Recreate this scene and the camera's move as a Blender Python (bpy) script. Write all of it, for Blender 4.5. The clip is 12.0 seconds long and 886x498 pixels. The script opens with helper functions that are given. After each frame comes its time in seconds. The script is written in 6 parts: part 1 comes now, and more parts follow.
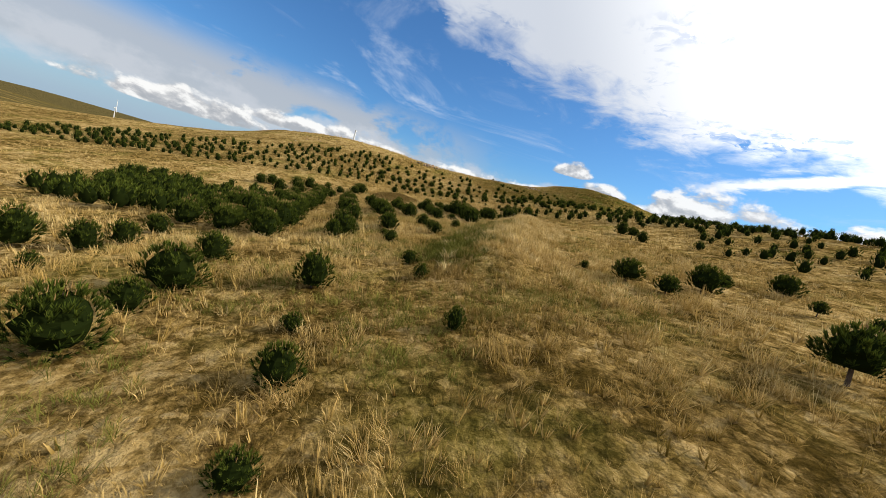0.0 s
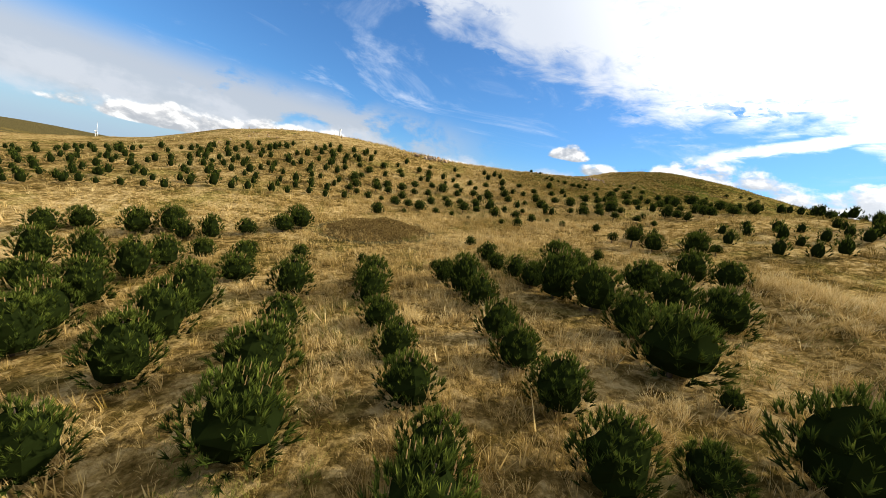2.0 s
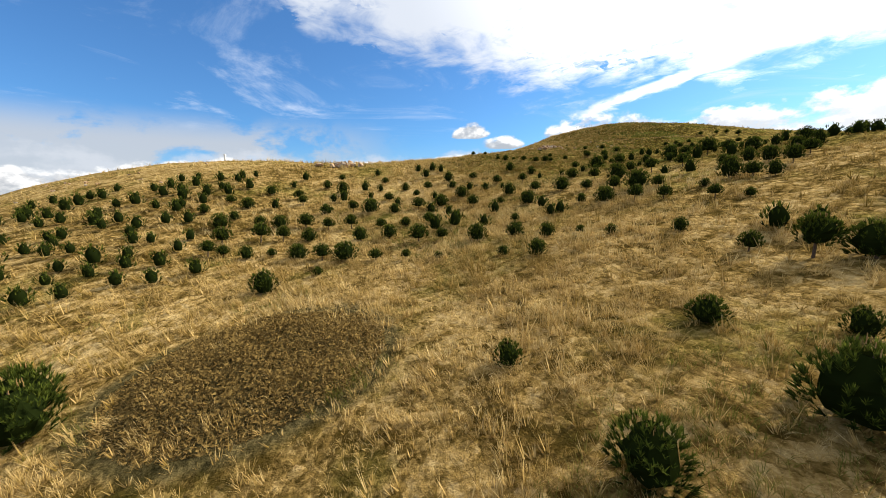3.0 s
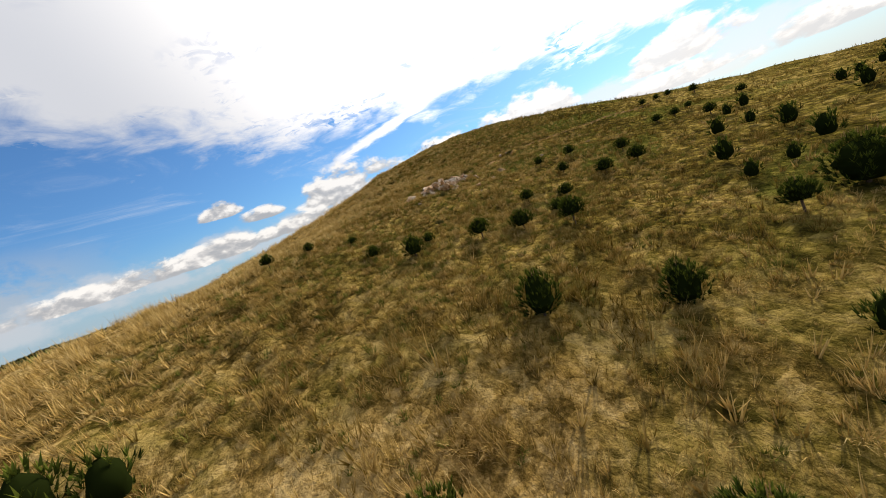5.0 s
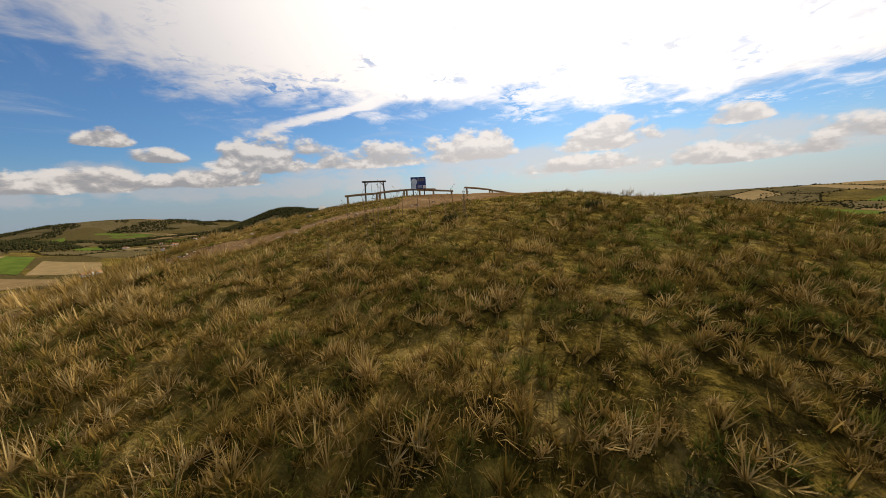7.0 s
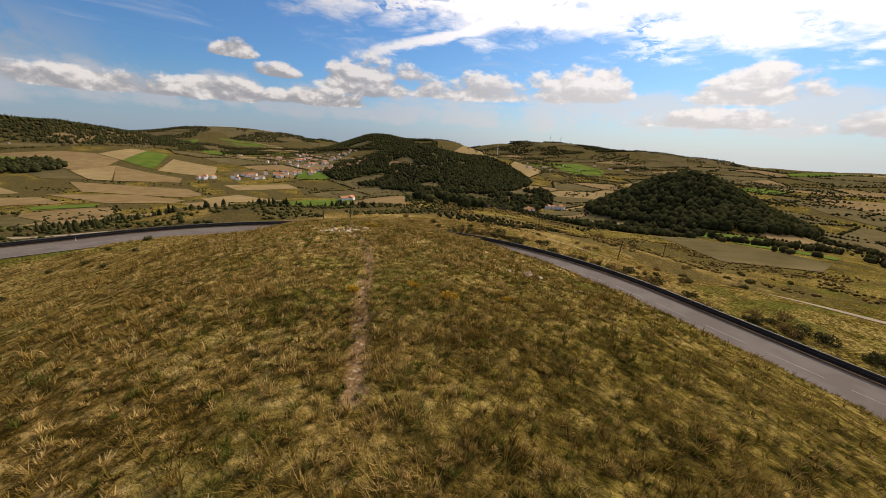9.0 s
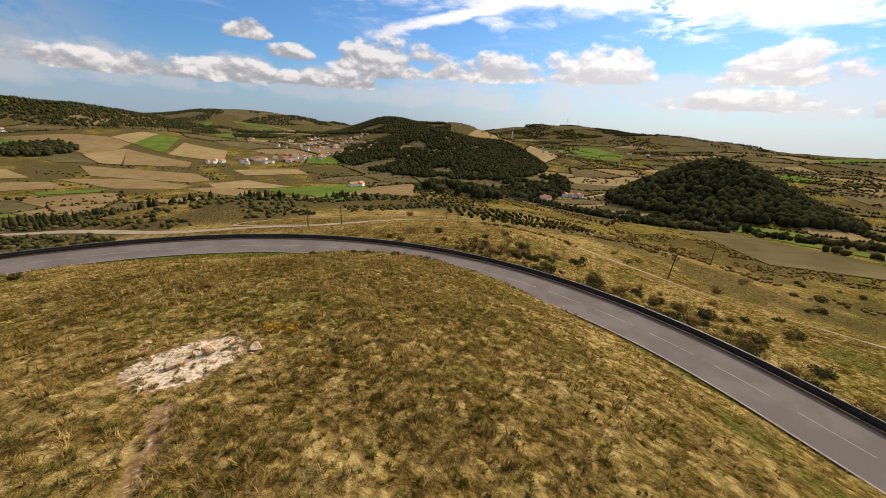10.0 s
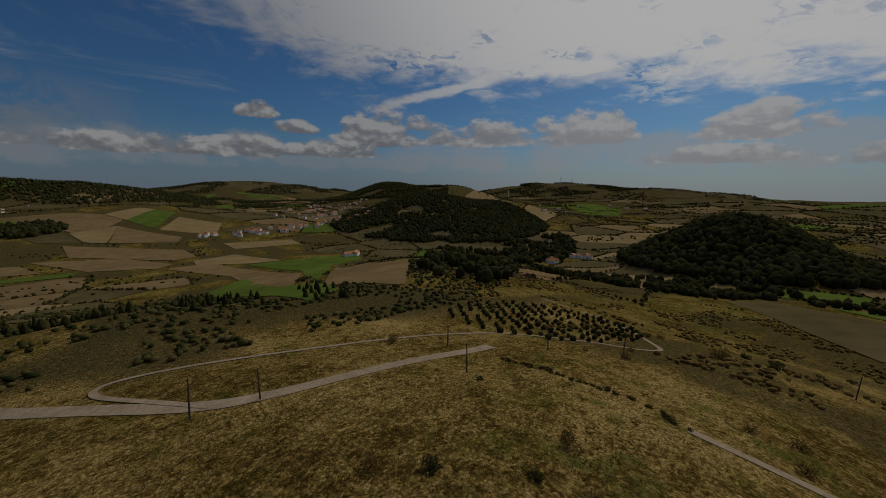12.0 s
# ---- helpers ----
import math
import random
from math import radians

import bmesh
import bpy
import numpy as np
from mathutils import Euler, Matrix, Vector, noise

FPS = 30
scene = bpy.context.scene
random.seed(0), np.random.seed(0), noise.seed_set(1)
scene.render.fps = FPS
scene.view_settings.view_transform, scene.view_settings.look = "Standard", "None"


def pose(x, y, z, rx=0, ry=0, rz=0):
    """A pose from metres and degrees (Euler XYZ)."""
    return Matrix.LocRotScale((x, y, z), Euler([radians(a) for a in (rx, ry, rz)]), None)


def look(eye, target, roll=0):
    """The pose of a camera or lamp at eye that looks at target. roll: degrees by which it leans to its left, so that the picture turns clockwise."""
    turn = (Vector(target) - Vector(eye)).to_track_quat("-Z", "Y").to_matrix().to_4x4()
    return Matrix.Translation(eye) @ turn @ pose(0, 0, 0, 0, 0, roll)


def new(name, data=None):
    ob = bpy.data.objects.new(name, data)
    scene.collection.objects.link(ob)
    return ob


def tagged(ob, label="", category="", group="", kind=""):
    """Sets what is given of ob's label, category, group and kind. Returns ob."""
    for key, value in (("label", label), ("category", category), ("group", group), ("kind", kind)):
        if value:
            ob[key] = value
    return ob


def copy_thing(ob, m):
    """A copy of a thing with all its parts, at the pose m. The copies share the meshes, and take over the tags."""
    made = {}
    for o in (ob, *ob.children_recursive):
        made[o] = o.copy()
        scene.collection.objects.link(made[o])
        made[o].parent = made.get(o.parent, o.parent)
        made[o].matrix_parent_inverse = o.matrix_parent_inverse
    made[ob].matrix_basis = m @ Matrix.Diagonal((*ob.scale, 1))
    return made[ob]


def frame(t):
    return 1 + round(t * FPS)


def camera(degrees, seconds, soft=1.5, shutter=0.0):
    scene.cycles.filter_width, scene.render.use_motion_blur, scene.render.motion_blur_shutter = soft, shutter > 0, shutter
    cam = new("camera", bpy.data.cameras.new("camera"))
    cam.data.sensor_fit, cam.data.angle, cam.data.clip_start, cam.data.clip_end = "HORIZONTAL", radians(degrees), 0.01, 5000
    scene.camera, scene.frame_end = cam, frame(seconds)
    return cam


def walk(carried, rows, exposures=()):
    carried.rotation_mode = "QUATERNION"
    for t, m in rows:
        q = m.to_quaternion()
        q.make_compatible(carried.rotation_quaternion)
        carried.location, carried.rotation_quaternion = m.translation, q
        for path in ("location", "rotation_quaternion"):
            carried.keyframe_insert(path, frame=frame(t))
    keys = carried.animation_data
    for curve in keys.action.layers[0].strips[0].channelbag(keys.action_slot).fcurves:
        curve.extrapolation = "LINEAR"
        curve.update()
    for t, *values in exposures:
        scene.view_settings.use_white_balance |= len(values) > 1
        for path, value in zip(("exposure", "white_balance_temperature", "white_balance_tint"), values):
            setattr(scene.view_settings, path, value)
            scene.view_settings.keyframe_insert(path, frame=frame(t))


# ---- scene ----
cam = camera(101.2, 12.0, soft=0.8, shutter=0.012)
PATH = [
    (0.0, pose(-0.00, 0.00, -0.00, 82.70, -16.24, 2.05)),
    (0.5, pose(-1.87, 14.31, 0.58, 82.70, -15.83, 2.30)),
    (1.0, pose(-3.78, 27.28, 1.26, 82.65, -15.37, 2.41)),
    (1.5, pose(-5.55, 40.42, 2.14, 82.30, -14.19, 2.77)),
    (2.0, pose(-7.56, 53.52, 3.09, 82.00, -11.23, 1.73)),
    (2.5, pose(-9.16, 66.71, 4.26, 82.05, -5.40, -2.28)),
    (3.0, pose(-10.10, 79.81, 5.60, 82.14, 2.04, -10.88)),
    (3.5, pose(-9.13, 93.76, 7.52, 80.93, 9.58, -20.03)),
    (3.7, pose(-8.54, 98.99, 8.45, 80.41, 12.48, -23.68)),
    (4.0, pose(-7.17, 107.09, 9.82, 80.15, 16.30, -29.25)),
    (4.5, pose(-2.92, 121.08, 12.09, 81.44, 20.55, -38.17)),
    (5.0, pose(4.09, 134.35, 14.60, 82.90, 21.05, -45.44)),
    (5.3, pose(9.25, 141.46, 16.29, 82.77, 19.52, -48.82)),
    (5.5, pose(12.91, 145.90, 17.47, 82.28, 17.93, -50.75)),
    (6.0, pose(22.67, 156.18, 20.23, 81.71, 10.31, -53.71)),
    (6.5, pose(33.04, 165.76, 23.05, 81.80, 6.51, -56.55)),
    (7.0, pose(42.57, 174.09, 25.45, 82.56, 4.00, -57.17)),
    (7.5, pose(51.75, 181.44, 27.55, 82.86, 0.90, -54.17)),
    (7.7, pose(55.37, 184.32, 28.38, 82.46, -0.40, -52.20)),
    (8.0, pose(60.91, 188.67, 29.59, 81.18, -1.91, -49.42)),
    (8.5, pose(70.38, 196.06, 31.37, 77.34, -2.88, -45.57)),
    (9.0, pose(79.47, 203.69, 32.62, 73.48, -2.64, -43.12)),
    (9.3, pose(84.49, 208.37, 33.10, 72.12, -2.54, -42.19)),
    (9.5, pose(87.68, 211.53, 33.34, 71.60, -2.57, -41.70)),
    (10.0, pose(95.71, 219.51, 33.69, 70.96, -2.72, -41.08)),
    (10.5, pose(104.07, 228.23, 34.30, 72.07, -2.17, -41.13)),
    (11.0, pose(112.10, 236.81, 36.07, 74.46, -1.05, -41.43)),
    (11.5, pose(120.78, 246.23, 37.31, 77.60, -0.63, -41.47)),
    (12.0, pose(128.21, 255.40, 39.14, 80.09, -0.41, -41.48)),
]

EXPOSURES = [(0.0, 0.03, 6400, 10), (1.0, 0.10, 6400, 10), (2.0, 0.30, 6400, 10), (2.8, 0.32, 6400, 10), (3.7, 0.16, 6300, 10), (5.3, 0.0, 6900, 13), (6.0, -0.15, 7000, 15), (6.5, -0.32, 7000, 15), (7.0, -0.47, 7000, 15), (7.7, -0.40, 6900, 15), (9.3, -0.34, 6750, 16), (10.5, -0.12, 6600, 14), (11.0, -0.18, 6550, 14), (11.3, -0.5, 6500, 15), (11.5, -0.97, 6450, 14), (11.8, -1.6, 6400, 12), (12.0, -2.1, 6300, 11)]
walk(cam, PATH, EXPOSURES)

# ---- light ----
SUN_AZ, SUN_EL = radians(80), radians(37)
SUN_DIR = Vector((math.sin(SUN_AZ) * math.cos(SUN_EL), math.cos(SUN_AZ) * math.cos(SUN_EL), math.sin(SUN_EL)))
sun_data = bpy.data.lights.new("sun", "SUN")
sun_data.energy, sun_data.angle, sun_data.color = 4.8, radians(0.6), (1.0, 0.90, 0.73)
sun = new("sun", sun_data)
sun.matrix_world = look((150, 150, 300), Vector((150, 150, 300)) - SUN_DIR)


class Nodes:
    """Short hand for building a node tree."""

    def __init__(self, tree):
        self.tree = tree
        tree.nodes.clear()

    def add(self, node_kind, **sets):
        n = self.tree.nodes.new(node_kind)
        for k, v in sets.items():
            if k == "op":
                n.operation = v
            elif k == "blend":
                n.blend_type = v
            elif k == "kind":
                n.sky_type = v
            elif k == "attr":
                n.attribute_name = v
            elif k == "data":
                n.data_type = v
        return n

    def put(self, socket, value):
        if hasattr(value, "is_output"):
            self.tree.links.new(value, socket)
        elif hasattr(value, "outputs"):
            self.tree.links.new(value.outputs[0], socket)
        else:
            socket.default_value = value

    def math(self, op, a, b=0.0, c=0.0, clamp=False):
        n = self.add("ShaderNodeMath", op=op)
        n.use_clamp = clamp
        for i, v in enumerate((a, b, c)):
            self.put(n.inputs[i], v)
        return n.outputs[0]

    def vmath(self, op, a, b=(0, 0, 0)):
        n = self.add("ShaderNodeVectorMath", op=op)
        self.put(n.inputs[0], a)
        if op == "SCALE":
            self.put(n.inputs["Scale"], b)
        else:
            self.put(n.inputs[1], b)
        return n.outputs["Value"] if op in ("LENGTH", "DOT_PRODUCT", "DISTANCE") else n.outputs[0]

    def noise(self, vec, scale, detail=4.0, rough=0.55, distort=0.0, out="Fac"):
        n = self.add("ShaderNodeTexNoise")
        if vec is not None:
            self.put(n.inputs["Vector"], vec)
        n.inputs["Scale"].default_value = scale
        n.inputs["Detail"].default_value = detail
        n.inputs["Roughness"].default_value = rough
        n.inputs["Distortion"].default_value = distort
        return n.outputs[out]

    def ramp(self, fac, stops, ease="LINEAR"):
        n = self.add("ShaderNodeValToRGB")
        cr = n.color_ramp
        cr.interpolation = ease
        while len(cr.elements) < len(stops):
            cr.elements.new(0.5)
        for e, (p, c) in zip(cr.elements, stops):
            e.position = p
            e.color = (*c, 1) if len(c) == 3 else c
        self.put(n.inputs[0], fac)
        return n.outputs[0]

    def step(self, v, lo, hi):
        n = self.add("ShaderNodeMapRange")
        n.interpolation_type = "SMOOTHSTEP"
        self.put(n.inputs[0], v)
        n.inputs[1].default_value, n.inputs[2].default_value = lo, hi
        n.inputs[3].default_value, n.inputs[4].default_value = 0, 1
        return n.outputs[0]

    def mix(self, fac, a, b, blend="MIX"):
        n = self.add("ShaderNodeMix", data="RGBA", blend=blend)
        self.put(n.inputs[0], fac)
        for s, v in ((n.inputs[6], a), (n.inputs[7], b)):
            self.put(s, (*v, 1) if isinstance(v, tuple) and len(v) == 3 else v)
        return n.outputs[2]


# heaped clouds: (bearing, height of the base, half breadth, depth), degrees
CUMULUS = [(32, 6.6, 6.5, 4.6), (48, 6.4, 9.5, 2.8), (61, 6.6, 7.0, 3.4), (64.5, 8.2, 2.6, 2.6), (15, 9.2, 3.0, 1.6), (20, 7.4, 3.0, 1.5), (13, 4.2, 8.0, 2.2),
           (25, 4.4, 9.0, 1.8), (1, 4.0, 9.0, 1.9), (81, 6.4, 6.0, 3.4), (96, 7.2, 3.6, 1.8), (78, 3.4, 9.0, 1.9), (96, 2.8, 9.0, 2.2), (-20, 4.0, 11.0, 2.0), (-38, 2.2, 9.0, 2.2), (118, 4.0, 16.0, 3.0)]


def make_world():
    world = bpy.data.worlds.new("sky")
    scene.world = world
    world.use_nodes = True
    q = Nodes(world.node_tree)
    sky = q.add("ShaderNodeTexSky", kind="NISHITA")
    sky.sun_disc = False
    sky.sun_elevation, sky.sun_rotation = SUN_EL, SUN_AZ
    sky.air_density, sky.dust_density, sky.ozone_density = 1.0, 0.6, 2.5
    blue = q.vmath("SCALE", sky, 0.112)
    blue = q.mix(1.0, blue, (0.50, 0.86, 1.18), "MULTIPLY")
    d = q.add("ShaderNodeTexCoord").outputs["Generated"]
    xyz = q.add("ShaderNodeSeparateXYZ")
    q.put(xyz.inputs[0], d)
    x, y, z = xyz.outputs
    el = q.math("MULTIPLY", q.math("ARCSINE", z), 57.2958)
    az = q.math("MULTIPLY", q.math("ARCTAN2", x, y), 57.2958)
    # sheet of high cloud on a plane overhead
    zz = q.math("ADD", q.math("MAXIMUM", z, 0.0), 0.10)
    flat = q.add("ShaderNodeCombineXYZ")
    q.put(flat.inputs[0], q.math("DIVIDE", x, zz))
    q.put(flat.inputs[1], q.math("DIVIDE", y, zz))
    big = q.noise(flat, 1.1, 6, 0.6, 0.4)
    fine = q.noise(flat, 3.2, 8, 0.62, 0.6)
    wob = q.math("MULTIPLY", q.math("SUBTRACT", big, 0.5), 26.0)
    wob2 = q.math("MULTIPLY", q.math("SUBTRACT", fine, 0.5), 14.0)
    # the sheet lies to the sunward side: its lower edge sinks towards the sun and bends up to the other side
    rim = q.math("MAXIMUM", q.math("SUBTRACT", 19.0, q.math("MULTIPLY", az, 0.085)), q.math("SUBTRACT", 22.5, q.math("MULTIPLY", az, 0.30)))
    rim = q.math("MAXIMUM", rim, q.math("SUBTRACT", 18.0, q.math("MULTIPLY", az, 0.9)))
    edge = q.math("SUBTRACT", el, rim)
    edge = q.math("ADD", q.math("ADD", edge, q.math("MULTIPLY", wob, 0.62)), q.math("MULTIPLY", wob2, 0.8))
    ripple = q.noise(flat, 11.0, 5, 0.6, 0.9)
    holes = q.math("MULTIPLY", q.step(q.noise(flat, 2.3, 4, 0.5, 0.2), 0.52, 0.66), q.step(ripple, 0.46, 0.60))
    sheet = q.math("SUBTRACT", q.step(edge, -2.6, 3.4), q.math("MULTIPLY", holes, q.math("SUBTRACT", 0.6, q.math("MULTIPLY", q.step(edge, 4.0, 14.0), 0.45))), clamp=True)
    # streak under the sheet
    streak = q.math("SUBTRACT", el, q.math("ADD", 3.5, q.math("MULTIPLY", az, 0.24)))
    streak = q.math("ADD", q.math("ABSOLUTE", streak), q.math("MULTIPLY", q.math("SUBTRACT", fine, 0.5), 3.0))
    streak = q.math("SUBTRACT", 1.0, q.step(streak, 0.15, 1.0))
    span = q.math("MULTIPLY", q.step(az, 29.0, 34.0), q.math("SUBTRACT", 1.0, q.step(az, 46.0, 56.0)))
    streak = q.math("MULTIPLY", streak, q.math("MULTIPLY", span, 0.9))
    # fair weather cumulus: flat bases, heaped tops
    polar = q.add("ShaderNodeCombineXYZ")
    q.put(polar.inputs[0], q.math("MULTIPLY", az, 0.16))
    q.put(polar.inputs[1], q.math("MULTIPLY", el, 0.26))
    puff = q.noise(polar, 1.35, 9, 0.58, 0.15)
    over = q.noise(q.vmath("ADD", polar, (0.05, 0.20, 0.0)), 1.35, 9, 0.58, 0.15)
    heap, crown = -9.0, 0.0
    for a, base, w, tall in CUMULUS:
        u = q.math("DIVIDE", q.math("SUBTRACT", az, a), w)
        v = q.math("DIVIDE", q.math("SUBTRACT", el, base), tall)
        m = q.math("MAXIMUM", v, q.math("MULTIPLY", v, -4.0))
        f = q.math("SUBTRACT", 1.0, q.math("ADD", q.math("MULTIPLY", u, u), q.math("MULTIPLY", m, m)))
        heap = q.math("MAXIMUM", heap, f)
        crown = q.math("MAXIMUM", crown, q.math("MULTIPLY", q.step(f, -0.7, 0.1), v))
    heap = q.math("ADD", heap, q.math("MULTIPLY", q.math("SUBTRACT", puff, 0.46), 4.2))
    puffs = q.step(heap, -0.15, 0.55)
    lit = q.step(q.math("ADD", q.math("SUBTRACT", puff, over), q.math("MULTIPLY", crown, 0.16)), -0.06, 0.17)
    # a faint low layer behind them
    layer = q.noise(polar, 0.9, 7, 0.6, 0.0)
    band = q.math("MULTIPLY", q.step(el, 0.8, 3.0), q.math("SUBTRACT", 1.0, q.step(el, 5.5, 8.5)))
    layer = q.math("MULTIPLY", q.step(q.math("ADD", layer, q.math("MULTIPLY", q.math("SUBTRACT", band, 1.0), 0.3)), 0.36, 0.56), 0.62)
    # thin streaky cloud elsewhere
    thin = q.noise(flat, 0.75, 9, 0.66, 1.2)
    wisps = q.math("MULTIPLY", q.step(thin, 0.50, 0.74), q.step(el, 8.0, 13.0))
    away = q.math("SUBTRACT", 1.0, q.step(az, -14.0, 8.0))
    bank = q.math("SUBTRACT", 1.0, q.step(az, -42.0, -24.0))
    grey = q.step(q.math("ADD", q.noise(polar, 0.7, 7, 0.6, 0.2), q.math("MULTIPLY", bank, 0.16)), 0.40, 0.54)
    greyband = q.math("MULTIPLY", q.math("MULTIPLY", q.step(el, 2.0, 4.5), q.math("SUBTRACT", 1.0, q.step(el, 8.0, 12.5))), away)
    grey = q.math("MULTIPLY", grey, greyband)
    # brightness of the clouds: whiter towards the sun
    sunward = q.vmath("DOT_PRODUCT", d, tuple(SUN_DIR))
    glow = q.step(sunward, 0.45, 1.0)
    low = q.ramp(lit, [(0.0, (0.43, 0.45, 0.48)), (0.55, (0.66, 0.66, 0.66)), (1.0, (0.98, 0.97, 0.94))])
    white = q.mix(glow, (0.64, 0.68, 0.75), (1.75, 1.72, 1.66))
    haze = q.math("SUBTRACT", 1.0, q.step(el, -1.0, 9.0))
    col = q.mix(q.math("MULTIPLY", haze, 0.75), blue, q.mix(glow, (0.42, 0.53, 0.66), (0.95, 0.96, 0.97)))
    col = q.mix(q.math("MULTIPLY", wisps, 0.62), col, (0.80, 0.85, 0.92))
    col = q.mix(q.math("MULTIPLY", grey, 0.85), col, (0.50, 0.52, 0.55))
    # unseen cloud behind the flight, added to make the sky light more neutral
    behind = q.step(q.vmath("DOT_PRODUCT", d, (-0.5, -0.85, 0.1)), 0.25, 0.6)
    broken = q.math("MULTIPLY", q.step(thin, 0.40, 0.56), q.math("MULTIPLY", behind, q.step(el, 4.0, 12.0)))
    col = q.mix(q.math("MULTIPLY", broken, 0.85), col, (0.88, 0.87, 0.86))
    col = q.mix(sheet, col, white)
    col = q.mix(streak, col, white)
    col = q.mix(layer, col, q.mix(glow, (0.62, 0.65, 0.70), (1.0, 0.99, 0.97)))
    col = q.mix(q.math("MULTIPLY", puffs, 0.95), col, q.mix(q.math("MULTIPLY", glow, 0.45), low, white))
    bg = q.add("ShaderNodeBackground")
    q.put(bg.inputs[0], col)
    bg.inputs[1].default_value = 1.0
    out = q.add("ShaderNodeOutputWorld")
    q.put(out.inputs[0], bg)


make_world()

# ---- materials ----


def material(name, build, rough=0.9, metal=0.0, bump=None, strength=0.4, dist=0.05, spec=0.25):
    m = bpy.data.materials.new(name)
    m.use_nodes = True
    q = Nodes(m.node_tree)
    b = q.add("ShaderNodeBsdfPrincipled")
    pos = q.add("ShaderNodeNewGeometry").outputs["Position"]
    q.put(b.inputs["Base Color"], build(q, pos))
    b.inputs["Roughness"].default_value = rough
    b.inputs["Metallic"].default_value = metal
    b.inputs["Specular IOR Level"].default_value = spec
    if bump:
        n = q.add("ShaderNodeBump")
        n.inputs["Strength"].default_value = strength
        n.inputs["Distance"].default_value = dist
        q.put(n.inputs["Height"], bump(q, pos))
        q.put(b.inputs["Normal"], n)
    out = q.add("ShaderNodeOutputMaterial")
    q.put(out.inputs[0], b)
    return m


def plain(name, a, b, scale=6.0, rough=0.8, metal=0.0, bump=0.3, dist=0.01, spec=0.1):
    """Two tones mixed by noise at two scales, with a fine relief."""
    def build(q, pos):
        f = q.math("ADD", q.math("MULTIPLY", q.noise(pos, scale, 6), 0.6), q.math("MULTIPLY", q.noise(pos, scale * 0.13, 3), 0.4))
        return q.ramp(f, [(0.32, a), (0.68, b)])
    return material(name, build, rough, metal, lambda q, pos: q.noise(pos, scale * 3, 5), bump, dist, spec)


def leafy(name, stops, lift=0.55, through_light=0.35, big=0.35):
    """Leaves or blades: colour by island and by place, lit partly from behind."""
    m = bpy.data.materials.new(name)
    m.use_nodes = True
    q = Nodes(m.node_tree)
    geo = q.add("ShaderNodeNewGeometry")
    f = q.math("ADD", q.math("MULTIPLY", geo.outputs["Random Per Island"], 1 - big), q.math("MULTIPLY", q.noise(geo.outputs["Position"], 0.16, 4), big))
    tint = q.add("ShaderNodeAttribute", attr="tint").outputs["Fac"]
    col = q.ramp(q.math("ADD", q.math("MULTIPLY", f, 0.5), tint, clamp=True), stops)
    nrm = q.vmath("NORMALIZE", q.vmath("ADD", q.vmath("SCALE", geo.outputs["Normal"], 1 - lift), (0, 0, lift)))
    dif = q.add("ShaderNodeBsdfDiffuse")
    q.put(dif.inputs[0], col)
    q.put(dif.inputs["Normal"], nrm)
    tr = q.add("ShaderNodeBsdfTranslucent")
    q.put(tr.inputs[0], col)
    q.put(tr.inputs["Normal"], nrm)
    mx = q.add("ShaderNodeMixShader")
    mx.inputs[0].default_value = through_light
    q.put(mx.inputs[1], dif)
    q.put(mx.inputs[2], tr)
    out = q.add("ShaderNodeOutputMaterial")
    q.put(out.inputs[0], mx)
    return m


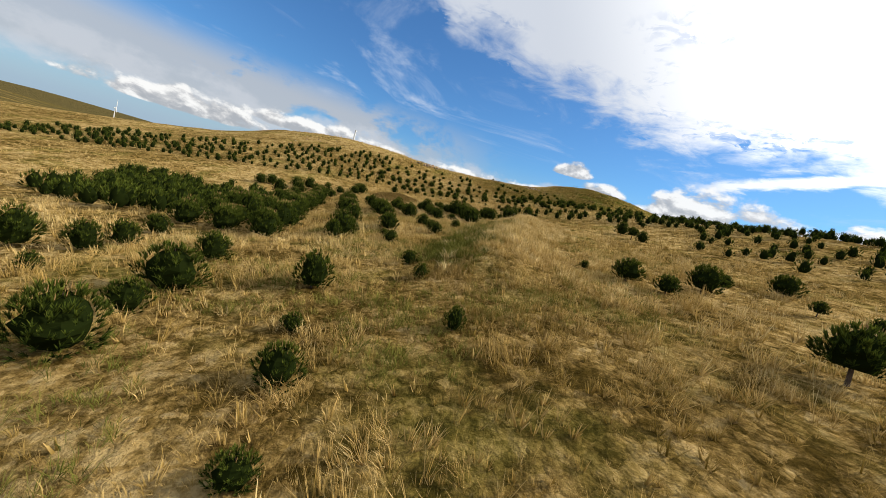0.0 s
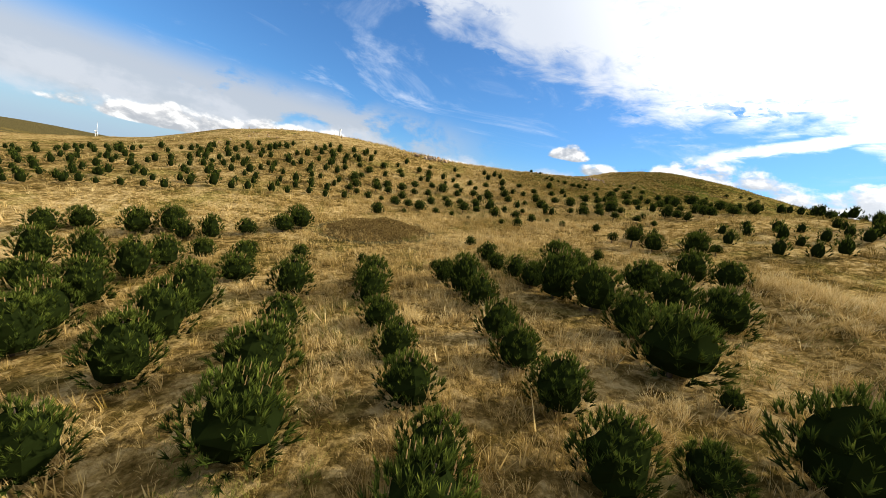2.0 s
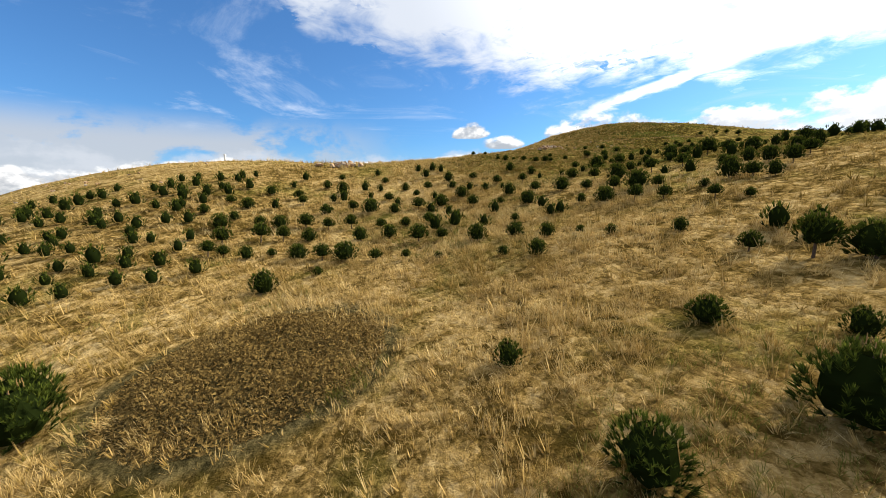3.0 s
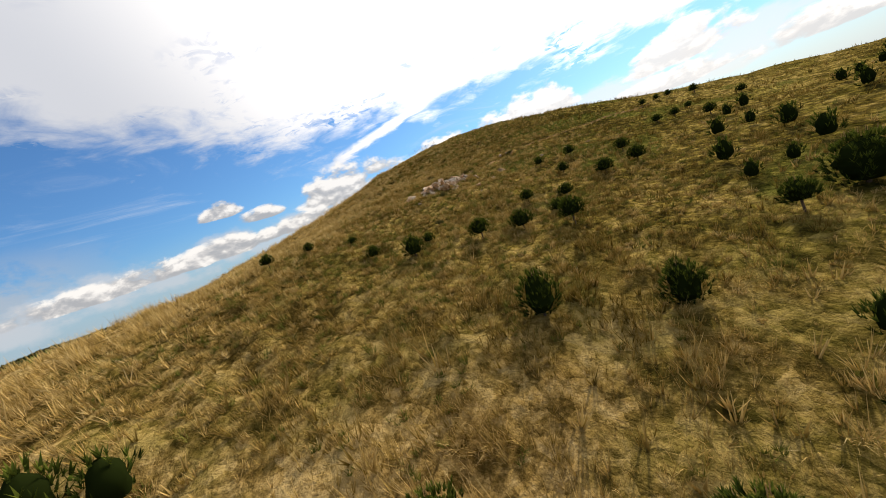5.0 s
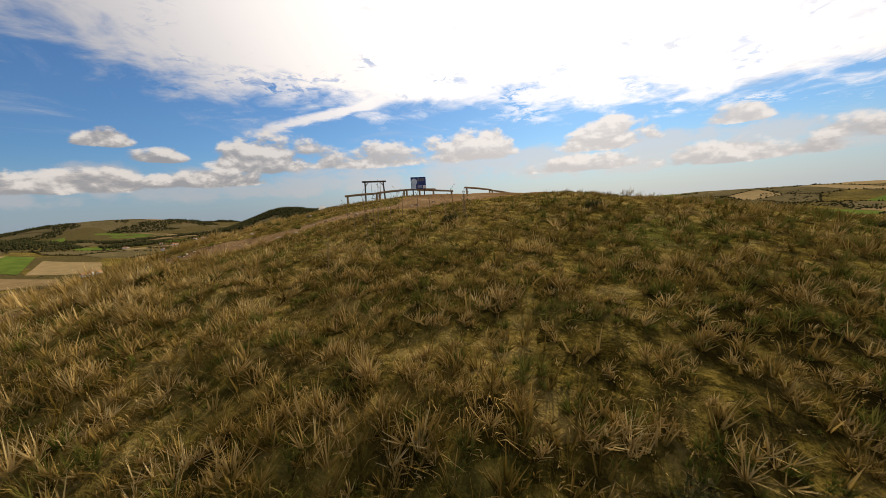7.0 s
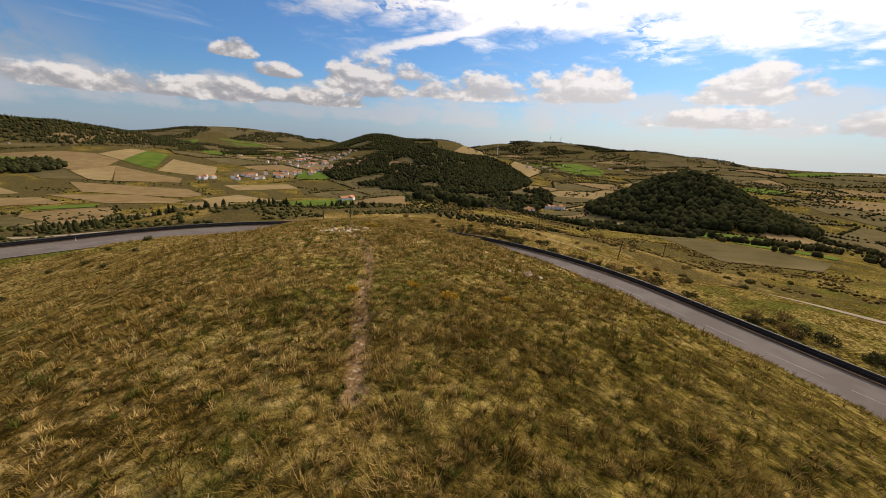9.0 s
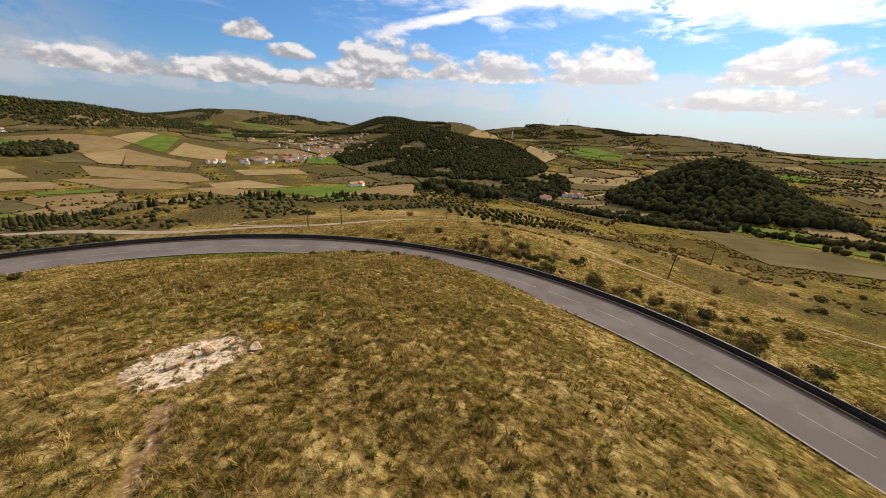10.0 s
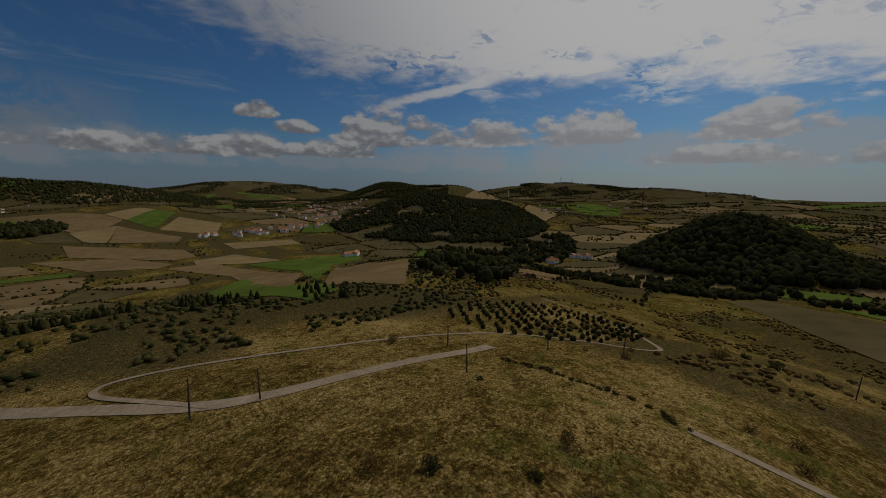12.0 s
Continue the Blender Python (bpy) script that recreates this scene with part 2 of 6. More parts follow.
def ground_colour(q, pos):
    """Dry grass over thin soil; the cover attribute gives earth, greener sward and brown scrub."""
    big = q.noise(pos, 0.035, 5, 0.6)
    mid = q.noise(pos, 0.33, 6, 0.62, 0.3)
    tuft = q.noise(pos, 1.25, 6, 0.66, 0.5)
    fine = q.noise(pos, 5.1, 7, 0.70)
    f = q.math("ADD", q.math("ADD", q.math("MULTIPLY", big, 0.22), q.math("MULTIPLY", mid, 0.28)), q.math("ADD", q.math("MULTIPLY", tuft, 0.28), q.math("MULTIPLY", fine, 0.22)))
    f = q.math("ADD", q.math("MULTIPLY", q.math("SUBTRACT", f, 0.5), 2.3), 0.5)
    cell = q.add("ShaderNodeTexVoronoi")
    bent = q.vmath("ADD", pos, q.vmath("SCALE", q.noise(pos, 2.6, 3, 0.6, 0.0, "Color"), 0.30))
    q.put(cell.inputs["Vector"], bent)
    cell.inputs["Scale"].default_value = 2.1
    tone = q.add("ShaderNodeSeparateColor")
    q.put(tone.inputs[0], cell.outputs["Color"])
    f = q.math("ADD", f, q.math("MULTIPLY", q.math("SUBTRACT", tone.outputs[0], 0.5), 0.16))
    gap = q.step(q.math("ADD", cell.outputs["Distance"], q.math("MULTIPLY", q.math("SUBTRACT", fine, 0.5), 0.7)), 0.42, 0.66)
    straw = q.ramp(f, [(0.34, (0.081, 0.053, 0.011)), (0.45, (0.217, 0.139, 0.039)), (0.54, (0.397, 0.265, 0.090)), (0.66, (0.583, 0.418, 0.178))])
    green = q.ramp(f, [(0.33, (0.034, 0.026, 0.005)), (0.44, (0.121, 0.090, 0.017)), (0.55, (0.248, 0.180, 0.041)), (0.67, (0.415, 0.300, 0.095))])
    tinge = q.step(q.noise(q.vmath("ADD", pos, (31.0, 7.0, 0.0)), 0.11, 5, 0.65, 0.4), 0.50, 0.66)
    straw = q.mix(q.math("MULTIPLY", tinge, 0.8), straw, q.ramp(f, [(0.34, (0.054, 0.051, 0.009)), (0.48, (0.155, 0.128, 0.024)), (0.66, (0.365, 0.275, 0.077))]))
    green = q.mix(q.math("MULTIPLY", tinge, 0.5), green, q.ramp(f, [(0.33, (0.025, 0.028, 0.005)), (0.48, (0.128, 0.121, 0.018)), (0.66, (0.324, 0.274, 0.059))]))
    scrub = q.ramp(q.math("ADD", q.math("MULTIPLY", tuft, 0.6), q.math("MULTIPLY", fine, 0.4)), [(0.36, (0.026, 0.023, 0.008)), (0.50, (0.085, 0.068, 0.026)), (0.64, (0.20, 0.155, 0.062))])
    stone = q.noise(pos, 7.0, 5, 0.68)
    earth = q.ramp(q.math("ADD", q.math("MULTIPLY", stone, 0.5), q.math("MULTIPLY", mid, 0.5)), [(0.36, (0.085, 0.050, 0.022)), (0.48, (0.165, 0.100, 0.046)), (0.57, (0.245, 0.158, 0.078)), (0.66, (0.38, 0.285, 0.175))])
    a = q.add("ShaderNodeAttribute", attr="cover")
    ch = q.add("ShaderNodeSeparateColor")
    q.put(ch.inputs[0], a.outputs["Color"])
    r, g, b = ch.outputs[0], ch.outputs[1], ch.outputs[2]
    uneven = q.math("MULTIPLY", q.math("SUBTRACT", mid, 0.5), 0.9)
    col = q.mix(q.step(q.math("ADD", g, uneven), 0.15, 0.85), straw, green)
    # dark brown ground stands in for shade under the dense grass
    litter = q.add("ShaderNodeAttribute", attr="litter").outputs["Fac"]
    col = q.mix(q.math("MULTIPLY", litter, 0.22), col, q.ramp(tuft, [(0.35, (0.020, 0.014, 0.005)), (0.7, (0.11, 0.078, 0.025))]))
    # gaps between tussocks: dark soil, with their shade painted in
    soil_shade = q.math("MULTIPLY", gap, q.math("SUBTRACT", q.math("ADD", 0.20, q.math("MULTIPLY", g, 0.45)), q.math("MULTIPLY", litter, 0.3)))
    col = q.mix(soil_shade, col, (0.040, 0.031, 0.011))
    fresh = q.add("ShaderNodeAttribute", attr="fresh").outputs["Fac"]
    lush = q.ramp(fine, [(0.35, (0.030, 0.045, 0.008)), (0.65, (0.115, 0.140, 0.022))])
    col = q.mix(q.step(q.math("ADD", fresh, uneven), 0.2, 0.9), col, lush)
    col = q.mix(q.step(q.math("ADD", b, uneven), 0.2, 0.8), col, scrub)
    col = q.mix(q.step(q.math("ADD", r, q.math("MULTIPLY", uneven, 0.7)), 0.3, 0.7), col, earth)
    chalk = q.add("ShaderNodeAttribute", attr="chalk").outputs["Fac"]
    rubble = q.ramp(stone, [(0.36, (0.20, 0.13, 0.07)), (0.48, (0.46, 0.36, 0.24)), (0.62, (0.66, 0.57, 0.44))])
    return q.mix(q.step(q.math("ADD", chalk, q.math("MULTIPLY", q.math("SUBTRACT", stone, 0.5), 1.6)), 0.3, 0.8), col, rubble)


def ground_relief(q, pos):
    """Tussocky in the grass, almost even on bare earth."""
    lumps = q.math("ADD", q.noise(pos, 1.5, 6, 0.68), q.math("MULTIPLY", q.noise(pos, 6.5, 5, 0.65), 0.7))
    cell = q.add("ShaderNodeTexVoronoi")
    q.put(cell.inputs["Vector"], q.vmath("ADD", pos, q.vmath("SCALE", q.noise(pos, 2.6, 3, 0.6, 0.0, "Color"), 0.30)))
    cell.inputs["Scale"].default_value = 2.1
    lumps = q.math("SUBTRACT", lumps, q.math("MULTIPLY", cell.outputs["Distance"], 0.7))
    ch = q.add("ShaderNodeSeparateColor")
    q.put(ch.inputs[0], q.add("ShaderNodeAttribute", attr="cover").outputs["Color"])
    return q.math("MULTIPLY", lumps, q.math("SUBTRACT", 1.0, q.math("MULTIPLY", q.step(ch.outputs[0], 0.2, 0.7), 0.85)))


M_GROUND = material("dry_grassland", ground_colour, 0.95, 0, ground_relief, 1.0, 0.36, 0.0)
M_GREEN_GRASS = leafy("green_blades", [(0.0, (0.033, 0.041, 0.008)), (0.3, (0.083, 0.092, 0.016)), (0.6, (0.173, 0.170, 0.034)), (1.0, (0.360, 0.286, 0.078))], 0.4, 0.35)
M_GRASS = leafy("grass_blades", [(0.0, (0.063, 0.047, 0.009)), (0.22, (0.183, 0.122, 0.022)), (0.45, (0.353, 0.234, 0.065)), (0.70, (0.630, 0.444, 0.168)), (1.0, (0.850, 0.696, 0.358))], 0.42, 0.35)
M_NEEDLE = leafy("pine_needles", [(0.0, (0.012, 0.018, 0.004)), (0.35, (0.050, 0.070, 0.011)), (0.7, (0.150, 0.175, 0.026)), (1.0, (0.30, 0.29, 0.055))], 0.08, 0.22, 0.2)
M_BUD = plain("pine_buds", (0.30, 0.17, 0.06), (0.46, 0.30, 0.12), 20)
M_BARK = plain("bark", (0.05, 0.035, 0.025), (0.14, 0.10, 0.07), 14, 0.95)
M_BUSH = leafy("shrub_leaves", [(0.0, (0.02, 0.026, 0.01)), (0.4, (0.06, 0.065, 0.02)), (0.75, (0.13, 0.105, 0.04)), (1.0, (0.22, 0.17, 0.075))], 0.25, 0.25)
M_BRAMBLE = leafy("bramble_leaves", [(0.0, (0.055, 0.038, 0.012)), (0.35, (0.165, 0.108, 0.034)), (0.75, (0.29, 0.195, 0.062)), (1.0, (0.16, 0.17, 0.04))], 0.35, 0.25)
M_GORSE = leafy("gorse_flowers", [(0.0, (0.10, 0.09, 0.02)), (0.5, (0.45, 0.27, 0.03)), (1.0, (0.65, 0.42, 0.04))], 0.3, 0.2)
M_WOOD_CROWN = leafy("woodland_crowns", [(0.0, (0.016, 0.018, 0.008)), (0.5, (0.038, 0.040, 0.015)), (1.0, (0.085, 0.075, 0.030))], 0.25, 0.15, 0.5)
M_HEDGE = leafy("hedge_leaves", [(0.0, (0.02, 0.02, 0.008)), (0.5, (0.05, 0.046, 0.017)), (1.0, (0.11, 0.085, 0.035))], 0.3, 0.15, 0.5)
M_ROCK = material("limestone", lambda q, pos: q.mix(q.step(q.noise(pos, 1.3, 6, 0.65), 0.42, 0.58), q.ramp(q.noise(pos, 5, 8, 0.7), [(0.36, (0.10, 0.075, 0.05)), (0.48, (0.36, 0.285, 0.20)), (0.64, (0.66, 0.56, 0.43))]), q.ramp(q.noise(pos, 4, 6), [(0.35, (0.22, 0.11, 0.04)), (0.65, (0.50, 0.32, 0.17))])), 0.9, 0, lambda q, pos: q.noise(pos, 6, 9, 0.7), 0.9, 0.05)
M_ASPHALT = material("asphalt", lambda q, pos: q.mix(q.step(q.noise(pos, 0.25, 4, 0.5), 0.42, 0.62), q.ramp(q.noise(pos, 30, 5, 0.7), [(0.3, (0.100, 0.084, 0.075)), (0.7, (0.155, 0.132, 0.118))]), q.ramp(q.noise(pos, 24, 5, 0.7), [(0.3, (0.122, 0.104, 0.092)), (0.7, (0.182, 0.158, 0.142))])), 0.85, 0, lambda q, pos: q.noise(pos, 60, 4), 0.25, 0.01, 0.04)
M_PATCH = plain("fresh_asphalt", (0.115, 0.10, 0.088), (0.17, 0.15, 0.132), 12, 0.9, 0, 0.3, 0.01, 0.04)
M_PAINT = plain("road_paint", (0.20, 0.19, 0.17), (0.38, 0.36, 0.33), 3.5, 0.7)
M_SHOULDER = plain("gravel_shoulder", (0.06, 0.040, 0.027), (0.15, 0.105, 0.072), 4, 0.95, 0, 0.6, 0.03, 0.0)
# barrier colours hold its light: pale sunlit rim, dark shaded beam
M_RIM = plain("sunlit_rim", (0.20, 0.20, 0.19), (0.36, 0.36, 0.35), 3, 0.5, 0.3)
M_STEEL = plain("shaded_steel", (0.03, 0.029, 0.028), (0.075, 0.07, 0.066), 5, 0.55, 0.4)
M_TRACK = plain("gravel_track", (0.21, 0.16, 0.105), (0.42, 0.335, 0.24), 1.8, 0.95, 0, 0.6, 0.03, 0.0)
M_TIMBER = plain("weathered_timber", (0.16, 0.10, 0.055), (0.40, 0.28, 0.16), 7, 0.85)
M_DARKWOOD = plain("dark_timber", (0.045, 0.035, 0.028), (0.12, 0.09, 0.07), 9, 0.9)
M_CONCRETE = plain("pale_concrete", (0.48, 0.45, 0.38), (0.74, 0.71, 0.63), 5, 0.9)
M_BOARD_BLUE = plain("print_blue", (0.03, 0.05, 0.16), (0.05, 0.08, 0.24), 2, 0.4)
M_BOARD_PALE = plain("print_pale", (0.45, 0.55, 0.68), (0.66, 0.73, 0.80), 2, 0.4)
M_BOARD_GREY = plain("print_grey", (0.10, 0.10, 0.13), (0.22, 0.22, 0.26), 5, 0.4)
M_WHITE = plain("white_paint", (0.66, 0.66, 0.65), (0.82, 0.82, 0.80), 1.5, 0.6)
M_TILE_ROOF = plain("clay_roof", (0.36, 0.15, 0.07), (0.55, 0.27, 0.14), 0.8, 0.85)
M_PANE = plain("window_dark", (0.03, 0.035, 0.04), (0.06, 0.065, 0.07), 1, 0.2)
M_PLOUGH = plain("ploughed_field", (0.15, 0.102, 0.046), (0.26, 0.185, 0.09), 0.05, 0.95, 0, 0.5, 0.2, 0.0)
M_STUBBLE = plain("stubble_field", (0.20, 0.145, 0.065), (0.32, 0.235, 0.115), 0.04, 0.95, 0, 0.5, 0.2, 0.0)
M_CROP = plain("green_crop", (0.062, 0.098, 0.018), (0.13, 0.172, 0.032), 0.035, 0.9, 0, 0.4, 0.15, 0.0)
M_MEADOW = plain("rough_meadow", (0.070, 0.060, 0.026), (0.15, 0.118, 0.056), 0.05, 0.95, 0, 0.5, 0.3, 0.0)

# landforms: (x, y, height, radius) of rounded rises and hollows
SPUR_BULK = [(150, 150, 101.1, 320), (140, 190, -7.9, 28), (30, 110, -1.4, 45), (150, 290, 2.7, 45), (120, 110, -3.6, 45), (-30, 80, -2.8, 45), (140, 230, -4.2, 28), (40, 50, -2.1, 28), (100, 250, 4.8, 28), (60, 190, 8.4, 28), (120, 150, -9.6, 28), (100, 210, 4.3, 28), (0, 170, 6.9, 28), (80, 290, 6.9, 28), (-60, 200, 11.3, 45)]
SPUR_SHAPE = [(80, 230, 5.2, 28), (40, 170, 2.2, 28), (-40, 130, 3.6, 28), (160, 130, -2.8, 28), (20, 210, 2.9, 28), (100, 150, 5.8, 28), (20, 90, -2.2, 28), (-20, 130, -2.3, 28), (40, 270, 2.4, 28), (80, 50, 2.8, 28), (120, 250, 2.2, 28), (120, 290, -1.7, 28), (-40, 290, 1.9, 28), (160, 250, -1.8, 28), (80, 110, -1.8, 28)]
SPUR = SPUR_BULK + SPUR_SHAPE
FLANKS = [(250, 180, -14.7, 80), (350, 280, -9.7, 80), (-100, 230, 21.5, 80), (240, 170, 0.7, 45), (180, 80, -10.2, 45), (400, 30, -10.9, 80), (-200, -20, 8.6, 80), (210, 290, -1.8, 45), (200, 430, 8.7, 80), (-150, 80, 1.5, 80), (120, 410, 8.1, 45), (-150, 430, 13.4, 80), (210, 230, -8.6, 45), (240, 320, -2.4, 45), (100, -70, 7.5, 80), (120, 330, 1.8, 28)]
FLANKS_BELOW = [(300, 430, 6.7, 80), (300, 530, 10.8, 80), (-150, 330, 6.5, 80), (-200, 30, 4.4, 80), (-90, 140, 2.8, 45), (0, -40, 2, 45), (300, 230, -8.7, 80), (300, -120, 3.6, 80), (-200, -70, 8.7, 80), (-200, 230, 5.4, 80), (210, 170, -4.7, 45), (240, 260, 3, 45)]
SHOULDERS = [(-260, 240, 20, 150), (10, 510, 27.5, 150), (370, 510, 20.4, 150), (-350, -30, 14.3, 150), (-260, 420, 5.6, 150), (10, -210, 16.9, 150), (600, 900, -11.2, 320), (550, 150, 13, 150), (0, -600, 18.2, 320), (-600, 300, 15.4, 320), (280, 690, 4.3, 150), (550, 420, -1.7, 150), (450, -450, 8.9, 320), (10, 780, 5.5, 150), (370, 60, -14.6, 150), (-600, -150, 6.1, 320), (750, -150, 4.1, 320), (750, 600, -7, 320), (-80, -210, 13.5, 150), (460, 600, 7.5, 150), (-260, 150, 13.3, 150), (-350, 330, 7.7, 150)]
SLOPES = FLANKS + FLANKS_BELOW + SHOULDERS
# small swells of the hill top on a 25 m lattice
SWELLS = ((0, 0, 0, 0, 0, 0, 0, 0.3, 0.3, 0.1, 0),
          (0, 0, 0, 0, 0, 0, -0.2, 0.5, 1.0, -0.1, 0),
          (0, 0, 0, 0, -0.1, -0.1, 0.7, 1.1, 0.2, -2.1, -0.8),
          (0, -0.1, 0, 0.1, 0.6, -0.2, -0.7, -0.4, -3.0, 0.5, -1.1),
          (-0.7, -1.1, -0.3, 0.7, 2.9, -0.5, 1.5, -0.6, 3.5, -4.5, -0.1),
          (-1.8, -0.9, -0.9, 0, 1.7, -2.7, -2.5, 0.6, -0.7, -0.5, -2.1),
          (-0.3, 1.9, -0.7, -0.8, -0.4, -1.1, 3.5, 1.0, 0, 0.3, -0.2),
          (0.1, 0.5, -0.2, -0.2, -0.1, -0.4, 2.2, -0.1, 0.5, -0.4, 0.2))
# hills round the valley: (bearing, distance, top, breadth, depth)
HILLS = [(-5, 2700, 40, 520, 330), (14, 4300, 62, 900, 450), (0, 1480, -27, 330, 300), (33, 2650, 50, 270, 420), (43, 2900, 40, 300, 420), (39, 1300, 8, 210, 300), (52, 1500, -25, 170, 220), (79, 640, -3, 112, 110), (58, 4000, 60, 900, 450), (72, 3400, 10, 650, 420), (88, 2600, -40, 500, 350), (103, 2300, -25, 420, 350), (-25, 3000, 40, 600, 400)]
VALLEY = -78.0

# ---- the ground ----
def smooth(a, b, v):
    t = np.clip((v - a) / (b - a), 0, 1)
    return t * t * (3 - 2 * t)


HUB = (112.0, 237.0)


def bearing(az, d):
    a = math.radians(az)
    return HUB[0] + d * math.sin(a), HUB[1] + d * math.cos(a)


def value_noise(x, y, cell, seed):
    """Smooth noise between 0 and 1 on a square lattice."""
    gx, gy = np.floor(x / cell), np.floor(y / cell)
    fx, fy = x / cell - gx, y / cell - gy
    fx, fy = fx * fx * (3 - 2 * fx), fy * fy * (3 - 2 * fy)

    def lattice(i, j):
        v = np.sin(i * 127.1 + j * 311.7 + seed * 74.7) * 43758.5453
        return v - np.floor(v)
    top = lattice(gx, gy) * (1 - fx) + lattice(gx + 1, gy) * fx
    low = lattice(gx, gy + 1) * (1 - fx) + lattice(gx + 1, gy + 1) * fx
    return top * (1 - fy) + low * fy


def segment_distance(x, y, points):
    best = np.full(np.shape(x), 1e9)
    for (x0, y0), (x1, y1) in zip(points, points[1:]):
        dx, dy = x1 - x0, y1 - y0
        t = np.clip(((x - x0) * dx + (y - y0) * dy) / (dx * dx + dy * dy), 0, 1)
        best = np.minimum(best, np.hypot(x - x0 - t * dx, y - y0 - t * dy))
    return best


# the road bends round the end of the spur on an even bench
ROAD_C, ROAD_R, ROAD_Z, ROAD_W = (81.0, 238.0), 59.8, 11.0, 7.6


def road_line(step=1.0):
    a0, a1 = radians(-19), radians(93)
    pts = []
    p0 = (ROAD_C[0] + ROAD_R * math.cos(a0), ROAD_C[1] + ROAD_R * math.sin(a0))
    for k in range(130, 0, -1):
        pts.append((p0[0] - math.sin(-a0) * k * step * 1.0, p0[1] - math.cos(a0) * k * step))
    n = int(ROAD_R * (a1 - a0) / step)
    for k in range(n + 1):
        a = a0 + (a1 - a0) * k / n
        pts.append((ROAD_C[0] + ROAD_R * math.cos(a), ROAD_C[1] + ROAD_R * math.sin(a)))
    p1 = pts[-1]
    for k in range(1, 150):
        pts.append((p1[0] - math.sin(a1) * k * step, p1[1] + math.cos(a1) * k * step))
    return pts


ROAD = road_line()


def road_distance(x, y):
    """Distance to the middle of the road."""
    a = np.arctan2(y - ROAD_C[1], x - ROAD_C[0])
    on = (a > radians(-19)) & (a < radians(93))
    arc = np.where(on, np.abs(np.hypot(x - ROAD_C[0], y - ROAD_C[1]) - ROAD_R), 1e9)
    ends = np.minimum(segment_distance(x, y, [ROAD[0], ROAD[129]]), segment_distance(x, y, [ROAD[-150], ROAD[-1]]))
    return np.minimum(arc, ends)


BERM = [(15, 78), (12, 62), (7, 46), (4, 26)]
TRACK = [(20, 480), (56, 430), (93, 372), (118, 339), (133, 321), (143, 316), (157, 314), (174, 313), (187, 312), (196, 313)]
LOWER_TRACK = [(190.5, 268), (191, 260), (191.5, 252), (192, 245), (191, 236), (186, 224), (178, 212), (165, 190), (158, 165)]
LOOP_TRACK = [(136, 318.5), (126, 334), (120, 345), (121.5, 351), (130, 350), (143, 346), (166, 337), (190, 330), (214, 322), (230, 304), (236, 291), (243, 287), (250, 292), (262, 301), (273, 311), (280, 330), (281, 352)]


def base_height(x, y):
    h = np.zeros(np.shape(x)) + VALLEY
    for az, d, top, ra, rr in HILLS:
        cx, cy = bearing(az, d)
        a = math.radians(az)
        u = (x - cx) * math.cos(a) - (y - cy) * math.sin(a)
        v = (x - cx) * math.sin(a) + (y - cy) * math.cos(a)
        h = h + (top - VALLEY) * np.exp(-(u / ra) ** 2 - (v / rr) ** 2)
    for cx, cy, a, r in SPUR + SLOPES:
        h = h + a * np.exp(-((x - cx) ** 2 + (y - cy) ** 2) / r ** 2)
    for j, swells in enumerate(SWELLS):
        for i, a in enumerate(swells):
            if a:
                h = h + a * np.exp(-((x + 130 - 25 * i) ** 2 + (y - 60 - 25 * j) ** 2) / 576)
    d = np.hypot(x - HUB[0], y - HUB[1])
    far = smooth(1700, 2700, d)
    h = h + far * (value_noise(x, y, 420, 1) - 0.5) * 22 + far * (value_noise(x, y, 130, 2) - 0.5) * 12
    return h


def height(x, y):
    x, y = np.asarray(x, float), np.asarray(y, float)
    h = base_height(x, y)
    h = h + 1.3 * np.exp(-(segment_distance(x, y, BERM) / 3.2) ** 2)
    near = smooth(420, 200, np.hypot(x - 80, y - 170))
    h = h + near * ((value_noise(x, y, 6.5, 3) - 0.5) * 0.45 + (value_noise(x, y, 2.1, 4) - 0.5) * 0.26)
    rough = smooth(-14, 2, 0.75 * (x - 22) + 0.66 * (y - 156) + 14) * smooth(18, 8, np.abs(-0.66 * (x - 22) + 0.75 * (y - 156) + 1)) * smooth(52, 44, x)
    spur = smooth(205, 214, y) * smooth(70, 80, x) * smooth(9.5, 14, road_distance(x, y))
    h = h + (rough + 0.55 * spur) * (0.46 * value_noise(x, y, 1.15, 24) ** 2 + 0.20 * (value_noise(x, y, 2.6, 25) - 0.5))
    h = h + 1.1 * np.exp(-((x - 76.0) ** 2 + (y - 205.2) ** 2) / 32.0)
    d = road_distance(x, y)
    w = smooth(8.6, 5.0, d)
    h = h * (1 - w) + (ROAD_Z - 0.12) * w
    for line, half in ((TRACK, 2.6), (LOWER_TRACK, 1.8), (LOOP_TRACK, 1.4)):
        w = smooth(half + 2.5, half, segment_distance(x, y, line))
        h = h * (1 - w) + (base_height(x, y) - 0.1) * w
    return h


def ground_at(x, y):
    return float(height(np.array([x]), np.array([y]))[0])


def mesh_object(name, verts, faces, mat, parent=None, smooth_faces=False, tint=None):
    me = bpy.data.meshes.new(name)
    me.from_pydata([tuple(v) for v in verts], [], [tuple(f) for f in faces])
    if smooth_faces:
        me.polygons.foreach_set("use_smooth", [True] * len(me.polygons))
    if mat:
        me.materials.append(mat)
    if tint is not None:
        at = me.attributes.new("tint", "FLOAT", "POINT")
        at.data.foreach_set("value", np.asarray(tint, np.float32))
    me.update()
    ob = new(name, me)
    if parent:
        ob.parent = parent
    return ob


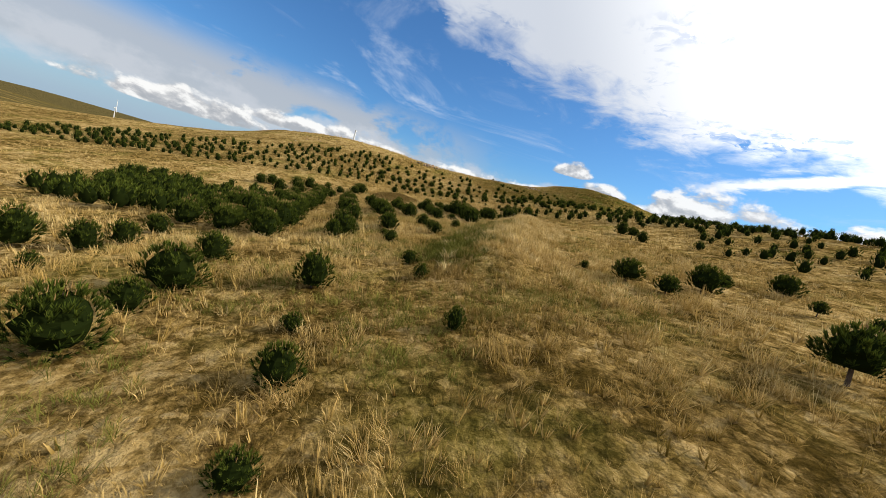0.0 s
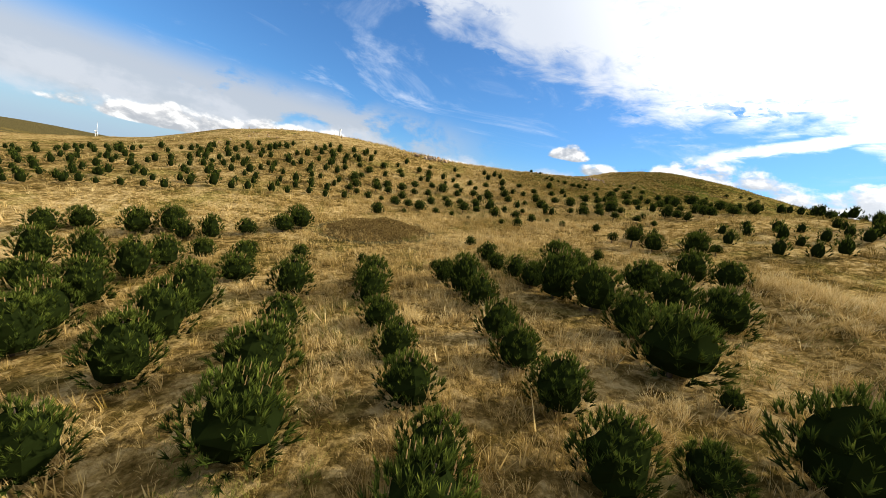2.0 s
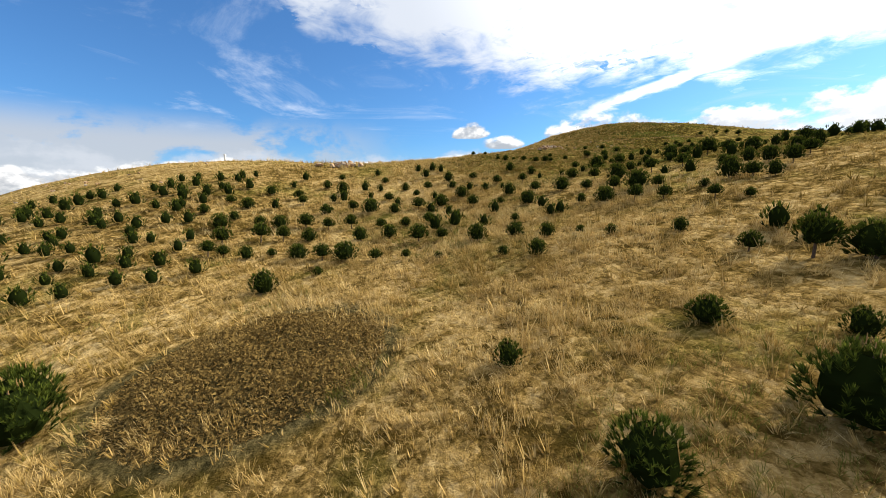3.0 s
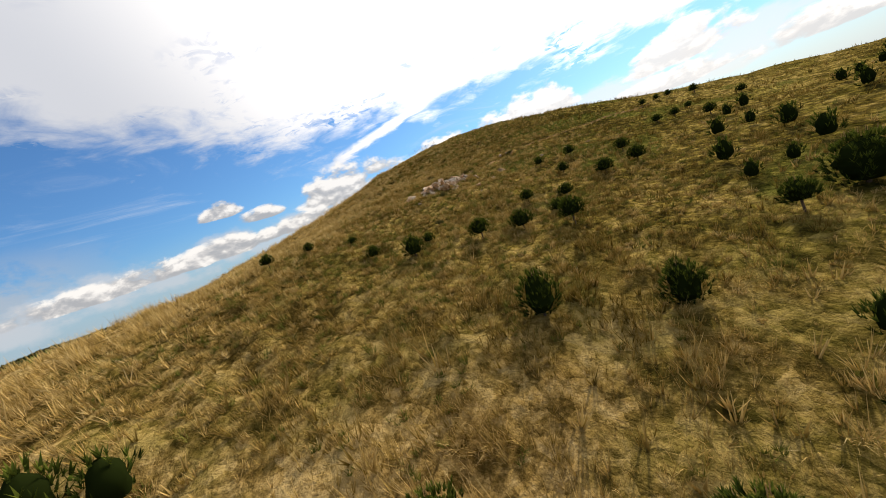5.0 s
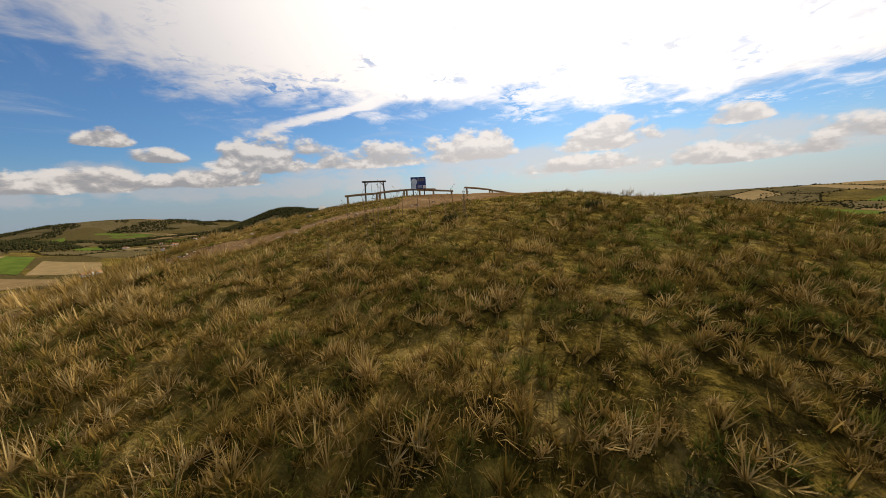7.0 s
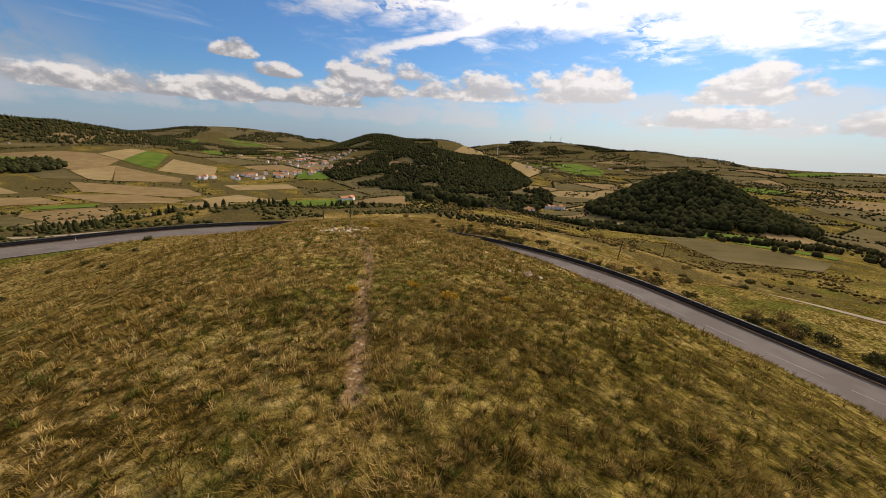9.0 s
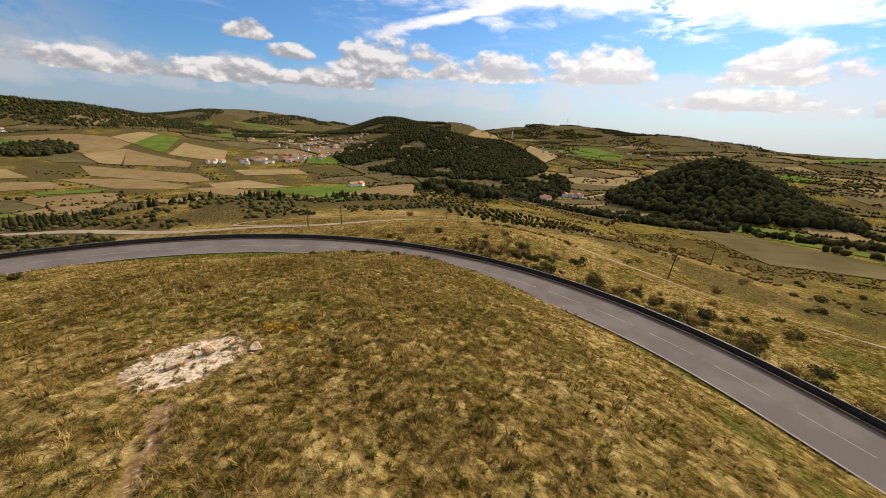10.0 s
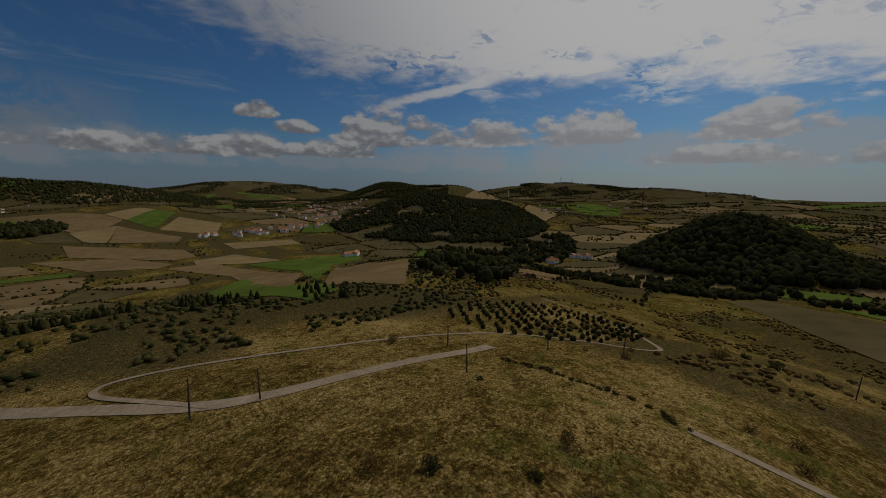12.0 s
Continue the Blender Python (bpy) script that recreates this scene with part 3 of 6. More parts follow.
def array_mesh(name, verts, tris, mat, tint=None, quads=False):
    """A mesh straight from arrays, for large numbers of faces."""
    k = 4 if quads else 3
    me = bpy.data.meshes.new(name)
    me.vertices.add(len(verts))
    me.vertices.foreach_set("co", np.asarray(verts, np.float32).ravel())
    me.loops.add(len(tris) * k)
    me.loops.foreach_set("vertex_index", np.asarray(tris, np.int32).ravel())
    me.polygons.add(len(tris))
    me.polygons.foreach_set("loop_start", np.arange(0, len(tris) * k, k, dtype=np.int32))
    if tint is not None:
        at = me.attributes.new("tint", "FLOAT", "POINT")
        at.data.foreach_set("value", np.asarray(tint, np.float32))
    me.update(calc_edges=True)
    me.validate()
    me.materials.append(mat)
    return me


def spaced(lo, hi, fine, end_lo, end_hi, growth=1.085):
    mid = list(np.arange(lo, hi + fine / 2, fine))
    out, s = mid[-1], fine
    up = []
    while out < end_hi:
        s *= growth
        out += s
        up.append(out)
    out, s = mid[0], fine
    dn = []
    while out > end_lo:
        s *= growth
        out -= s
        dn.append(out)
    return np.array(dn[::-1] + mid + up)


CORRIDOR = [(1, -8), (-5, 60), (-8, 95), (0, 128), (24, 158), (52, 182), (75, 203), (100, 226), (128, 258)]
FOOTPATH = [(10, 176), (21, 169), (26, 165.3), (30.6, 161.6), (34, 159.8), (39.3, 158), (44, 156.5), (50, 154), (60, 148)]
RIDGE_PATH = [(84, 212), (87.2, 216.8), (88.6, 219), (90.4, 221.3), (92.1, 224), (93.2, 226.2), (94.3, 228.5), (95.5, 233)]
WORN = [(44, 195), (48, 192), (50.5, 190.2), (52.3, 188.8), (54, 187.3), (55.6, 185.7), (58, 184)]
YARD = [(54.6, 184.8), (57.5, 182.1), (61.2, 179.4), (66, 176), (71.5, 174.5), (73.5, 181), (71, 187.5), (67, 190.2), (64.5, 190.2), (60.7, 188), (57, 186)]


def yard_reach(x, y):
    """Below one inside the trodden yard on the summit, above one outside."""
    depth = np.full(np.shape(x), 1e9)
    for (x0, y0), (x1, y1) in zip(YARD, YARD[1:] + YARD[:1]):
        l = math.hypot(x1 - x0, y1 - y0)
        depth = np.minimum(depth, ((x1 - x0) * (y - y0) - (y1 - y0) * (x - x0)) / l)
    return 1 - depth / 5.0



def plateau_cover(x, y):
    """Shorter greener sward along the crest up to the summit."""
    along = 0.75 * (x - 22) + 0.66 * (y - 156)
    left = -0.66 * (x - 22) + 0.75 * (y - 156) + (value_noise(x, y, 9, 15) - 0.5) * 8
    return smooth(-26, -8, along) * smooth(17, 5, left) * (0.72 + 0.28 * smooth(2, -10, left))


def make_ground():
    xs = spaced(-60, 200, 1.0, -4700, 4800)
    ys = spaced(-20, 325, 1.0, -4400, 4900)
    xs = np.sort(np.concatenate([xs, np.arange(-9.5, 124, 1.0)]))
    ys = np.sort(np.concatenate([ys, np.arange(138.5, 264, 1.0)]))
    X, Y = np.meshgrid(xs, ys)
    Z = height(X, Y)
    nx, ny = len(xs), len(ys)
    i = np.arange(nx * ny).reshape(ny, nx)
    quads = np.stack([i[:-1, :-1], i[:-1, 1:], i[1:, 1:], i[1:, :-1]], -1).reshape(-1, 4)
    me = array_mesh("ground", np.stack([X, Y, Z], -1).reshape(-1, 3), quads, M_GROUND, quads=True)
    me.polygons.foreach_set("use_smooth", [True] * len(me.polygons))
    x, y = X.ravel(), Y.ravel()
    earth = smooth(0.55, 0.1, segment_distance(x, y, FOOTPATH)) * 0.85
    earth = np.maximum(earth, smooth(0.8, 0.2, segment_distance(x, y, RIDGE_PATH)) * 0.68)
    earth = np.maximum(earth, smooth(1.5, 0.7, segment_distance(x, y, WORN)) * 0.85)
    yard = yard_reach(x, y) + (value_noise(x, y, 3, 8) - 0.5) * 0.34
    earth = np.maximum(earth, smooth(1.12, 0.9, yard) * 0.85)
    bare = np.hypot((x - 96.3) / 2.5, (y - 236.2) / 2.7) + (value_noise(x, y, 1.5, 9) - 0.5) * 0.7
    earth = np.maximum(earth, smooth(1.1, 0.7, bare))
    crest = np.hypot((x - 76.8) / 3.0, (y - 206.3) / 2.2)
    earth = np.maximum(earth, smooth(1.0, 0.6, crest) * 0.7)
    green = 0.98 * plateau_cover(x, y) * smooth(222, 200, y) + 0.44 * smooth(200, 222, y)
    green = np.maximum(green, 0.75 * np.exp(-(segment_distance(x, y, [(p[0] - 4, p[1]) for p in BERM[1:]]) / 2.6) ** 2))
    verge = road_distance(x, y)
    green = np.maximum(green, 0.95 * smooth(9.5, 6.0, verge))
    green = np.maximum(green, 0.85 * smooth(120, 260, np.hypot(x - HUB[0], y - HUB[1])) * smooth(240, 300, y + 0.7 * x))
    scrub = 0.6 * smooth(0.36, 0.62, value_noise(x, y, 26, 5) * 0.65 + value_noise(x, y, 7, 26) * 0.35) * smooth(178, 230, x) * smooth(330, 300, y)
    scrub = np.maximum(scrub, 0.85 * smooth(0.34, 0.56, value_noise(x, y, 34, 17)) * smooth(325, 370, y))
    bramble = np.hypot((x + 16.5) / 7.0, (y - 99) / 6.0)
    scrub = np.maximum(scrub, smooth(1.25, 0.9, bramble))
    d = np.hypot(x - HUB[0], y - HUB[1])
    scrub = np.maximum(scrub, 0.8 * smooth(0.42, 0.66, value_noise(x, y, 90, 6)) * smooth(380, 600, d))
    scrub = np.maximum(scrub, smooth(2600, 3300, d))
    scrub = np.maximum(scrub, 0.85 * smooth(0.25, 0.5, value_noise(x, y, 240, 16)) * smooth(1500, 2300, d))
    col = np.stack([earth, green, scrub, np.ones_like(x)], -1).astype(np.float32)
    at = me.color_attributes.new("cover", "FLOAT_COLOR", "POINT")
    at.data.foreach_set("color", col.ravel())
    fresh = 0.58 * smooth(9.5, 5.0, verge) + 0.55 * smooth(0.62, 0.82, value_noise(x, y, 5, 18)) * plateau_cover(x, y)
    fresh = np.maximum(fresh, 0.32 * np.exp(-(segment_distance(x, y, [(p[0] - 4, p[1]) for p in BERM[1:]]) / 2.4) ** 2))
    me.attributes.new("fresh", "FLOAT", "POINT").data.foreach_set("value", fresh.astype(np.float32))
    # where that painted under-grass shade lies: along the line of flight
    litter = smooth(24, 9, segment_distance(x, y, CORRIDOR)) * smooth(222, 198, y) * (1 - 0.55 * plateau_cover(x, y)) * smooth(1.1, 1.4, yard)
    chalk = np.maximum(smooth(1.0, 0.6, bare), 0.10 * smooth(1.0, 0.3, segment_distance(x, y, WORN)))
    chalk = np.maximum(chalk, 0.22 * smooth(0.5, 0.1, segment_distance(x, y, FOOTPATH)))
    chalk = np.maximum(chalk, 0.30 * smooth(0.6, 0.1, segment_distance(x, y, RIDGE_PATH)))
    me.attributes.new("chalk", "FLOAT", "POINT").data.foreach_set("value", chalk.astype(np.float32))
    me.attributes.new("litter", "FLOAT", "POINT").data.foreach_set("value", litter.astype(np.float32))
    ob = new("ground", me)
    tagged(ob, "dry grassy hill running down to a farmed valley", "ground", kind="structure")
    return ob


make_ground()


def ribbon(name, line, half, mat, lift, label, category, flat=None, step_across=4, parent=None):
    """A strip laid along a line on the ground."""
    verts, faces = [], []
    n = step_across
    pts = [Vector((p[0], p[1], 0)) for p in line]
    for k, p in enumerate(pts):
        t = (pts[min(k + 1, len(pts) - 1)] - pts[max(k - 1, 0)]).normalized()
        side = Vector((t.y, -t.x, 0))
        for j in range(n + 1):
            w = half * (2 * j / n - 1)
            q = p + side * w
            z = flat if flat is not None else ground_at(q.x, q.y)
            verts.append((q.x, q.y, z + lift))
    for k in range(len(pts) - 1):
        for j in range(n):
            a = k * (n + 1) + j
            faces.append((a, a + 1, a + n + 2, a + n + 1))
    ob = mesh_object(name, verts, faces, mat, parent)
    if label:
        tagged(ob, label, category, kind="structure")
    return ob


def resample(line, step):
    out = []
    for (x0, y0), (x1, y1) in zip(line, line[1:]):
        n = max(1, int(math.hypot(x1 - x0, y1 - y0) / step))
        out += [(x0 + (x1 - x0) * k / n, y0 + (y1 - y0) * k / n) for k in range(n)]
    return out + [line[-1]]


def soften(line, rounds=3):
    for _ in range(rounds):
        new_line = [line[0]]
        for (x0, y0), (x1, y1) in zip(line, line[1:]):
            new_line += [(x0 * 0.75 + x1 * 0.25, y0 * 0.75 + y1 * 0.25), (x0 * 0.25 + x1 * 0.75, y0 * 0.25 + y1 * 0.75)]
        line = new_line + [line[-1]]
    return line


def offset(line, w):
    out = []
    for k, p in enumerate(line):
        a, b = line[max(k - 1, 0)], line[min(k + 1, len(line) - 1)]
        l = math.hypot(b[0] - a[0], b[1] - a[1])
        out.append((p[0] + (b[1] - a[1]) / l * w, p[1] - (b[0] - a[0]) / l * w))
    return out


def make_road():
    road = ribbon("road", ROAD, ROAD_W / 2, M_ASPHALT, 0.0, "grey asphalt two lane road bending round the hill", "road", ROAD_Z, 6)
    # positive offset is the outer side of the bend here
    for w in (-ROAD_W / 2 + 0.16,):
        ob = ribbon("edge_line", offset(ROAD, w), 0.07, M_PAINT, 0.006, "", "", ROAD_Z, 1, road)
        ob["label"] = "worn white edge line"
    k = 40
    while k < len(ROAD) - 8:
        ribbon("centre_dash", ROAD[k:k + 6], 0.04, M_PAINT, 0.006, "", "", ROAD_Z, 1, road)
        k += 7
    ob = ribbon("resurfaced_patch", offset(ROAD[252:420], 1.6), 1.75, M_PATCH, 0.004, "", "", ROAD_Z, 3, road)
    ob["label"] = "paler newer strip of asphalt"
    return road


make_road()
ribbon("road_shoulder", offset(ROAD, ROAD_W / 2 + 0.4), 0.4, M_SHOULDER, 0.004, "dark brown gravel shoulder under the crash barrier", "shoulder", ROAD_Z, 2)
ribbon("dirt_track", resample(soften(TRACK), 2.5), 1.8, M_TRACK, 0.10, "pale gravel farm track below the road", "track")
ribbon("dirt_track", resample(soften(LOWER_TRACK), 2.5), 1.05, M_TRACK, 0.10, "pale rutted gravel track along the slope", "track")
ribbon("dirt_track", resample(soften(LOOP_TRACK), 2.0), 0.7, M_TRACK, 0.16, "narrow looping dirt track by the plantation", "track")

# ---- plants ----
rng = np.random.default_rng(7)


def fan_blades(origin, count, length, spread, width, lean, bent, rng=rng):
    """Blades out of one foot; bent ones are narrow at the foot and arch over at the tip. Returns verts, faces."""
    n = len(origin)
    az = rng.uniform(0, 2 * math.pi, (n, count))
    tilt = rng.uniform(0.05, spread, (n, count))
    ln = length[:, None] * rng.uniform(0.55, 1.15, (n, count))
    wind = np.concatenate([lean, np.zeros((n, 1))], 1)[:, None, :]
    d = np.stack([np.sin(tilt) * np.cos(az), np.sin(tilt) * np.sin(az), np.cos(tilt)], -1) + wind
    d /= np.linalg.norm(d, axis=-1, keepdims=True)
    foot = origin[:, None, :] + np.stack([np.cos(az) * 0.25, np.sin(az) * 0.25, np.zeros_like(az)], -1) * (length[:, None, None] * 0.35)
    side = np.stack([-np.sin(az + 1.1), np.cos(az + 1.1), np.zeros_like(az)], -1) * (width[:, None, None] * 0.5)
    m = n * count
    if not bent:
        v = np.stack([foot - side, foot + side, foot + d * ln[..., None]], 2)
        return v.reshape(-1, 3), np.arange(m * 3).reshape(-1, 3)
    mid = foot + d * ln[..., None] * 0.55
    flat = d * np.array([1, 1, 0.0]) + wind * 0.6
    tip = mid + (d * 0.34 + flat * 0.42) * ln[..., None]
    v = np.stack([foot, mid - side, mid + side, tip], 2)
    k = np.arange(m)[:, None] * 4
    return v.reshape(-1, 3), np.concatenate([k + [0, 1, 2], k + [1, 3, 2]], 1).reshape(-1, 3)


OUTER_SLOPE = [(95, 262), (125, 300), (160, 292), (165, 240)]


def make_grass():
    """Tussocks in bunches over a thinner even sward, finest nearest the line of flight."""
    verts, tints, faces, base = [], [], [], 0
    for bunches, each, spread, reach, blades, l0, l1, w in ((4000, 11, 0.34, 17, 8, 0.45, 0.85, 0.0145), (56000, 1, 0, 18, 7, 0.22, 0.5, 0.015), (4200, 9, 0.42, 34, 8, 0.5, 0.95, 0.034), (18000, 1, 0, 34, 8, 0.35, 0.7, 0.03), (30000, 1, 0, 85, 6, 0.5, 1.0, 0.075), (14000, 1, 0.01, 32, 6, 0.5, 0.9, 0.085)):
        line = np.array(resample(OUTER_SLOPE if spread == 0.01 else CORRIDOR, 1.0))
        pick = rng.integers(0, len(line), bunches)
        c = line[pick] + rng.normal(0, 1, (bunches, 2)) * reach * 0.62
        c[:, 1] += rng.uniform(0, reach * 0.6, bunches) * (reach > 20)
        hue = np.repeat(rng.uniform(-0.13, 0.13, bunches), each)
        stout = np.repeat(rng.uniform(0.75, 1.2, bunches), each)
        gx, gy = np.repeat(rng.normal(-0.26, 0.16, bunches), each), np.repeat(rng.normal(-0.12, 0.16, bunches), each)
        p = np.repeat(c, each, 0) + rng.normal(0, 1, (bunches * each, 2)) * spread
        x, y = p[:, 0], p[:, 1]
        count = len(x)
        clump = value_noise(x, y, 3.2, 11) * 0.6 + value_noise(x, y, 11, 12) * 0.4
        yard = yard_reach(x, y)
        bare = np.hypot((x - 96.5) / 3.2, (y - 236) / 3.4)
        keep = (clump + rng.uniform(-0.25, 0.25, count) > 0.30) & (yard > 1.05) & (bare > 1.1)
        keep &= road_distance(x, y) > 5.2
        keep &= (segment_distance(x, y, FOOTPATH) > 0.35) & (segment_distance(x, y, WORN) > 1.15 * rng.uniform(0.7, 1.2, count)) & (segment_distance(x, y, RIDGE_PATH) > 0.3)
        for t in (TRACK, LOWER_TRACK, LOOP_TRACK):
            keep &= segment_distance(x, y, t) > 2.8
        x, y, clump, hue, stout = x[keep], y[keep], clump[keep], hue[keep], stout[keep]
        z = height(x, y) - 0.04
        plateau = np.maximum(plateau_cover(x, y), smooth(200, 215, y) * smooth(60, 75, x))
        spur = smooth(205, 225, y)
        size = rng.uniform(l0, l1, len(x)) * stout * (0.6 + 0.75 * clump) * (1 - 0.42 * plateau) * (1 - 0.55 * smooth(17, 9, np.hypot(x - 62, y - 187)))
        bent = spread > 0.1 and reach < 20
        gust = np.stack([gx, gy], -1)[keep]
        v, f = fan_blades(np.stack([x, y, z], -1), blades, size, 0.75 if bent else 0.6, np.full(len(x), w), gust, bent)
        faces.append(f + base)
        base += len(v)
        verts.append(v)
        t = 0.36 - 0.33 * plateau + 0.10 * spur + hue + (value_noise(x, y, 7, 13) - 0.5) * 0.34
        t = t - 0.15 * np.exp(-(segment_distance(x, y, [(b[0] - 4, b[1]) for b in BERM[1:]]) / 2.8) ** 2)
        t = t - 0.18 * smooth(9, 6, road_distance(x, y))
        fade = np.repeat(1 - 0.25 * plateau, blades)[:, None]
        # shade deep in the tuft put into the tint: dark foot, pale tip
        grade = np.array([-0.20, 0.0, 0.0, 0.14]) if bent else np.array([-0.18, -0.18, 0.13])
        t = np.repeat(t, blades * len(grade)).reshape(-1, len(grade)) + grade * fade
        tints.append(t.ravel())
    v = np.concatenate(verts)
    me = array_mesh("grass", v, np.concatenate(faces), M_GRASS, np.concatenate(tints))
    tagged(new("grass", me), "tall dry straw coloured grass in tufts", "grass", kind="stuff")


make_grass()


def bunch_field(name, spots, each, spread, blades, l0, l1, w, fan, tint, mat, label):
    """Round tussocks at given spots: bent blades out of a tight foot."""
    n = len(spots)
    hue, stout = np.repeat(rng.uniform(-0.2, 0.2, n), each), np.repeat(rng.uniform(0.7, 1.25, n), each)
    p = np.repeat(spots, each, 0) + rng.normal(0, spread, (n * each, 2)) * stout[:, None]
    z = height(p[:, 0], p[:, 1]) - 0.03
    lean = np.repeat(rng.normal(0, 0.12, (n, 2)), each, 0) + np.array([-0.12, -0.05])
    v, f = fan_blades(np.concatenate([p, z[:, None]], 1), blades, rng.uniform(l0, l1, n * each) * stout, fan, np.full(n * each, w), lean, True)
    # foot tinted dark as painted shade, tip pale
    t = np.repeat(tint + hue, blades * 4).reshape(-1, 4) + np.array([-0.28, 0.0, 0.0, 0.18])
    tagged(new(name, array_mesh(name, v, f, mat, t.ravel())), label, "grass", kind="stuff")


def near_line(line, count, reach, seed, cover=None):
    g = np.random.default_rng(seed)
    pts = np.array(resample(line, 1.0))
    p = pts[g.integers(0, len(pts), count)] + g.normal(0, reach, (count, 2))
    yard = yard_reach(p[:, 0], p[:, 1])
    ok = (yard > 1.15) & (road_distance(p[:, 0], p[:, 1]) > 5.5) & (segment_distance(p[:, 0], p[:, 1], FOOTPATH) > 0.6)
    ok &= np.hypot(p[:, 0] - 62, p[:, 1] - 187) > 12 * g.uniform(0.75, 1.25, count)
    if cover is not None:
        ok &= g.uniform(0, 1, count) < cover(p[:, 0], p[:, 1])
    return p[ok]


def off_yard(p):
    return p[(yard_reach(p[:, 0], p[:, 1]) > 1.04) & (segment_distance(p[:, 0], p[:, 1], WORN) > 1.0)]


CREST = [(8, 146), (24, 158), (40, 171), (54, 181), (62, 190)]
SPUR_LINE = [(80, 205), (92, 220), (104, 236), (116, 250)]
bunch_field("tussock_grass", near_line(CREST, 1300, 9, 31, plateau_cover), 5, 0.12, 8, 0.24, 0.46, 0.022, 0.8, 0.22, M_GRASS, "round straw coloured tussocks on the crest")
bunch_field("green_tussock_grass", near_line(CREST, 900, 9, 32, plateau_cover), 5, 0.13, 8, 0.22, 0.42, 0.024, 1.15, 0.2, M_GREEN_GRASS, "low dull green tussocks on the crest")
bunch_field("green_tussock_grass", near_line(SPUR_LINE, 500, 8, 33), 4, 0.14, 8, 0.14, 0.32, 0.03, 1.2, 0.25, M_GREEN_GRASS, "small green tussocks scattered on the spur")
bunch_field("green_weeds", off_yard(np.array([(52, 181)]) + rng.normal(0, 6.5, (800, 2))), 3, 0.12, 8, 0.08, 0.2, 0.035, 1.3, 0.2, M_GREEN_GRASS, "low green weeds in the short turf by the yard")
bunch_field("short_turf", off_yard(np.array([(52, 181)]) + rng.normal(0, 7.0, (2600, 2))), 3, 0.15, 6, 0.08, 0.2, 0.022, 1.1, 0.25, M_GRASS, "short straw coloured turf by the yard")
bunch_field("green_tussock_grass", near_line([(b[0] - 3.5, b[1]) for b in BERM[1:]], 420, 1.3, 34), 9, 0.3, 8, 0.5, 0.9, 0.026, 0.8, 0.15, M_GREEN_GRASS, "tall dark green grass along the bank")
bunch_field("tussock_grass", near_line([(b[0] + 2.0, b[1]) for b in BERM], 520, 3.0, 35), 9, 0.28, 8, 0.6, 1.05, 0.026, 0.8, 0.42, M_GRASS, "tall pale tussocks on top of the bank")


def mound_field(name, spots, lo, hi, tint, mat, label, seed):
    """Round cushions of old grass: short blades that bristle from one heart."""
    g = np.random.default_rng(seed)
    n, each = len(spots), 4
    size = g.uniform(lo, hi, n) * (0.7 + 0.6 * value_noise(spots[:, 0], spots[:, 1], 7, 23))
    off = g.normal(0, 0.33, (n * each, 2)) * np.repeat(size, each)[:, None]
    p = np.repeat(spots, each, 0) + off
    lift = np.repeat(size, each) * np.clip(0.35 - np.hypot(off[:, 0], off[:, 1]) / np.repeat(size, each) * 0.5, -0.05, 0.35)
    z = height(p[:, 0], p[:, 1]) + lift
    blades = 11
    v, f = fan_blades(np.concatenate([p, z[:, None]], 1), blades, np.repeat(size, each) * g.uniform(0.75, 1.15, n * each), 1.25, np.full(n * each, 0.030), np.repeat(g.normal((-0.16, -0.06), 0.12, (n, 2)), each, 0), False, g)
    hue = tint + g.uniform(-0.15, 0.15, n)
    # blade feet carry the shade of the cushion's heart in their tint
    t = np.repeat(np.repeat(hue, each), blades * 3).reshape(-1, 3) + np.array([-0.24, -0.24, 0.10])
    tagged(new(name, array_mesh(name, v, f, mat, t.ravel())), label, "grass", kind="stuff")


CREST_WIDE = [(4, 150), (14, 154), (26, 160), (40, 171), (50, 179)]
mound_field("tussock_mound", near_line(CREST_WIDE, 6800, 11, 41, plateau_cover), 0.16, 0.42, 0.33, M_GRASS, "rounded olive brown grass tussocks on the crest", 61)
mound_field("green_tussock_mound", near_line(CREST_WIDE, 3600, 11, 42, plateau_cover), 0.16, 0.42, 0.36, M_GREEN_GRASS, "rounded dull green tussocks on the crest", 62)
mound_field("pale_tussock_mound", near_line([(2, 160), (20, 168), (36, 178), (48, 186)], 1500, 5, 43), 0.25, 0.55, 0.46, M_GRASS, "pale straw tussocks on the flank of the crest", 63)
mound_field("spur_tussock_mound", near_line(SPUR_LINE, 4000, 10, 44), 0.14, 0.34, 0.36, M_GRASS, "low brown tussocks scattered on the spur", 64)
mound_field("spur_green_mound", near_line(SPUR_LINE, 2600, 10, 45), 0.12, 0.30, 0.36, M_GREEN_GRASS, "low green tussocks scattered on the spur", 65)


def meadow_patches(count, seed):
    """Spots in the greener hollows of the lower meadow."""
    p = near_line(CORRIDOR[:4], count, 11, seed)
    return p[value_noise(p[:, 0], p[:, 1], 6, 19) * 0.6 + value_noise(p[:, 0], p[:, 1], 17, 20) * 0.4 > 0.57]


bunch_field("green_meadow_grass", meadow_patches(6500, 36), 5, 0.26, 7, 0.35, 0.7, 0.018, 0.75, 0.34, M_GREEN_GRASS, "greener tufts among the dry meadow grass")


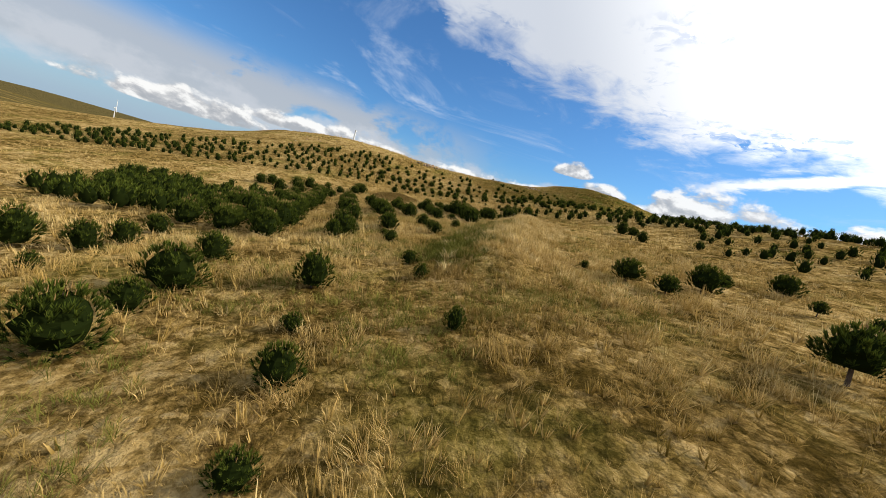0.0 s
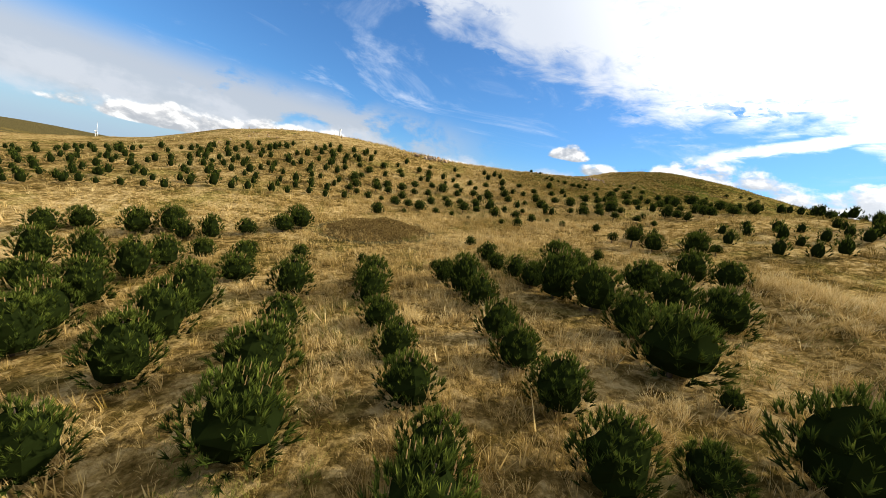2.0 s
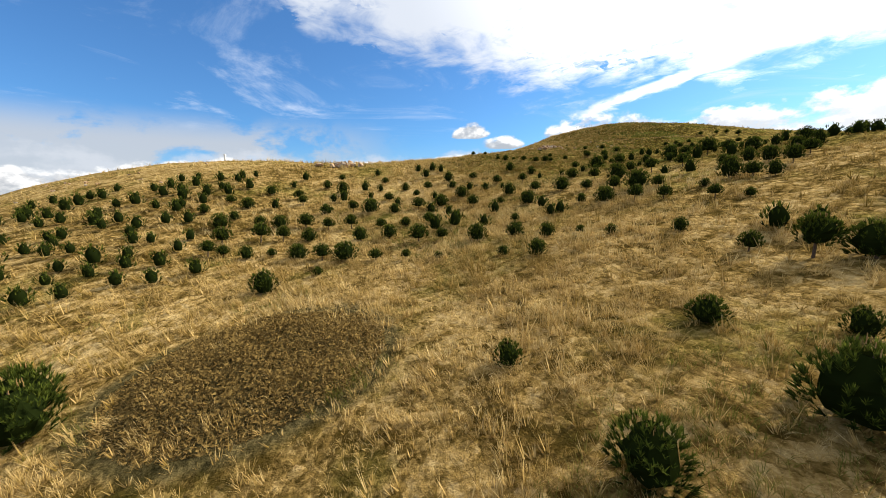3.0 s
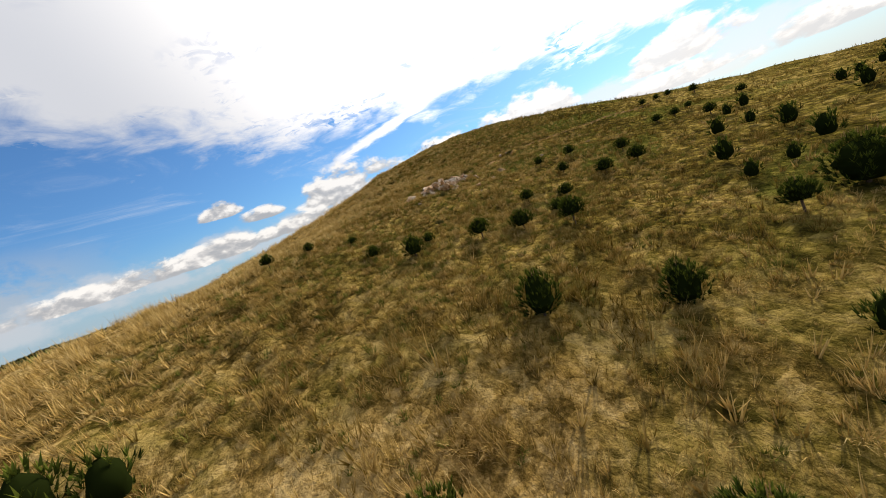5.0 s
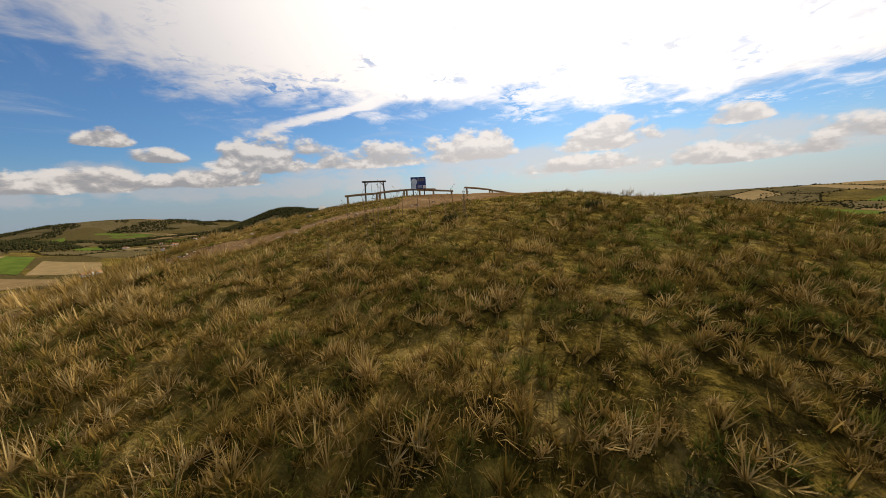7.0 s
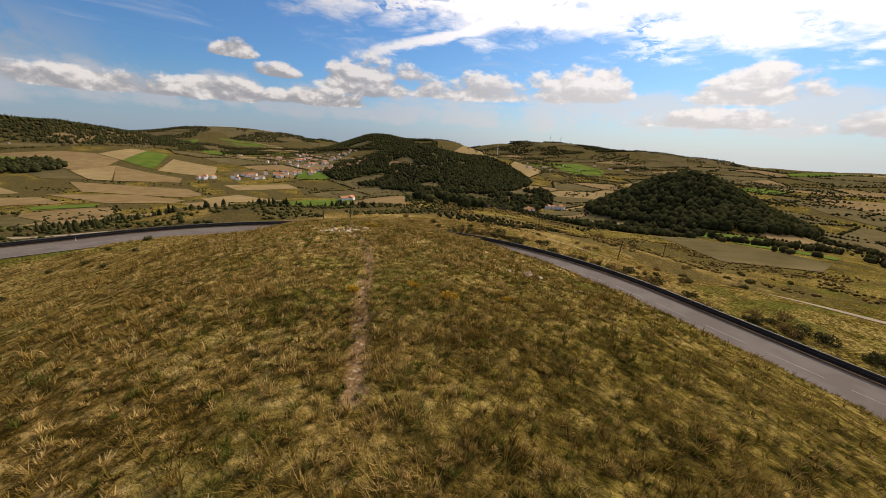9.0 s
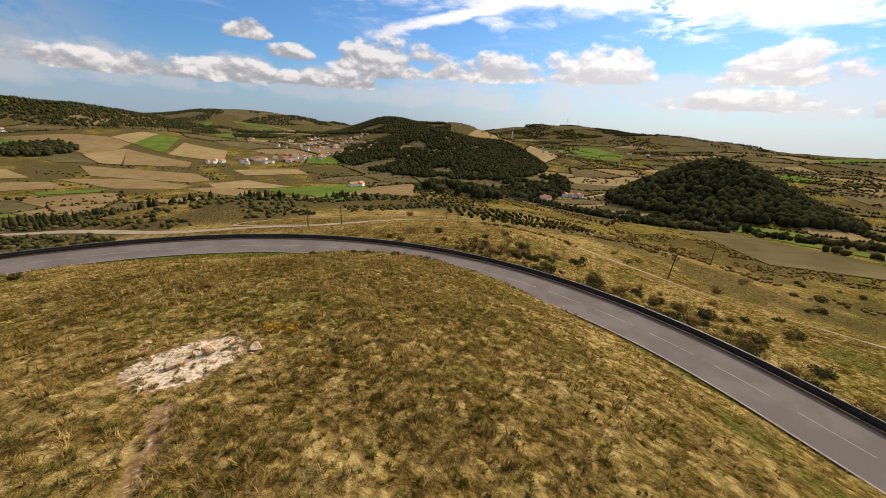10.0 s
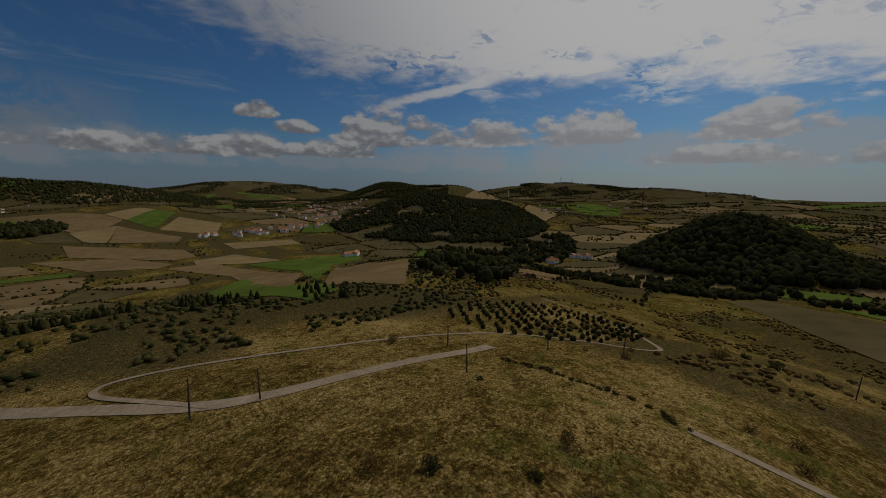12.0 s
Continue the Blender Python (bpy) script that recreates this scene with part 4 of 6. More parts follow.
def pine_crown(h, r, shoots, seed, needles=9, length=0.155, fine=0.12):
    """Young pine: bristling shoots over a dark inner mass. Returns verts, faces, tint."""
    g = np.random.default_rng(seed)
    verts, faces, tint = [], [], []
    # inner mass, tinted almost black for the shade inside the crown
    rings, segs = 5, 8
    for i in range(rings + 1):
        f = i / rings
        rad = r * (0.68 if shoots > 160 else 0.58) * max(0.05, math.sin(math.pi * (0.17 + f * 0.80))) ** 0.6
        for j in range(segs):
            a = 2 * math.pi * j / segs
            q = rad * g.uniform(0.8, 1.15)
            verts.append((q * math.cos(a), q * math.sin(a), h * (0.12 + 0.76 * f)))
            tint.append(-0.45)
    for i in range(rings):
        for j in range(segs):
            a, b = i * segs + j, i * segs + (j + 1) % segs
            faces.append((a, b, b + segs, a + segs))
    for s in range(shoots):
        f = g.uniform(0.04, 1.0) ** 0.85
        rad = r * (math.sin(math.pi * min(0.985, 0.2 + f * 0.79)) ** 0.6) * g.uniform(0.78, 1.08)
        a = g.uniform(0, 2 * math.pi)
        c = Vector((rad * math.cos(a), rad * math.sin(a), h * (0.06 + 0.90 * f) * g.uniform(0.95, 1.06)))
        axis = Vector((math.cos(a) * (1 - f * 0.8), math.sin(a) * (1 - f * 0.8), 0.55 + f * 0.9)).normalized()
        u = axis.orthogonal().normalized()
        w = axis.cross(u)
        ln = length * g.uniform(0.8, 1.35)
        # needles tinted paler with height and towards their tips
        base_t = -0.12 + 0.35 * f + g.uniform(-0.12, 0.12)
        for k in range(needles):
            b = g.uniform(0, 2 * math.pi)
            spread = g.uniform(0.25, 0.85)
            d = (axis + (u * math.cos(b) + w * math.sin(b)) * spread).normalized()
            sd = d.cross(axis)
            if sd.length < 1e-4:
                sd = u
            sd = sd.normalized() * ln * fine
            foot = c - axis * ln * g.uniform(0, 0.55)
            i0 = len(verts)
            verts += [tuple(foot - sd), tuple(foot + sd), tuple(foot + d * ln)]
            faces.append((i0, i0 + 1, i0 + 2))
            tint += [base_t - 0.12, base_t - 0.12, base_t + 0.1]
    return verts, faces, tint


def tube(points, radii, segs=8):
    """A tapered tube along points."""
    verts, faces = [], []
    pts = [Vector(p) for p in points]
    for k, p in enumerate(pts):
        t = (pts[min(k + 1, len(pts) - 1)] - pts[max(k - 1, 0)]).normalized()
        u = t.orthogonal().normalized() if abs(t.z) < 0.99 else Vector((1, 0, 0))
        u = (u - t * u.dot(t)).normalized()
        w = t.cross(u)
        for j in range(segs):
            a = 2 * math.pi * j / segs
            verts.append(tuple(p + (u * math.cos(a) + w * math.sin(a)) * radii[k]))
    for k in range(len(pts) - 1):
        for j in range(segs):
            a, b = k * segs + j, k * segs + (j + 1) % segs
            faces.append((a, b, b + segs, a + segs))
    faces.append(tuple(range(segs))[::-1])
    faces.append(tuple(range((len(pts) - 1) * segs, len(pts) * segs)))
    return verts, faces


def pine(seed, h, r, shoots, stem=0.0, needles=10, fine=0.095):
    """A young pine with stem, crown and pale spring buds, standing at the origin."""
    root = new("pine_tree")
    v, f = tube([(0, 0, -0.25), (0.01, 0, stem + h * 0.4), (0.02, 0.01, stem + h * 0.9)], (0.06, 0.045, 0.012), 7)
    mesh_object("trunk", v, f, M_BARK, root)
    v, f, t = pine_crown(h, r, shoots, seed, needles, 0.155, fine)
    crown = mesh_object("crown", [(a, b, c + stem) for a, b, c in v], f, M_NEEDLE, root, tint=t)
    g = np.random.default_rng(seed + 50)
    bv, bf = [], []
    for k in range(12):
        a, q = g.uniform(0, 6.28), r * 0.55 * math.sqrt(g.uniform(0, 1))
        z = stem + h * (1.0 - 0.28 * (q / r) ** 2) + 0.02
        v, f = tube([(q * math.cos(a), q * math.sin(a), z - 0.05), (q * math.cos(a) * 1.03, q * math.sin(a) * 1.03, z + g.uniform(0.05, 0.12))], (0.010, 0.005), 4)
        bf += [tuple(i + len(bv) for i in face) for face in f]
        bv += v
    buds = mesh_object("new_growth", bv, bf, M_BUD, crown)
    tagged(buds, "pale brown upright bud shoots", kind="stuff")
    tagged(root, "young dark green pine with bristling needles in grass", "tree", "planted pines")
    return root


PINES = [pine(1, 1.70, 0.86, 230), pine(2, 1.50, 0.90, 220), pine(3, 1.8, 0.84, 230), pine(4, 1.3, 0.76, 190), pine(5, 1.15, 0.72, 175, 0.48, 9, 0.12), pine(6, 1.25, 0.78, 185, 0.30, 9, 0.12)]
used = [False] * len(PINES)
tree_count = 0
far_pines = []


def plant(x, y, size=1.0, stemmed=False, sized=False):
    """Set out one pine; past three hundred they go into one joined mass."""
    global tree_count
    k = random.choice((4, 5)) if stemmed else random.choice((0, 1, 2, 3, 1, 0))
    s = size * random.uniform(0.96, 1.04) * (1.08 if stemmed else 1.0) if sized else size * 1.28 * random.uniform(0.88, 1.12)
    if tree_count >= 300:
        far_pines.append((x, y, s, k))
        return
    m = pose(x, y, ground_at(x, y) - 0.03, random.uniform(-5, 5), random.uniform(-5, 5), random.uniform(0, 360)) @ Matrix.Diagonal((s * random.uniform(0.9, 1.1), s * random.uniform(0.9, 1.1), s, 1))
    tree_count += 1
    if not used[k]:
        used[k] = True
        PINES[k].matrix_basis = m
        return
    copy = copy_thing(PINES[k], m)
    copy.matrix_basis = m


STANDING = []


def stand(x, y, width, bare):
    """Set one pine with a crown of that width; bare is the chance of a bare stem."""
    stemmed = random.random() < bare
    STANDING.append((x, y))
    plant(x, y, width / (2.1 if stemmed else 1.8), stemmed, True)


def taken(x, y):
    """Ground that is already planted."""
    if -14 < x < 12 and y < 100 or 8 < x < 46 and y > 139 or -33 < x < 43 and 100 < y < 113:
        return True
    gap = 2.9 if -33 < x < 43 and y > 100 else 2.1
    return any(math.hypot(x - px, y - py) < gap for px, py in STANDING)


def row(x0, y0, x1, y1, n, size=1.0, gap=0.06, loose=0.35):
    for k in range(n):
        if random.random() < gap:
            continue
        f = k / max(1, n - 1)
        x, y = x0 + (x1 - x0) * f + random.gauss(0, loose), y0 + (y1 - y0) * f + random.gauss(0, loose)
        if not taken(x, y):
            plant(x, y, size * random.uniform(0.82, 1.12))


# the lower ends of the plantation rows
for x, y, w in ((-2.6, 6.2, 1.1), (-3.5, 9.7, 1.5), (-10.5, 10.1, 2.5), (-4.8, 13.4, 1.1), (-11.5, 13.7, 1.6), (1.3, 14.6, 1.1), (-11.8, 16.3, 2.8), (-19.2, 16.8, 1.1), (-5.9, 17.9, 2.1), (-24.5, 20.4, 2.8), (-21.0, 21.1, 2.0), (-13.5, 21.6, 2.0), (-0.9, 22.0, 1.1), (-20.8, 23.6, 1.9), (-2.0, 25.1, 1.3), (-22.0, 27.7, 1.9), (11.7, 30.4, 0.8), (-10.3, 33.5, 1.9), (-5.1, 34.0, 1.4), (-10.3, 35.2, 3.0), (-5.4, 35.9, 1.2), (-10.2, 37.5, 2.5), (-16.7, 38.9, 2.9), (-6.6, 38.9, 1.0), (-11.1, 40.8, 1.8), (-1.5, 42.0, 1.6), (-6.9, 42.4, 2.8), (-2.2, 44.9, 1.9), (-12.1, 45.0, 2.6), (-19.6, 46.9, 3.4)):
    stand(x, y, w, 0.0)
# the lower ends of the plantation rows
for x, y, w in ((-3.7, 48.6, 2.3), (-13.7, 48.9, 3.1), (-8.6, 49.4, 2.3), (0.7, 50.6, 1.5), (-16.7, 57.6, 3.3), (-11.0, 57.6, 3.3), (-7.0, 59.5, 2.7)):
    stand(x, y, w, 0.0)
# single pines beyond the bank
for x, y, w in ((15.9, 13.4, 3.0), (20.8, 16.9, 1.3), (24.3, 20.1, 1.2), (23.9, 23.2, 1.3), (15.5, 25.0, 1.6), (13.8, 27.3, 2.4), (20.0, 28.1, 2.7), (27.0, 29.2, 2.2), (23.3, 30.5, 1.5), (29.9, 58.6, 1.9)):
    stand(x, y, w, 0.7)
# the upper ends of the rows
for x, y, w in ((-16.8, 61.4, 2.3), (-6.9, 61.6, 2.2), (3.0, 61.6, 3.4), (-2.5, 61.6, 2.2), (-0.1, 61.7, 1.9), (-12.1, 62.2, 3.2), (-2.9, 64.8, 2.2), (-7.8, 64.9, 2.2), (2.9, 65.2, 1.0), (-18.3, 65.7, 2.9), (-13.4, 66.0, 2.8), (2.3, 67.6, 3.4), (-3.8, 67.8, 2.3), (-24.9, 67.9, 3.1), (-8.8, 67.9, 2.0), (-14.0, 68.1, 2.0), (-20.0, 69.6, 3.2), (-4.2, 70.5, 2.3), (-26.7, 70.6, 3.4), (-14.8, 70.8, 2.3), (-10.1, 71.3, 2.1), (2.4, 71.4, 2.6), (7.0, 71.8, 3.1), (-27.6, 73.4, 3.4), (-21.3, 73.5, 3.4), (-11.5, 74.9, 2.4), (1.8, 75.0, 3.4), (-32.9, 75.2, 3.4), (-4.8, 75.2, 2.3), (6.5, 75.2, 3.4)):
    stand(x, y, w, 0.0)
# the upper ends of the rows
for x, y, w in ((-17.1, 76.8, 3.0), (-0.0, 76.9, 3.4), (-11.7, 77.1, 2.8), (-5.8, 77.4, 2.9), (-29.0, 78.2, 3.3), (6.6, 79.0, 3.4), (-1.0, 79.1, 2.6), (-22.1, 79.1, 2.6), (-12.7, 79.4, 2.3), (-7.2, 80.0, 2.0), (-34.2, 80.3, 3.3), (-38.6, 80.5, 3.4), (-18.1, 80.6, 1.3), (2.1, 81.1, 3.3), (-29.2, 81.5, 2.6), (-13.3, 81.5, 0.9), (-1.8, 81.6, 2.1), (11.6, 81.9, 3.2), (-23.5, 82.0, 2.4), (-8.1, 83.3, 0.9), (-19.3, 83.5, 1.2), (-24.1, 84.0, 1.4), (-3.0, 84.0, 1.9), (4.6, 84.4, 2.2), (10.5, 84.5, 1.4), (-28.5, 84.7, 2.4), (-14.4, 84.7, 1.1), (-20.3, 86.0, 1.7), (-25.1, 86.3, 1.6), (2.8, 86.8, 2.9)):
    stand(x, y, w, 0.0)
# the upper ends of the rows
for x, y, w in ((-3.4, 87.3, 2.1), (-47.6, 88.9, 2.9), (7.5, 89.6, 1.3), (-34.5, 90.4, 2.8), (-39.6, 90.7, 3.4), (-32.1, 91.0, 2.7), (-46.2, 91.5, 3.1), (-37.0, 92.2, 3.4), (4.2, 93.0, 1.8), (-29.8, 93.7, 2.4), (-4.8, 93.8, 1.3), (-26.4, 95.1, 2.6), (-25.0, 96.8, 2.7), (-26.5, 99.0, 3.4)):
    stand(x, y, w, 0.0)
# single pines on the open slope
for x, y, w in ((29.8, 61.9, 2.6), (30.5, 67.8, 2.6), (12.0, 78.4, 2.4), (19.6, 90.9, 1.5), (17.5, 90.9, 3.1), (14.7, 93.5, 2.4), (13.2, 95.2, 2.9), (12.1, 97.8, 1.7)):
    stand(x, y, w, 0.7)
# contour rows on the open slope
for x, y, w in ((11.8, 102.6, 1.2), (20.1, 104.5, 1.1), (1.8, 105.0, 1.5), (8.1, 105.2, 1.0), (18.5, 106.1, 1.5), (6.3, 106.7, 1.0), (-0.1, 107.1, 1.0), (26.0, 107.2, 1.5), (4.4, 108.6, 1.5), (30.1, 108.8, 2.2), (25.5, 108.8, 2.0), (20.9, 109.5, 1.0), (16.9, 110.0, 1.7), (-18.9, 110.2, 2.2), (-4.8, 110.2, 0.9), (2.3, 110.6, 1.7), (24.8, 110.6, 2.2), (34.7, 110.6, 1.9), (15.0, 111.5, 2.0), (30.9, 111.7, 2.0), (-7.5, 111.8, 1.2), (-15.1, 111.9, 1.1), (-0.8, 112.1, 1.9), (36.1, 112.9, 1.9), (19.2, 113.3, 1.7), (-10.1, 113.5, 1.6), (40.2, 113.6, 1.9), (31.0, 113.9, 1.8), (13.5, 114.0, 2.1), (-12.9, 114.5, 2.3)):
    stand(x, y, w, 0.45)
# contour rows on the open slope
for x, y, w in ((4.0, 115.0, 1.3), (-3.5, 115.2, 1.7), (18.3, 115.4, 2.5), (29.7, 115.7, 1.6), (41.6, 116.1, 2.2), (-15.2, 116.1, 2.2), (12.3, 116.4, 1.2), (-5.7, 116.8, 2.5), (-17.6, 117.0, 2.2), (17.3, 117.9, 2.1), (-20.2, 118.2, 1.2), (-22.7, 118.5, 1.6), (-25.0, 119.2, 1.7), (-26.6, 119.7, 2.0), (-8.5, 119.9, 2.0), (39.1, 120.3, 2.3), (28.9, 120.5, 2.0), (-11.6, 120.7, 1.8), (15.9, 121.2, 1.7), (8.4, 121.4, 2.2), (25.3, 121.5, 2.2), (37.2, 121.9, 2.4), (21.2, 122.8, 2.5), (-17.3, 122.8, 2.2), (-3.6, 123.2, 1.9), (-6.4, 123.4, 1.7), (-20.3, 123.5, 2.2), (-26.7, 123.7, 2.5), (-22.7, 123.7, 2.8), (14.2, 124.2, 2.2)):
    stand(x, y, w, 0.45)
# contour rows on the open slope
for x, y, w in ((5.9, 124.4, 1.2), (-9.3, 124.4, 1.7), (36.9, 124.7, 3.1), (-12.8, 125.5, 2.2), (25.4, 125.6, 1.9), (20.1, 125.8, 2.1), (34.9, 126.3, 2.3), (-15.6, 126.4, 1.9), (3.0, 126.8, 2.0), (-18.4, 127.3, 2.7), (-21.3, 127.5, 2.1), (-28.2, 127.7, 2.5), (-23.7, 128.0, 2.1), (8.6, 128.2, 1.8), (12.5, 128.3, 2.0), (18.6, 129.2, 2.2), (35.4, 129.5, 2.8), (-0.7, 129.7, 2.6), (-7.2, 130.0, 1.6), (31.6, 130.2, 1.5), (-3.9, 130.4, 2.2), (-27.6, 130.9, 1.5), (27.4, 130.9, 2.4), (-10.3, 131.3, 2.5), (2.8, 132.0, 2.0), (-12.8, 132.2, 2.1), (-16.3, 132.3, 2.2), (25.1, 133.2, 2.4), (-32.1, 133.5, 1.8), (12.8, 133.6, 1.9)):
    stand(x, y, w, 0.45)
# contour rows on the open slope
for x, y, w in ((22.5, 135.0, 1.6), (9.4, 135.7, 1.9), (-27.4, 136.0, 2.0), (-7.6, 136.2, 1.9), (-3.3, 136.5, 1.5), (-20.1, 136.6, 1.9), (-30.1, 137.7, 1.7), (16.2, 137.7, 1.6), (2.8, 138.7, 1.6), (-21.0, 139.5, 2.0), (-1.0, 140.1, 1.7), (6.8, 140.2, 1.7), (13.8, 141.3, 1.6), (-4.6, 141.5, 1.5), (-14.6, 141.5, 2.2), (-25.6, 141.9, 1.8), (3.0, 142.2, 1.8), (21.2, 143.0, 1.8), (-17.4, 144.9, 2.0), (-7.6, 145.5, 1.6), (-15.1, 148.5, 1.6), (16.0, 149.3, 1.2)):
    stand(x, y, w, 0.45)
# stunted pines on bare stems under the summit
for x, y, w in ((58.2, 138.7, 1.2), (46.8, 140.2, 1.5), (51.0, 142.3, 1.0), (33.2, 143.0, 1.5), (48.9, 143.3, 1.2), (63.8, 143.5, 1.5), (30.6, 144.4, 1.5), (47.8, 144.6, 1.2), (23.2, 144.6, 1.1), (37.3, 145.1, 1.5), (20.6, 145.5, 1.5), (26.8, 145.7, 1.2), (64.0, 146.3, 1.2), (18.9, 147.0, 1.5), (24.3, 147.0, 1.1), (62.6, 147.4, 1.1), (32.6, 148.3, 1.2), (21.0, 148.5, 0.7), (59.7, 148.5, 1.1), (37.1, 149.3, 1.3), (18.0, 150.2, 0.9), (34.2, 150.9, 1.2), (15.5, 152.2, 1.1), (17.0, 156.4, 0.8), (14.7, 158.1, 1.1), (12.4, 159.5, 1.3)):
    stand(x, y, w, 1.0)
# denser rows to the side
for k in range(0, 9):
    row(-15.5 - 4.6 * k, 31.0 + 1.6 * k, -25.0 - 4.7 * k, 66.0 + 0.9 * k, 15, 1.35, 0.05)
for k in range(1, 5):
    row(-30.5 - 4.7 * (k - 1), 72.0 - k, -33.5 - 4.7 * (k - 1), 82.0 - k, 4, 0.9, 0.25)


def hillside():
    """Contour rows on the open slope, thinner towards the edges."""
    spots = []
    # upper slope to the other side of the thicket
    for k in range(0, 13):
        for s in np.arange(-118, 6, 3.0):
            x, y = -16 + 0.98 * s - 0.2 * 3.3 * k + random.gauss(0, 0.55), 117 + 0.2 * s + 0.98 * 3.3 * k + random.gauss(0, 0.5)
            if y > 153 or random.random() > 0.88 - 0.035 * k:
                continue
            spots.append((x, y, random.uniform(0.68, 1.05)))
    # the nearer shoulder
    for k in range(0, 16):
        for s in np.arange(0, 50, 3.6):
            x, y = 38 + s + random.gauss(0, 0.8), 44 + 3.6 * k - 0.25 * s + random.gauss(0, 0.8)
            if y < 40 or y > 100 or random.random() > 0.62:
                continue
            spots.append((x, y, random.uniform(0.6, 1.0)))
    for k in range(-2, 14):
        for s in np.arange(-140, 96, 2.85):
            bend = -0.0016 * s * abs(s) * (1 if s > 0 else 0.2)
            x = 0.90 * s + 0.43 * k * 3.5 - 1.0
            y = 111.0 - 0.42 * s + 0.90 * k * 3.5 + bend
            x, y = x + random.gauss(0, 0.55), y + random.gauss(0, 0.45)
            if (k < 0 and s < 18) or x < -17:
                continue
            edge = 0.86 - 0.05 * max(0, k - 8)
            if x > 40:
                edge -= 0.12
            if y > 150 or y < 40 or math.hypot(x - 30, y - 160) < 9:
                continue
            if random.random() < edge:
                spots.append((x, y, random.uniform(0.66, 1.0)))
    spots.sort(key=lambda p: abs(p[0] - 2) + 1.4 * abs(p[1] - 112))
    for x, y, s in spots:
        if not taken(x, y):
            plant(x, y, s * (0.72 if y > 126 and x > 8 else 1.0), random.random() < 0.45)


hillside()


def far_pine_mass():
    """The pines beyond the nearest three hundred, joined."""
    V, F, T, n = [], [], [], 0
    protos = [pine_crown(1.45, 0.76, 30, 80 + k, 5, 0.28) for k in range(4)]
    tris = []
    for v, f, t in protos:
        out = []
        for face in f:
            out.append(face[:3])
            if len(face) == 4:
                out.append((face[0], face[2], face[3]))
        tris.append((np.array(v), np.array(out), np.array(t)))
    for x, y, s, k in far_pines:
        v, f, t = tris[k % 4]
        a = random.uniform(0, 6.28)
        c, sn = math.cos(a) * s, math.sin(a) * s
        w = np.stack([v[:, 0] * c - v[:, 1] * sn + x, v[:, 0] * sn + v[:, 1] * c + y, v[:, 2] * s + ground_at(x, y) + 0.1 * (k > 3)], -1)
        V.append(w)
        F.append(f + n)
        T.append(t)
        n += len(v)
    if not V:
        return
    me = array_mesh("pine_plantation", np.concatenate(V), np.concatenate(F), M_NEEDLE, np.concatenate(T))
    tagged(new("pine_plantation", me), "rows of young dark pines across the far slope", "trees", kind="stuff")


far_pine_mass()

# ---- stones ----
def box(sx, sy, sz, at=(0, 0, 0), bevel=0.0, turn=0.0):
    bm = bmesh.new()
    bmesh.ops.create_cube(bm, size=1.0)
    bmesh.ops.scale(bm, vec=(sx, sy, sz), verts=bm.verts)
    if bevel:
        bmesh.ops.bevel(bm, geom=list(bm.edges), offset=bevel, segments=2, affect="EDGES")
    bmesh.ops.transform(bm, matrix=pose(*at, 0, 0, turn), verts=bm.verts)
    return bm


def part(name, bm, mat, parent=None, label=""):
    me = bpy.data.meshes.new(name)
    bm.to_mesh(me)
    bm.free()
    me.materials.append(mat)
    ob = new(name, me)
    if parent:
        ob.parent = parent
    if label:
        ob["label"] = label
    return ob


def rod(name, points, radii, mat, parent=None, label="", segs=8):
    v, f = tube(points, radii, segs)
    ob = mesh_object(name, v, f, mat, parent)
    if label:
        ob["label"] = label
    return ob


def rock_mesh(seed, mat=M_ROCK):
    """A broken limestone block: the hull of a few corners, chipped along its edges."""
    g = random.Random(seed * 7 + 3)
    bm = bmesh.new()
    for k in range(13):
        c = Vector([g.gauss(0, 1) for _ in range(3)]).normalized() * g.uniform(0.85, 1.1)
        bm.verts.new((max(-0.82, min(0.82, c.x)), max(-0.82, min(0.82, c.y)), max(-0.8, min(0.7, c.z))))
    hull = bmesh.ops.convex_hull(bm, input=bm.verts)
    bmesh.ops.delete(bm, geom=[v for v in hull["geom_interior"] if isinstance(v, bmesh.types.BMVert)], context="VERTS")
    bmesh.ops.dissolve_limit(bm, angle_limit=radians(14), verts=bm.verts, edges=bm.edges)
    bmesh.ops.bevel(bm, geom=list(bm.edges), offset=0.05, segments=1, affect="EDGES", clamp_overlap=True)
    bmesh.ops.triangulate(bm, faces=bm.faces)
    bmesh.ops.subdivide_edges(bm, edges=[e for e in bm.edges if e.calc_length() > 0.25], cuts=2, use_grid_fill=True)
    bmesh.ops.triangulate(bm, faces=bm.faces)
    for v in bm.verts:
        d = v.co.normalized()
        v.co += d * (noise.noise(v.co * 2.0 + Vector((seed * 3.1, 0, 0))) * 0.16 + noise.noise(v.co * 6.5 + Vector((0, seed * 1.7, 0))) * 0.075)
    me = bpy.data.meshes.new("rock")
    bm.to_mesh(me)
    bm.free()
    me.materials.append(mat)
    return me


ROCKS = [rock_mesh(k) for k in range(10)]


def rock(x, y, sx, sy, sz, seat=0.62, label="pale limestone boulder with rusty stains in grass", group=""):
    ob = new("rock", random.choice(ROCKS))
    ob.matrix_basis = pose(x, y, ground_at(x, y) + sz * seat, random.uniform(-14, 14), random.uniform(-14, 14), random.uniform(0, 360)) @ Matrix.Diagonal((sx, sy, sz, 1))
    return tagged(ob, label, "rock", group)


